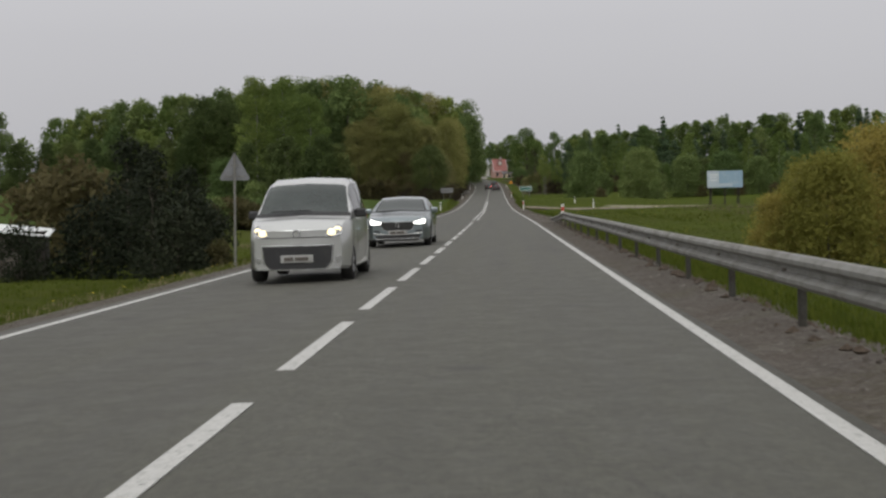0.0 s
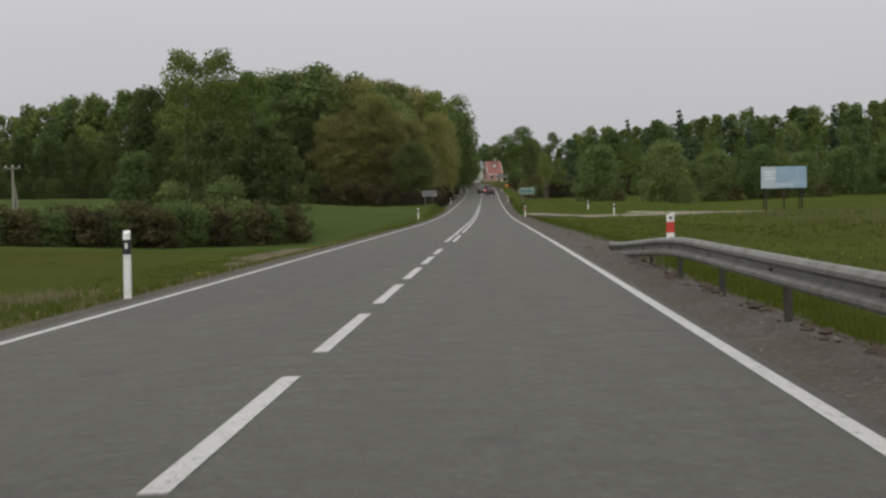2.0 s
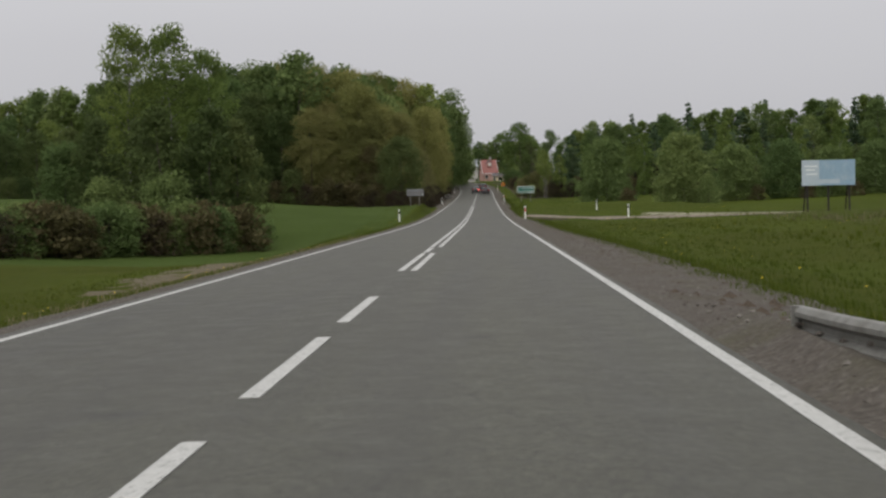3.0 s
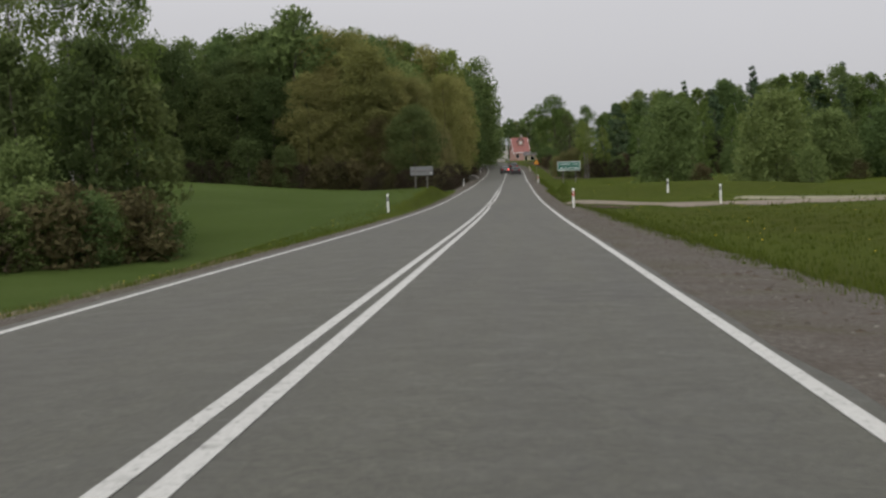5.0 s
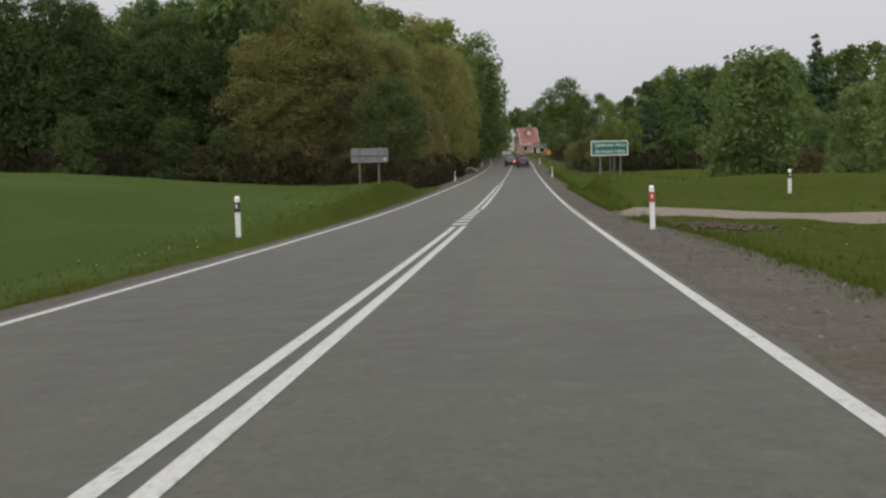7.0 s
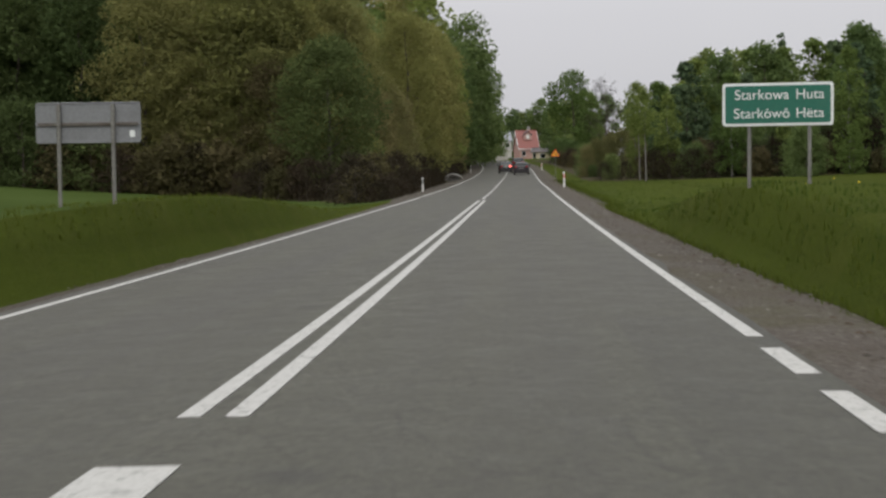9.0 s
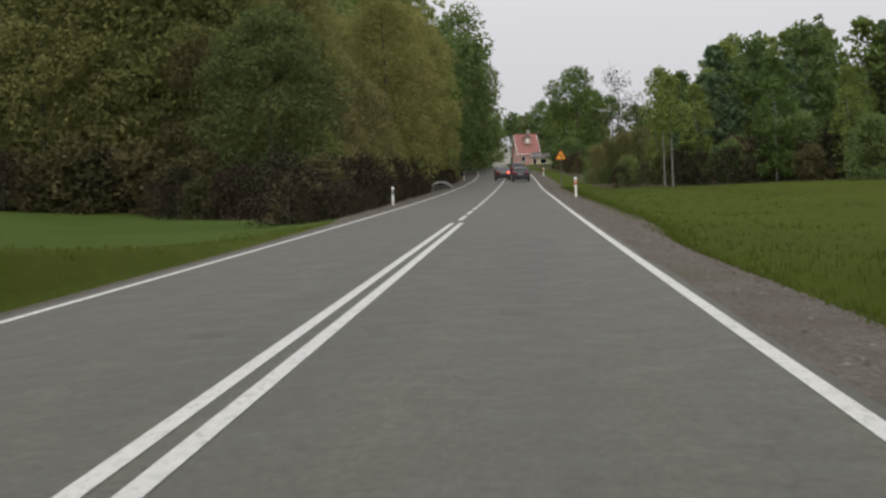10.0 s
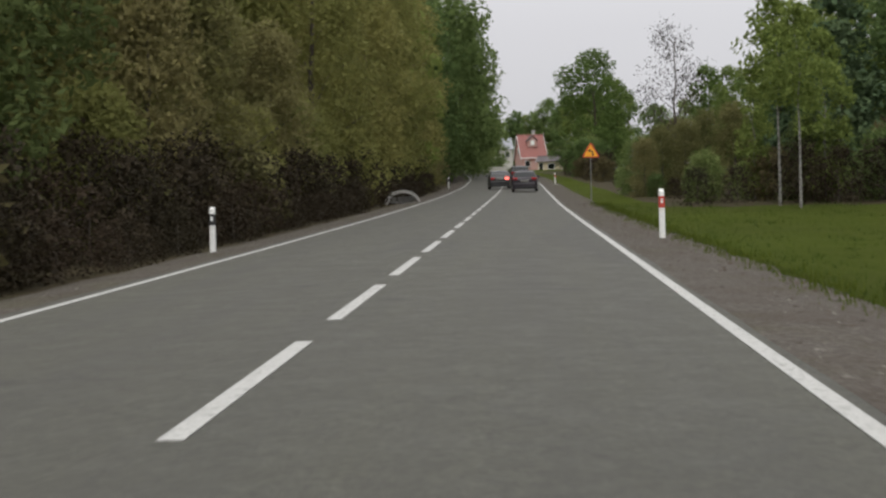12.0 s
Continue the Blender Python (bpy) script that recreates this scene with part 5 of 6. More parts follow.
def rounded(w, h, r, n=4):
    pts = []
    for cx, cz, a0 in ((w / 2 - r, h / 2 - r, 0), (-w / 2 + r, h / 2 - r, 90), (-w / 2 + r, -h / 2 + r, 180), (w / 2 - r, -h / 2 + r, 270)):
        for k in range(n + 1):
            a = radians(a0 + 90 * k / n)
            pts.append((cx + r * math.cos(a), cz + r * math.sin(a)))
    return pts


def town_sign():
    """The green place-name sign on two steel posts."""
    x, y = 5.23, 214.0
    g = drop_to(x, y)
    w, h, mid = 1.80, 0.71, 3.05 - g
    t = thing("town_sign", "green town sign with white lettering on two grey posts", "road sign", pose(x, y, g, 0, 1.2, -7))
    part("panel", plate(rounded(w, h, 0.05), 0.02), SIGN_WHITE, t, "white bordered sign panel").location = (0, 0, mid)
    part("green_field", plate(rounded(w - 0.09, h - 0.09, 0.035), 0.006), SIGN_GREEN, t, "green reflective field").location = (0, -0.0065, mid)
    for word, dx, dz in (("Starkowa", -0.26, 0.155), ("Huta", 0.52, 0.155), ("Stark\u00f2w\u00f4", -0.26, -0.155), ("H\u00ebta", 0.52, -0.155)):
        letters(word, 0.235, "lettering", t, (dx, -0.012, mid + dz), SIGN_WHITE)
    for dx in (-0.46, 0.52):
        part("post", tube((dx, 0.06, -0.4), (dx, 0.06, mid + h / 2 - 0.04), 0.032, 0.032, 12), GALVANISED, t, "round galvanised post")
    for dz in (-0.2, 0.2):
        part("clamp_bar", box(0.03, 0.03, mid + dz, 1.3, 0.018, 0.04, 0.004), GALVANISED, t)


town_sign()


def sign_back():
    """The same kind of sign for the other way, seen from its grey back."""
    x, y = -6.53, 214.35
    g = drop_to(x, y)
    w, h, mid = 1.82, 0.71, 3.16 - g
    t = thing("town_sign", "grey back of a town sign on two posts", "road sign", pose(x, y, g, 0, 1.0, 4))
    part("panel", plate(rounded(w, h, 0.05), 0.012), SIGN_BACK, t, "grey metal sign back").location = (0, 0.04, mid)
    part("front_foil", plate(rounded(w - 0.02, h - 0.02, 0.05), 0.004), SIGN_WHITE, t, "pale printed front").location = (0, 0.054, mid)
    part("edge_rim", box(0, 0.035, mid + h / 2 - 0.015, w - 0.06, 0.02, 0.03, 0.004), SIGN_BACK, t)
    part("edge_rim", box(0, 0.035, mid - h / 2 + 0.015, w - 0.06, 0.02, 0.03, 0.004), SIGN_BACK, t)
    part("cross_bar", box(0, 0.022, mid - 0.03, w - 0.08, 0.03, 0.06, 0.005), RUST_STEEL, t, "dark cross bar")
    for dx in (-0.50, 0.44):
        part("post", tube((dx, -0.02, -0.4), (dx, -0.02, mid + h / 2 - 0.03), 0.036, 0.036, 12), GALVANISED, t, "round galvanised post")
        part("clamp", box(dx, 0.01, mid - 0.03, 0.11, 0.05, 0.05, 0.006), GALVANISED, t)
    part("sticker", plate(rounded(0.09, 0.12, 0.02), 0.003), SIGN_WHITE, t, "small white sticker").location = (0.76, 0.036, mid - 0.2)


sign_back()


def triangle(side, r=0.06, n=4):
    h = side * math.sqrt(3) / 2
    corners = [(-side / 2, -h / 3), (side / 2, -h / 3), (0, 2 * h / 3)]
    pts = []
    for k, (cx, cz) in enumerate(corners):
        c = Vector((cx, cz)) * (1 - 2 * r / (h / 3) * 0.5)
        a0 = (-150, -90 + 0, 30)[k]
        start = (150, 270, 30)[k]
        for j in range(n + 1):
            a = radians(start + 120 * j / n)
            pts.append((c.x + r * math.cos(a), c.y + r * math.sin(a)))
    return pts


def bend_sign():
    """A yellow warning triangle with a black bend arrow."""
    x, y = 3.80, 331.8
    g = drop_to(x, y)
    mid = 5.57 - g
    t = thing("warning_sign", "yellow triangular bend warning sign with a red border", "road sign", pose(x, y, g, 0, 1, 0))
    part("panel", plate(triangle(0.92), 0.015), RED_FOIL, t, "red bordered triangle").location = (0, 0, mid)
    part("yellow_field", plate(triangle(0.74, 0.04), 0.005), SIGN_YELLOW, t, "yellow reflective field").location = (0, -0.0055, mid - 0.003)
    arrow = plate([(0.10, -0.18), (0.17, -0.18), (0.17, 0.0), (0.0, 0.12), (-0.04, 0.06), (0.10, -0.03)], 0.003)
    plate([(0.03, 0.17), (-0.14, 0.10), (-0.02, 0.0)], 0.003, arrow)
    part("bend_arrow", arrow, BLACK_PLASTIC, t, "black bend arrow").location = (-0.03, -0.009, mid)
    part("post", tube((0, 0.045, -0.4), (0, 0.045, mid + 0.45), 0.03, 0.03, 10), GALVANISED, t, "round galvanised post")
    for dz in (-0.12, 0.2):
        part("clamp", box(0, 0.03, mid + dz, 0.12, 0.035, 0.04, 0.004), GALVANISED, t)


bend_sign()


def triangle_back():
    """A warning triangle for the other way, seen from its grey back."""
    x, y = -5.05, 35.6
    g = drop_to(x, y)
    mid = 2.17 - g
    t = thing("warning_sign", "grey back of a triangular warning sign on a post", "road sign", pose(x, y, g, 0, 1.5, 6))
    part("panel", plate(triangle(0.82), 0.012), SIGN_BACK, t, "grey metal sign back").location = (0, 0.045, mid)
    part("front_foil", plate(triangle(0.80), 0.003), SIGN_WHITE, t, "pale printed front").location = (0, 0.0585, mid)
    part("post", tube((0, 0.0, -0.4), (0, 0.0, mid + 0.44), 0.03, 0.03, 12), GALVANISED, t, "round galvanised post")
    for dz in (-0.14, 0.14):
        part("clamp_bar", box(0, 0.035, mid + dz, 0.36 - dz, 0.018, 0.035, 0.004), GALVANISED, t)
    part("cap", tube((0, 0, mid + 0.441), (0, 0, mid + 0.465), 0.033, 0.02, 10), BLACK_PLASTIC, t)


triangle_back()


def billboard():
    """A faded blue advertising board on a timber frame in the meadow."""
    x, y = 29.75, 182.4
    g = drop_to(x, y)
    w, h, mid = 4.45, 2.12, 3.2 - g
    t = thing("billboard", "faded pale-blue advertising board on timber posts", "billboard", pose(x, y, g, 0, 0.8, 1))
    cols = 3
    for k in range(cols):
        part("board", box(-w / 2 + (k + 0.5) * w / cols, 0, mid, w / cols - 0.008, 0.03, h, 0.004), BOARD_PALE if k == 0 else BOARD_BLUE, t, "faded printed board")
    part("sky_print", box(0.55, -0.0185, mid + 0.1, 2.6, 0.004, 1.3), BOARD_BLUE, t, "faded blue picture field")
    part("pale_print", box(-0.5, -0.0225, mid - 0.72, 2.9, 0.004, 0.34), BOARD_PALE, t, "washed-out pale strip")
    for k, (dx, dz, bw) in enumerate(((-1.45, 0.55, 1.1), (-1.5, 0.25, 0.8), (-1.4, -0.1, 0.95))):
        part("print_bar", box(dx, -0.0185, mid + dz, bw, 0.004, 0.11), SIGN_WHITE, t, "pale unreadable print")
    for dx in (-1.75, 0, 1.75):
        part("post", box(dx, 0.10, mid / 2 - 0.2 + h / 4, 0.14, 0.14, mid + h / 2 + 0.4, 0.015), DARK_TIMBER, t, "dark timber post")
    for dz in (-0.8, 0.8):
        part("beam", box(0, 0.027, mid + dz, w - 0.1, 0.022, 0.10, 0.005), DARK_TIMBER, t)
    for dx in (-1.75, 1.75):
        part("brace", tube((dx, 0.15, mid + 0.4), (dx, 1.7, -0.4), 0.06, 0.06, 8), DARK_TIMBER, t)


billboard()


def advert_board():
    """A small roadside board among the shrubs: white below, dark above, with a plain red triangle."""
    x, y = -28.6, 116
    g = drop_to(x, y)
    t = thing("advert_board", "black and white roadside board with a red triangle among shrubs", "sign board", pose(x, y, g, 0, 0, 12))
    mid = 1.30 - g
    part("panel", box(0, 0, mid, 2.3, 0.04, 1.6, 0.008), SIGN_WHITE, t, "white board")
    part("dark_field", plate([(-1.1, 0.1), (0.45, 0.1), (0.62, -0.34), (0.82, 0.1), (1.1, 0.1), (1.1, 0.76), (-1.1, 0.76)], 0.005), BLACK_PLASTIC, t, "black pointed field").location = (0, -0.0245, mid)
    part("red_mark", plate([(-0.24, 0.22), (0.0, -0.16), (0.24, 0.22)], 0.003), RED_FOIL, t, "plain red triangle").location = (0.62, -0.029, mid + 0.2)
    for dz, bw in ((-0.25, 1.2), (-0.5, 1.5)):
        part("print_bar", box(-0.3, -0.0225, mid + dz, bw, 0.004, 0.10), BLACK_PLASTIC, t, "dark unreadable print")
    for dx in (-0.9, 0.9):
        part("post", box(dx, 0.065, mid / 2 - 0.1, 0.09, 0.08, mid + 1.2, 0.008), WOOD_POLE, t, "timber post")


advert_board()


def utility_pole():
    """A two-legged timber pole in the field."""
    x, y = -35.7, 150
    t = thing("utility_pole", "two-legged grey timber utility pole in the field", "utility pole", pose(x, y, drop_to(x, y), 0, 0, 20))
    part("pole", tube((0, 0, -0.4), (0.05, 0, 6.2), 0.13, 0.09, 10), WOOD_POLE, t)
    part("strut", tube((0.75, 0, -0.4), (0.12, 0, 4.6), 0.12, 0.08, 10), WOOD_POLE, t, "leaning timber strut")
    part("cross_arm", box(0.05, -0.13, 5.9, 1.3, 0.09, 0.10, 0.01), WOOD_POLE, t)
    for dx in (-0.45, 0.05, 0.55):
        bm = tube((dx, -0.13, 5.95), (dx, -0.13, 6.02), 0.02, 0.02, 8)
        tube((dx, -0.13, 6.02), (dx, -0.13, 6.12), 0.045, 0.03, 8, bm)
        part("insulator", bm, SIGN_WHITE, t, "white insulator")


utility_pole()


def culvert_head():
    """The pale curved headwall of a culvert at the left verge."""
    y = 346.0
    x = float(road_x(y)) - 5.6
    t = thing("culvert_headwall", "pale curved concrete culvert headwall at the verge", "culvert", pose(x, y, drop_to(x, y) + 0.02, 0, 0, 12))
    bm = bmesh.new()
    n = 14
    rings = []
    for k in range(n + 1):
        a = math.pi * k / n
        c = Vector((math.cos(a) * 1.0, 0, math.sin(a) * 0.78 - 0.08))
        out = Vector((math.cos(a), 0, math.sin(a) * 1.1)).normalized()
        rings.append([bm.verts.new(c + out * u + Vector((0, v, 0))) for u, v in ((-0.09, -0.35), (0.09, -0.35), (0.09, 0.35), (-0.09, 0.35))])
    for p, q in zip(rings[:-1], rings[1:]):
        for k in range(4):
            bm.faces.new((p[k], p[(k + 1) % 4], q[(k + 1) % 4], q[k]))
    bm.faces.new(rings[0][::-1])
    bm.faces.new(rings[-1])
    bmesh.ops.recalc_face_normals(bm, faces=bm.faces)
    part("arch", bm, CONCRETE, t)
    part("back_wall", box(0, 0.42, 0.1, 1.5, 0.1, 0.6, 0.03), CONCRETE, t, "concrete back wall")


culvert_head()


def hollow_shed():
    """A low shed with a white sheet roof in the hollow beside the road."""
    x, y = -15.5, 47.5
    g = drop_to(x, y)
    t = thing("shed", "low dark timber shed with a white sheet roof", "shed", pose(x, y, g, 0, 0, 14))
    for k in range(9):
        part("wall_plank", box(-1.6 + k * 0.4, -1.2, 0.75, 0.385, 0.03, 1.5, 0.005), DARK_TIMBER, t)
    for dx in (-1.78, 1.78):
        part("side_wall", box(dx, 0, 0.72, 0.05, 2.36, 1.44, 0.006), DARK_TIMBER, t)
    part("back_wall", box(0, 1.22, 0.7, 3.5, 0.05, 1.4, 0.006), DARK_TIMBER, t)
    part("roof", box(0, 0, 1.66, 4.0, 2.9, 0.06, 0.015, 2, None, pose(0, 0, 0, 4, 7, 0)), SIGN_WHITE, t, "white sheet roof")
    part("door", box(0.55, -1.23, 0.68, 0.8, 0.03, 1.3, 0.006), RUST_STEEL, t, "dark door")


hollow_shed()


# ---- vehicles ----
def wheel(parent, x, y, r, width, side):
    """A tyre with a spoked rim, its outer face to the side."""
    bm = bmesh.new()
    prof = [(r * 0.66, -width / 2 + 0.01), (r * 0.9, -width / 2), (r * 0.985, -width / 2 + 0.03), (r, 0), (r * 0.985, width / 2 - 0.03), (r * 0.9, width / 2), (r * 0.66, width / 2 - 0.01)]
    n = 24
    rings = [[bm.verts.new((b, a * math.cos(2 * math.pi * k / n), a * math.sin(2 * math.pi * k / n))) for a, b in prof] for k in range(n)]
    for k in range(n):
        p, q = rings[k], rings[(k + 1) % n]
        for j in range(len(prof) - 1):
            bm.faces.new((p[j], p[j + 1], q[j + 1], q[j]))
    bmesh.ops.recalc_face_normals(bm, faces=bm.faces)
    w = part("wheel", bm, TYRE, parent, "black rubber tyre", True)
    w.location = (x, y, r)
    bm = bmesh.new()
    bmesh.ops.create_cone(bm, cap_ends=True, segments=24, radius1=r * 0.655, radius2=r * 0.655, depth=width * 0.7)
    bmesh.ops.transform(bm, matrix=pose(0, 0, 0, 0, 90, 0), verts=bm.verts)
    part("hub_well", bm, BLACK_PLASTIC, w)
    bm = bmesh.new()
    for k in range(5):
        box(side * width * 0.38, 0, r * 0.34, 0.03, r * 0.2, r * 0.62, 0.008, 1, bm)
        bmesh.ops.transform(bm, matrix=pose(0, 0, 0, 72, 0, 0), verts=bm.verts)
    bmesh.ops.transform(bm, matrix=Matrix.Identity(4), verts=bm.verts)
    part("rim", bm, ALLOY, w, "five-spoke alloy rim")
    return w


def vehicle(spec, m, label, category, paint, group=""):
    """A car from its side lines: stations along the length (nose at -y) with roof, belt and width."""
    L, W, H, belt, clear, r = spec["L"], spec["W"], spec["H"], spec["belt"], 0.20, spec["r"]
    t = thing(spec["name"], label, category, m, group)
    axles = (-L / 2 + spec["front"], L / 2 - spec["rear"])
    top_y, top_z = zip(*spec["top"])
    wide_y, wide_w = zip(*spec["wide"])

    def top(y):
        return float(curve_at(top_y, top_z, y))

    def half(y):
        return W / 2 * float(curve_at(wide_y, wide_w, y))

    def low(y):
        z = clear + 0.025 * float(smooth(L / 2 - 0.5, L / 2, abs(y)))
        for a in axles:
            d = abs(y - a)
            if d < r + 0.06:
                z = max(z, r + math.sqrt((r + 0.06) ** 2 - d * d))
        return z

    def section(y):
        h, w, z0 = top(y), half(y), low(y)
        b = min(belt, h - 0.05)
        rise = max(0.0, h - b)
        tuck = spec["tuck"] * rise
        return [Vector((0, y, z0)), Vector((w * 0.93, y, z0)), Vector((w * 0.985, y, z0 + 0.05)), Vector((w, y, max(z0 + 0.07, b * 0.62))), Vector((w * 0.985, y, max(z0 + 0.09, b - 0.12))),
                Vector((w * 0.95, y, max(z0 + 0.11, b))), Vector((w * 0.95 - tuck * 0.55, y, max(z0 + 0.12, b + rise * 0.55))), Vector((w * 0.95 - tuck, y, max(z0 + 0.13, h - 0.07 * min(1, rise * 3)))),
                Vector(((w - tuck) * 0.82, y, max(z0 + 0.14, h - 0.01))), Vector((0, y, max(z0 + 0.15, h + 0.02)))]

    ys = list(np.linspace(-L / 2, L / 2, 76))
    bm = bmesh.new()
    rings = []
    for y in ys:
        s = section(y)
        rings.append([bm.verts.new(v) for v in s] + [bm.verts.new((-v.x, v.y, v.z)) for v in s[-2:0:-1]])
    n = len(rings[0])
    for p, q in zip(rings[:-1], rings[1:]):
        for k in range(n):
            bm.faces.new((p[k], p[(k + 1) % n], q[(k + 1) % n], q[k]))
    # the nose: rows of faces from side to side
    first, cols = section(ys[0]), 8
    grid = []
    for k in range(1, len(first) - 1):
        v = first[k]
        row = [rings[0][k]] + [bm.verts.new((v.x * (1 - 2 * j / cols), v.y, v.z)) for j in range(1, cols)] + [rings[0][n - k]]
        grid.append(row)
    for a, b in zip(grid[:-1], grid[1:]):
        for k in range(cols):
            bm.faces.new((a[k], a[k + 1], b[k + 1], b[k]))
    bm.faces.new([rings[0][0]] + grid[0][::-1])
    bm.faces.new([rings[0][len(first) - 1]] + grid[-1])
    bm.faces.new(rings[-1])
    bmesh.ops.recalc_face_normals(bm, faces=bm.faces)
    body = part("body", bm, paint, t, "", True)
    body.data.set_sharp_from_angle(angle=radians(28))
    under = box(0, 0, clear + 0.14, W * 0.80, L * 0.9, 0.10, 0.03)
    part("underbody", under, BLACK_PLASTIC, t, "dark underbody")

    def patch(name, y0, y1, u0, u1, mat, side=0, off=0.006, label="", steps=8):
        """A panel that lies on the body between two stations and two heights of the section."""
        made = bmesh.new()
        rows = []
        for i in range(steps + 1):
            y = y0 + (y1 - y0) * i / steps
            s = section(y)
            row = []
            for j in range(7):
                u = u0 + (u1 - u0) * j / 6
                k = min(int(u), len(s) - 2)
                row.append(s[k].lerp(s[k + 1], u - k))
            rows.append(row)
        full = []
        for row in rows:
            full.append(row + [Vector((-v.x, v.y, v.z)) for v in row[-2::-1]] if side == 0 else [Vector((side * v.x, v.y, v.z)) for v in row])
        grid = [[made.verts.new(v) for v in row] for row in full]
        for a, b in zip(grid[:-1], grid[1:]):
            for k in range(len(a) - 1):
                made.faces.new((a[k], a[k + 1], b[k + 1], b[k]))
        made.normal_update()
        for v in made.verts:
            nrm = v.normal
            if nrm.dot(v.co - Vector((0, v.co.y * 0.8, belt * 0.8))) < 0:
                nrm = -nrm
            v.co += nrm * off
        return part(name, made, mat, t, label, True)

    for name, y0, y1, lab in spec["screens"]:
        u = spec.get("pillar", 7.25)
        patch("window_seal", y0 - 0.035, y1 + 0.03, u - 0.16, 9, BLACK_PLASTIC, 0, 0.004, "black window seal")
        patch(name, y0, y1, u, 9, WINDSCREEN if name == "windscreen" else GLASS_DARK, 0, 0.009, lab)
    for y0, y1 in spec["sides"]:
        for side in (1, -1):
            patch("side_window", y0, y1, 5.25, 6.9, GLASS_DARK, side, 0.006, "dark side window", 4)
    if spec.get("cowl"):
        patch("cowl", *spec["cowl"], 6.9, 9, BLACK_PLASTIC, 0, 0.007, "black cowl under the windscreen", 4)
    for y0, u0, u1 in spec.get("seams", ()):
        patch("panel_seam", y0, y0 + 0.014, u0, u1, BLACK_PLASTIC, 0 if u1 == 9 else 1, 0.003, "", 1)
        if u1 != 9:
            patch("panel_seam", y0, y0 + 0.014, u0, u1, BLACK_PLASTIC, -1, 0.003, "", 1)
    for a in axles:
        for side in (1, -1):
            wheel(t, side * (W / 2 - 0.115), a, r, 0.21, side)
    front, back = -L / 2, L / 2
    for side in (1, -1):
        outline, lean = spec["lamp_shape"]
        lamp = plate([(side * x, z) for x, z in outline][::side], 0.12)
        bmesh.ops.bevel(lamp, geom=list(lamp.edges), offset=0.012, segments=2, affect="EDGES")
        for v in lamp.verts:
            v.co.y += front - spec.get("lamp_out", 0.024) + lean * max(0, v.co.z - outline[0][1])
        for x0 in np.arange(0.46, 0.78, 0.05):
            bmesh.ops.bisect_plane(lamp, geom=list(lamp.verts) + list(lamp.edges) + list(lamp.faces), plane_co=(side * x0, 0, 0), plane_no=(1, 0, 0))
        case = part("headlight", lamp, LAMP_CASE if spec["lamp"] is LAMP_WARM else spec["lamp"], t, "clear headlight with warm lit bulbs" if spec["lamp"] is LAMP_WARM else "bright lit headlight" if spec["lamp"] is LAMP_ON else "dark headlight")
        for bx, bz, br in spec.get("bulbs", ()):
            bulb = bmesh.new()
            bmesh.ops.create_uvsphere(bulb, u_segments=14, v_segments=8, radius=br)
            bmesh.ops.transform(bulb, matrix=Matrix.Translation((side * bx, front - 0.024 + lean * max(0, bz - outline[0][1]), bz)) @ Matrix.Diagonal((1.1, 0.55, 0.95, 1)), verts=bulb.verts)
            part("bulb", bulb, LAMP_WARM, case, "warm lit bulb")
        tail = box(side * (half(back) - 0.20), back - 0.05, spec["tail_z"], 0.36, 0.16, spec["tail_h"], 0.035, 2, None, pose(0, 0, 0, 0, side * 5, -side * 14))
        part("tail_light", tail, spec["tail"] if side < 0 or spec["tail"] is LAMP_RED else LAMP_RED, t, "red tail light")
        mirror = box(side * (W / 2 + 0.06), spec["mirror"], belt + 0.06, 0.20, 0.11, 0.15, 0.035, 2)
        box(side * (W / 2 - 0.02), spec["mirror"], belt + 0.01, 0.10, 0.05, 0.05, 0.01, 1, mirror)
        part("mirror", mirror, spec["mirror_mat"] or paint, t, "door mirror")
        part("sill", box(side * (W / 2 - 0.045), (axles[0] + axles[1]) / 2, clear + 0.055, 0.05, axles[1] - axles[0] - 2 * r - 0.16, 0.10, 0.015), BLACK_PLASTIC, t, "dark sill")
        for hy in spec["handles"]:
            part("door_handle", box(side * (W / 2 - 0.008), hy, belt - 0.13, 0.03, 0.19, 0.035, 0.01), paint, t)
    for name, outline, out, mat, lab in spec["face"]:
        shape_bm = plate(outline, 0.05)
        bmesh.ops.bevel(shape_bm, geom=list(shape_bm.edges), offset=0.006, segments=1, affect="EDGES")
        for x0 in np.arange(-0.65, 0.66, 0.1):
            bmesh.ops.bisect_plane(shape_bm, geom=list(shape_bm.verts) + list(shape_bm.edges) + list(shape_bm.faces), plane_co=(x0, 0, 0), plane_no=(1, 0, 0))
        bmesh.ops.translate(shape_bm, verts=shape_bm.verts, vec=(0, front - out, 0))
        part(name, shape_bm, mat, t, lab)
    for x, z0, z1 in spec.get("slats", ()):
        part("grille_slat", box(x, front - 0.034, (z0 + z1) / 2, 0.016, 0.012, z1 - z0, 0.004), POST_STEEL, t)
    ring = bmesh.new()
    for k in range(16):
        a0, a1 = 2 * math.pi * k / 16, 2 * math.pi * (k + 1) / 16
        tube((0.058 * math.cos(a0), 0, 0.058 * math.sin(a0)), (0.058 * math.cos(a1), 0, 0.058 * math.sin(a1)), 0.013, 0.013, 6, ring)
    part("badge", ring, CHROME, t, "plain ring badge").location = (0, front - spec["badge_out"], spec["badge_z"])
    part("rear_bumper", box(0, back + 0.005, 0.50, half(back) * 1.86, 0.11, 0.26, 0.045, 2), paint, t)
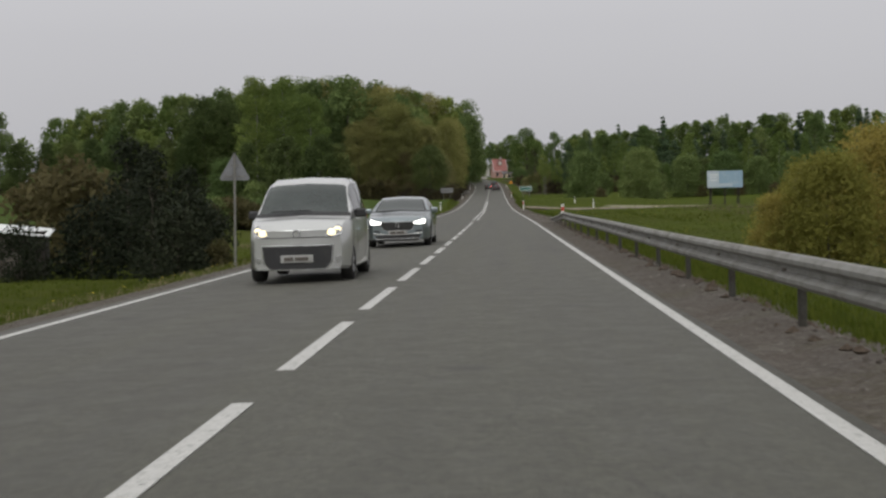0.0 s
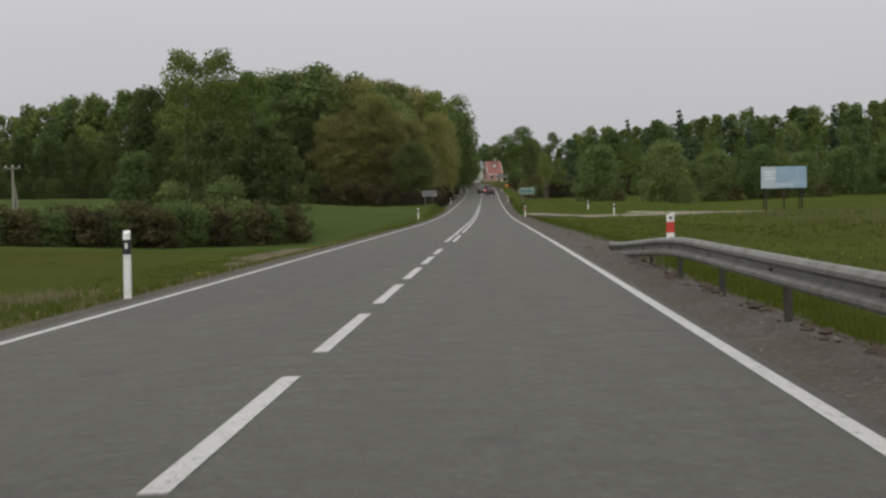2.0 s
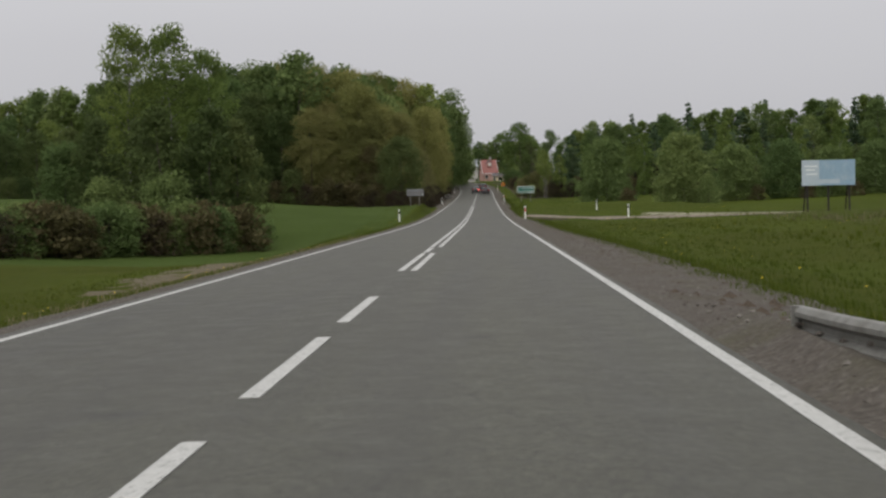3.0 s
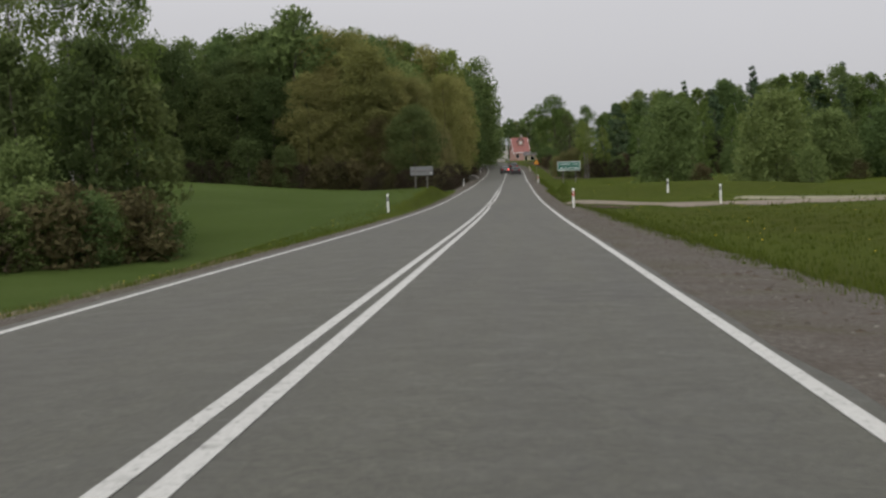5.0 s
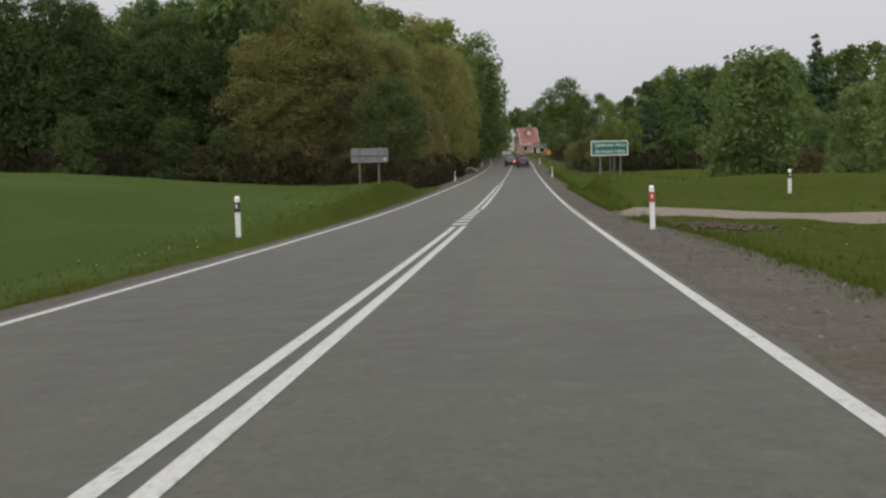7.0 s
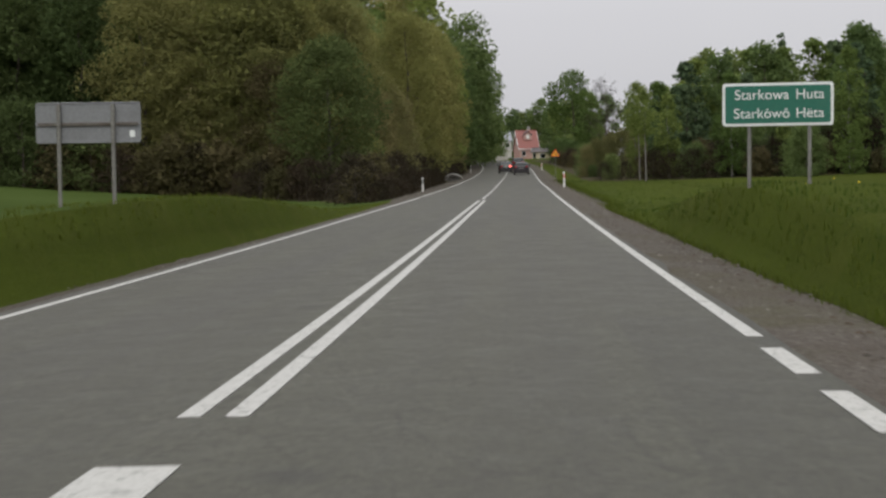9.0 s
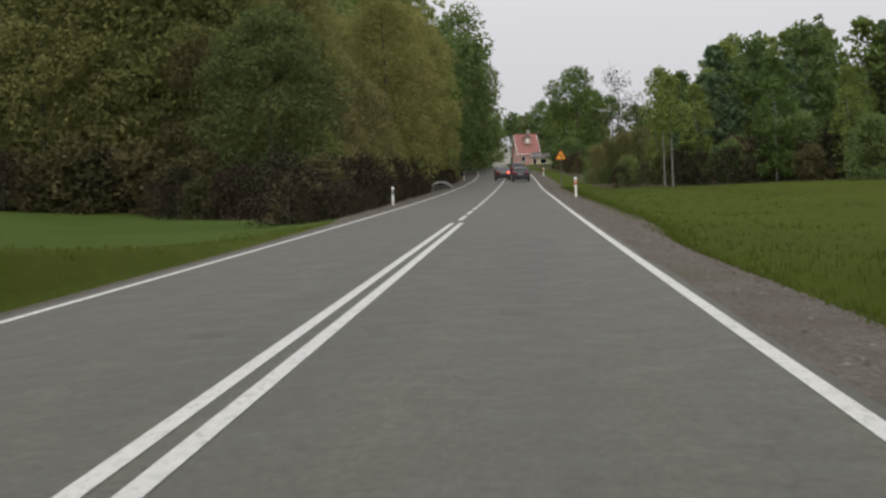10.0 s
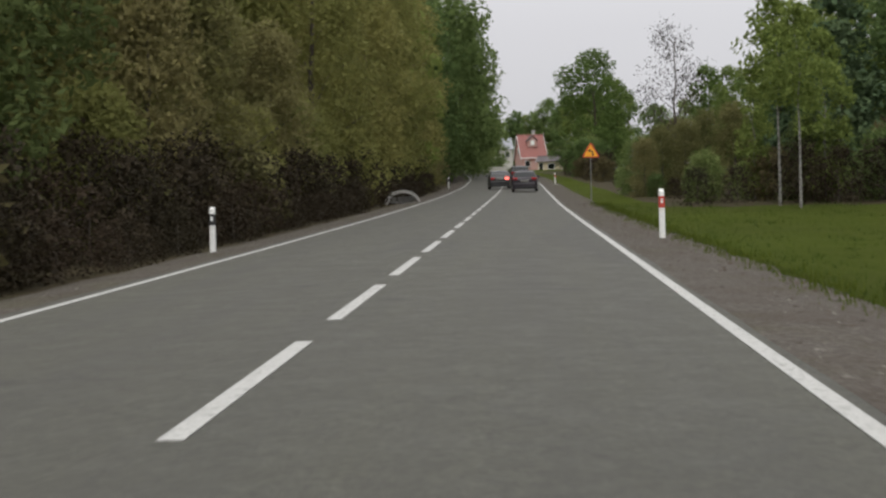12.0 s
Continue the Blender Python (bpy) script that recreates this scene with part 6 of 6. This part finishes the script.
    part("rear_bumper_trim", box(0, back + 0.03, 0.34, half(back) * 1.5, 0.08, 0.10, 0.025, 2), BLACK_PLASTIC, t, "dark lower bumper")
    for y, z, name in ((front - 0.052, spec["plate_z"], "front_plate"), (back + spec["plate_out"], spec["rear_plate_z"], "rear_plate")):
        p = part(name, box(0, y, z, 0.53, 0.014, 0.125, 0.006), NUMBER_PLATE, t, "white plate with plain dark bars")
        out = -1 if y < 0 else 1
        for k, (dx, bw) in enumerate(((-0.13, 0.15), (0.08, 0.22))):
            part("plate_bar", box(dx, y + out * 0.0095, z, bw, 0.004, 0.06), RUST_STEEL, p)
    if spec.get("rails"):
        for side in (1, -1):
            rail = tube((side * W * 0.345, -0.5, H + 0.035), (side * W * 0.345, L / 2 - 0.75, H + 0.02), 0.018, 0.018, 8)
            for y in (-0.45, 0.4, L / 2 - 0.8):
                tube((side * W * 0.345, y, H - 0.06), (side * W * 0.345, y, H + 0.04), 0.02, 0.018, 8, rail)
            part("roof_rail", rail, CHROME, t, "pale metal roof rail")
    part("wiper", tube((-0.55, spec["wiper"][0], spec["wiper"][1]), (0.15, spec["wiper"][0] + 0.05, spec["wiper"][1] + 0.02), 0.012, 0.008, 6), BLACK_PLASTIC, t)
    for ob in t.children_recursive:
        if ob.name.split(".")[0] in ("wheel", "hub_well", "rim"):
            continue
        for v in ob.data.vertices:
            y = v.co.y + ob.location.y
            if y < front + 0.9:
                v.co.y += spec["bow"] * min(1.25, abs(v.co.x + ob.location.x) / (W / 2)) ** 2.4 * float(smooth(front + 0.9, front + 0.1, y))
        ob.data.update()
    part("antenna", tube((0, spec["antenna"], H - 0.02), (0, spec["antenna"] + 0.08, H + 0.16), 0.006, 0.004, 6), BLACK_PLASTIC, t)
    return t


VAN = dict(name="compact_van", L=3.96, W=1.72, H=1.72, belt=1.06, r=0.30, front=0.78, rear=0.66, tuck=0.26, pillar=7.45,
           top=((-1.98, 0.86), (-1.80, 0.98), (-1.25, 1.06), (-1.08, 1.12), (-0.52, 1.58), (-0.1, 1.71), (0.8, 1.72), (1.7, 1.68), (1.90, 1.58), (1.98, 1.10)),
           wide=((-1.98, 0.84), (-1.7, 0.96), (-1.0, 1.0), (1.5, 1.0), (1.98, 0.93)),
           screens=(("windscreen", -1.04, -0.46, "dark windscreen"), ("rear_window", 1.86, 1.95, "dark rear window")), sides=((-0.62, 0.25), (0.36, 1.2)),
           lamp_shape=(((0.45, 0.765), (0.60, 0.740), (0.72, 0.775), (0.735, 0.90), (0.67, 0.955), (0.55, 0.885)), 0.75), bulbs=((0.565, 0.815, 0.066), (0.660, 0.860, 0.050)), lamp=LAMP_WARM, tail=LAMP_RED, tail_z=0.95, tail_h=0.34, bow=0.20, mirror=-0.55, mirror_mat=BLACK_PLASTIC, handles=(0.12, 0.5),
           face=(("grille_frame", ((-0.60, 0.625), (0.60, 0.625), (0.57, 0.33), (0.46, 0.215), (-0.46, 0.215), (-0.57, 0.33)), 0.022, CHROME, "pale metal grille frame"),
                 ("grille", ((-0.575, 0.605), (0.575, 0.605), (0.545, 0.34), (0.45, 0.235), (-0.45, 0.235), (-0.545, 0.34)), 0.030, BLACK_PLASTIC, "wide black lower grille"),
                 ("fog_lamp", ((0.62, 0.42), (0.71, 0.44), (0.70, 0.34), (0.62, 0.32)), 0.020, LAMP_CASE, "small fog lamp"), ("fog_lamp", ((-0.62, 0.42), (-0.71, 0.44), (-0.70, 0.34), (-0.62, 0.32)), 0.020, LAMP_CASE, "small fog lamp"),
                 ("bonnet_gap", ((-0.58, 0.752), (0.58, 0.752), (0.58, 0.738), (-0.58, 0.738)), 0.008, BLACK_PLASTIC, "")),
           cowl=(-1.17, -1.03), seams=((-0.72, 2.2, 5.2), (0.28, 2.2, 5.2), (1.22, 2.2, 5.2)), badge_out=0.03, badge_z=0.81, plate_z=0.40, rear_plate_z=0.80, plate_out=0.02, wiper=(-1.10, 1.17), antenna=0.9)
SEDAN = dict(name="sedan_car", L=4.95, W=1.85, H=1.44, belt=0.98, r=0.34, front=0.92, rear=1.08, tuck=0.42,
             top=((-2.48, 0.745), (-2.36, 0.83), (-1.9, 0.90), (-1.15, 0.99), (-1.0, 1.03), (-0.15, 1.37), (0.2, 1.43), (0.75, 1.42), (1.75, 1.12), (1.9, 1.07), (2.36, 1.04), (2.48, 0.82)),
             wide=((-2.48, 0.78), (-2.25, 0.92), (-1.7, 0.99), (0, 1.0), (1.8, 0.99), (2.48, 0.86)),
             screens=(("windscreen", -0.98, -0.18, "dark windscreen"), ("rear_window", 0.95, 1.68, "dark rear window")), sides=((-0.62, 0.28), (0.36, 1.15)),
             lamp_shape=(((0.455, 0.680), (0.62, 0.655), (0.78, 0.665), (0.79, 0.805), (0.62, 0.755), (0.465, 0.715)), 0.5), lamp_out=0.058, pillar=8.06, bow=0.17, lamp=LAMP_ON, tail=LAMP_RED, tail_z=0.84, tail_h=0.18, mirror=-0.62, mirror_mat=None, handles=(0.1, 1.0),
             face=(("grille_frame", ((-0.50, 0.735), (0.50, 0.735), (0.44, 0.53), (0.34, 0.475), (-0.34, 0.475), (-0.44, 0.53)), 0.020, CHROME, "bright metal grille frame"),
                   ("grille", ((-0.485, 0.722), (0.485, 0.722), (0.425, 0.54), (0.335, 0.488), (-0.335, 0.488), (-0.425, 0.54)), 0.027, BLACK_PLASTIC, "dark slatted grille"),
                   ("lower_intake", ((-0.66, 0.350), (0.66, 0.350), (0.60, 0.255), (-0.60, 0.255)), 0.024, BLACK_PLASTIC, "black lower intake"),
                   ("bumper_strip", ((-0.70, 0.380), (-0.30, 0.350), (0.30, 0.350), (0.70, 0.380), (0.70, 0.420), (0.30, 0.385), (-0.30, 0.385), (-0.70, 0.420)), 0.034, CHROME, "bright bumper strip"),
                   ("bumper_strip", ((-0.62, 0.262), (0.62, 0.262), (0.62, 0.232), (-0.62, 0.232)), 0.034, CHROME, "bright bumper strip"),
                   ("lower_lip", ((-0.64, 0.230), (0.64, 0.230), (0.60, 0.180), (-0.60, 0.180)), 0.028, BLACK_PLASTIC, "black lower lip"),
                   ("side_vent", ((0.50, 0.475), (0.69, 0.50), (0.69, 0.45), (0.52, 0.435)), 0.015, BLACK_PLASTIC, "black bumper vent"), ("side_vent", ((-0.50, 0.475), (-0.69, 0.50), (-0.69, 0.45), (-0.52, 0.435)), 0.015, BLACK_PLASTIC, "black bumper vent")),
             slats=tuple((-0.40 + 0.05 * k, 0.50 + max(0, abs(-0.40 + 0.05 * k) - 0.32) * 0.6, 0.715) for k in range(17)), cowl=(-1.09, -0.97), seams=((-0.72, 2.2, 5.2), (0.30, 2.2, 5.2), (1.2, 2.2, 5.2)), badge_out=0.045, badge_z=0.63, plate_z=0.425, rear_plate_z=0.82, plate_out=0.06, wiper=(-1.05, 1.035), antenna=1.0)
WAGON = dict(SEDAN, name="estate_car", L=4.93, W=1.87, H=1.46, tuck=0.36, rails=True,
             top=((-2.46, 0.68), (-2.34, 0.80), (-1.9, 0.88), (-1.15, 0.99), (-1.0, 1.03), (-0.2, 1.38), (0.2, 1.45), (1.2, 1.44), (1.75, 1.40), (1.86, 1.36), (2.28, 1.02), (2.38, 0.98), (2.46, 0.86)),
             wide=((-2.46, 0.78), (-2.25, 0.92), (-1.7, 0.99), (0, 1.0), (1.8, 0.99), (2.46, 0.92)),
             screens=(("windscreen", -0.98, -0.22, "dark windscreen"), ("rear_window", 1.88, 2.24, "dark rear window")), sides=((-0.62, 0.28), (0.36, 1.05), (1.12, 1.7)),
             lamp=GLASS_DARK, tail_z=0.92, tail_h=0.17, rear_plate_z=0.78, plate_out=0.07)
SALOON = dict(SEDAN, name="sedan_car", cowl=None, seams=(), L=4.5, W=1.78, lamp=GLASS_DARK, tail=BRAKE_ON,
              top=((-2.25, 0.66), (-2.12, 0.78), (-1.7, 0.88), (-1.05, 0.98), (-0.9, 1.03), (-0.1, 1.38), (0.25, 1.44), (0.8, 1.42), (1.55, 1.14), (1.75, 1.08), (2.14, 1.05), (2.25, 0.84)),
              wide=((-2.25, 0.78), (-2.0, 0.93), (-1.5, 0.99), (0, 1.0), (1.6, 0.99), (2.25, 0.88)),
              screens=(("windscreen", -0.88, -0.12, "dark windscreen"), ("rear_window", 0.9, 1.5, "dark rear window")), sides=((-0.6, 0.2), (0.28, 0.95)), mirror=-0.6)
SUV = dict(WAGON, name="suv_car", cowl=None, seams=(), L=4.4, W=1.84, H=1.66, belt=1.10, r=0.35, tuck=0.26,
           top=((-2.2, 0.84), (-2.08, 0.98), (-1.6, 1.06), (-1.0, 1.14), (-0.88, 1.18), (-0.2, 1.56), (0.2, 1.65), (1.2, 1.64), (1.6, 1.60), (1.72, 1.54), (2.05, 1.14), (2.14, 1.1), (2.2, 0.95)),
           wide=((-2.2, 0.82), (-2.0, 0.94), (-1.5, 1.0), (1.6, 1.0), (2.2, 0.92)),
           screens=(("windscreen", -0.86, -0.22, "dark windscreen"), ("rear_window", 1.74, 2.02, "dark rear window")), sides=((-0.55, 0.25), (0.33, 1.0), (1.06, 1.5)),
           tail_z=1.0, tail_h=0.22, rear_plate_z=0.86, mirror=-0.55, wiper=(-0.92, 1.2))

SILVER = car_paint("silver_paint", (0.55, 0.555, 0.54), 0.7, 0.30)
BLUE_GREY = car_paint("blue_grey_paint", (0.225, 0.262, 0.275), 0.75, 0.28)
DARK_PLUM = car_paint("dark_plum_paint", (0.014, 0.009, 0.015), 0.0, 0.4, 0.2)
BLACK_PAINT = car_paint("black_paint", (0.008, 0.008, 0.009), 0.0, 0.4, 0.2)


def on_road(d, y, turn=0.0):
    """A pose on the road, d metres beside the centre line, tipped with the slope."""
    slope = math.degrees(math.atan2(float(road_z(y + 2) - road_z(y - 2)), 4))
    yaw = -math.degrees(math.atan2(float(road_x(y + 2) - road_x(y - 2)), 4))
    m = pose(float(road_x(y)) + d, y, float(road_z(y)) - CROSSFALL * abs(d) + 0.003, slope, 0, yaw)
    return m @ pose(0, 0, 0, 0, 0, turn)


vehicle(VAN, on_road(-1.72, 25.2), "silver-white compact van with lit headlights on the road", "van", SILVER)
vehicle(SEDAN, on_road(-1.37, 43.4), "blue-grey sedan with bright headlights on the road", "car", BLUE_GREY)
vehicle(WAGON, on_road(1.85, 362, 180), "dark plum estate car with roof rails on the road", "car", DARK_PLUM)
vehicle(SALOON, on_road(-0.15, 374, 182), "black sedan with a lit brake light on the road", "car", BLACK_PAINT)
vehicle(SUV, on_road(1.6, 400, 180), "black sport-utility car climbing the road", "car", BLACK_PAINT)


# ---- houses at the bend ----
def house(name, label, x, y, z, turn, w, d, wall_h, roof_h, wall_mat, roof_mat, windows, chimney=True, overhang=0.35):
    """A gabled house; the ridge runs along its width."""
    t = thing(name, label, "house", pose(x, y, z, 0, 0, turn))
    bm = bmesh.new()
    v = [bm.verts.new(p) for p in ((-w / 2, -d / 2, -1.5), (w / 2, -d / 2, -1.5), (w / 2, d / 2, -1.5), (-w / 2, d / 2, -1.5),
                                   (-w / 2, -d / 2, wall_h), (w / 2, -d / 2, wall_h), (w / 2, d / 2, wall_h), (-w / 2, d / 2, wall_h),
                                   (-w / 2, 0, wall_h + roof_h), (w / 2, 0, wall_h + roof_h))]
    for f in ((0, 1, 5, 4), (1, 2, 6, 9, 5), (2, 3, 7, 6), (3, 0, 4, 8, 7), (3, 2, 1, 0)):
        bm.faces.new([v[k] for k in f])
    part("wall", bm, wall_mat, t)
    slope = math.atan2(roof_h, d / 2)
    run = math.hypot(roof_h, d / 2) + overhang
    for side in (-1, 1):
        n = 7
        for k in range(n):
            bm = bmesh.new()
            a, b = k / n * run, (k + 1) / n * run + 0.04
            m = (a + b) / 2
            cy = side * math.cos(slope) * m
            cz = wall_h + roof_h - math.sin(slope) * m + 0.10
            box(0, cy, cz, w + 2 * overhang, b - a, 0.07, 0.01, 1, bm, pose(0, 0, 0, -side * math.degrees(slope) + side * 1.2, 0, 0))
            part("roof_course", bm, roof_mat, t)
    part("ridge", tube((-w / 2 - overhang, 0, wall_h + roof_h + 0.13), (w / 2 + overhang, 0, wall_h + roof_h + 0.13), 0.13, 0.13, 8), roof_mat, t)
    for dx in (-1, 1):
        for side in (-1, 1):
            p = (dx * (w / 2 + overhang - 0.03), side * math.cos(slope) * run, wall_h + roof_h - math.sin(slope) * run + 0.02)
            part("verge_board", tube((p[0], 0, wall_h + roof_h + 0.02), p, 0.09, 0.09, 6), SIGN_WHITE, t, "white verge board")
    if chimney:
        c = part("chimney", box(w * 0.2, d * 0.12, wall_h + roof_h + 0.35, 0.55, 0.55, 1.5, 0.03), CONCRETE, t, "rendered chimney")
        part("cap", box(w * 0.2, d * 0.12, wall_h + roof_h + 1.14, 0.68, 0.68, 0.08, 0.01), CONCRETE, c)
    for face, cx, cz, ww, wh in windows:
        if face == "front":
            win = part("window", box(cx, -d / 2 - 0.02, cz, ww, 0.08, wh, 0.01), SIGN_WHITE, t, "white framed window")
            part("pane", box(cx, -d / 2 - 0.066, cz, ww - 0.14, 0.012, wh - 0.14), GLASS_DARK, win)
            part("sill", box(cx, -d / 2 - 0.08, cz - wh / 2 - 0.06, ww + 0.15, 0.18, 0.05, 0.01), CONCRETE, win)
        else:
            s = -1 if face == "left" else 1
            win = part("window", box(s * (w / 2 + 0.02), cx, cz, 0.08, ww, wh, 0.01), SIGN_WHITE, t, "white framed window")
            part("pane", box(s * (w / 2 + 0.066), cx, cz, 0.012, ww - 0.14, wh - 0.14), GLASS_DARK, win)
    return t


house("red_roofed_house", "pink house with a steep red tiled roof", 0.85, 540, 10.6, 15, 4.7, 6.0, 1.9, 4.5, PINK_PLASTER, ROOF_RED, (("front", -1.4, 0.9, 1.0, 1.2), ("front", 1.3, 0.9, 1.0, 1.2), ("left", 0, 3.4, 1.0, 1.2)))
def dormer(parent):
    """A small front gable on the red roof with dark verges and a window."""
    bm = bmesh.new()
    v = [bm.verts.new(q) for q in ((-0.95, -1.9, 4.2), (0.95, -1.9, 4.2), (0.95, -1.9, 5.35), (0, -1.9, 6.25), (-0.95, -1.9, 5.35), (-0.95, 0.4, 4.2), (0.95, 0.4, 4.2), (0.95, 0.4, 5.35), (0, 0.4, 6.25), (-0.95, 0.4, 5.35))]
    for f in ((0, 1, 2, 3, 4), (1, 6, 7, 2), (0, 4, 9, 5), (5, 9, 8, 7, 6)):
        bm.faces.new([v[k] for k in f])
    d = part("dormer", bm, PINK_PLASTER, parent, "pink plastered dormer gable")
    for side in (-1, 1):
        part("dormer_roof", box(side * 0.56, -0.8, 5.86, 1.55, 2.7, 0.09, 0.01, 1, None, pose(0, 0, 0, 0, side * 43.4, 0)), ROOF_DARK, d, "dark dormer roof slope")
    win = part("window", box(0, -1.93, 5.0, 0.75, 0.06, 0.9, 0.01), SIGN_WHITE, d, "white framed window")
    win.data.materials.append(GLASS_DARK)
    part("eave_board", box(0, -3.15, 1.95, 5.3, 0.06, 0.16, 0.01), SIGN_WHITE, parent, "white eave board")


dormer(bpy.data.objects["red_roofed_house"])
house("cream_house", "low cream house with a grey roof", 4.5, 527, 9.3, -8, 4.0, 5.0, 2.1, 0.9, CREAM_PLASTER, ROOF_DARK, (("front", 0.5, 1.2, 1.3, 1.1), ("front", -1.4, 1.1, 0.8, 1.6)), False)
house("grey_roofed_house", "pale house with a grey roof behind trees", -6.5, 585, 13.4, 12, 5.5, 6.5, 3.0, 2.4, PLASTER, ROOF_GREY, (("front", -1.8, 1.8, 1.1, 1.3), ("front", 1.6, 1.8, 1.1, 1.3)))


def garden_wall():
    x, y = -6.0, 515
    t = thing("garden_wall", "low white wall beside the bend", "wall", pose(x, y, drop_to(x, y), 0, 0, 10))
    part("wall_panel", box(0, 0, 0.25, 5.5, 0.25, 1.1, 0.02), PLASTER, t)
    part("coping", box(0, 0, 0.83, 5.7, 0.35, 0.07, 0.015), CONCRETE, t, "concrete coping")


garden_wall()
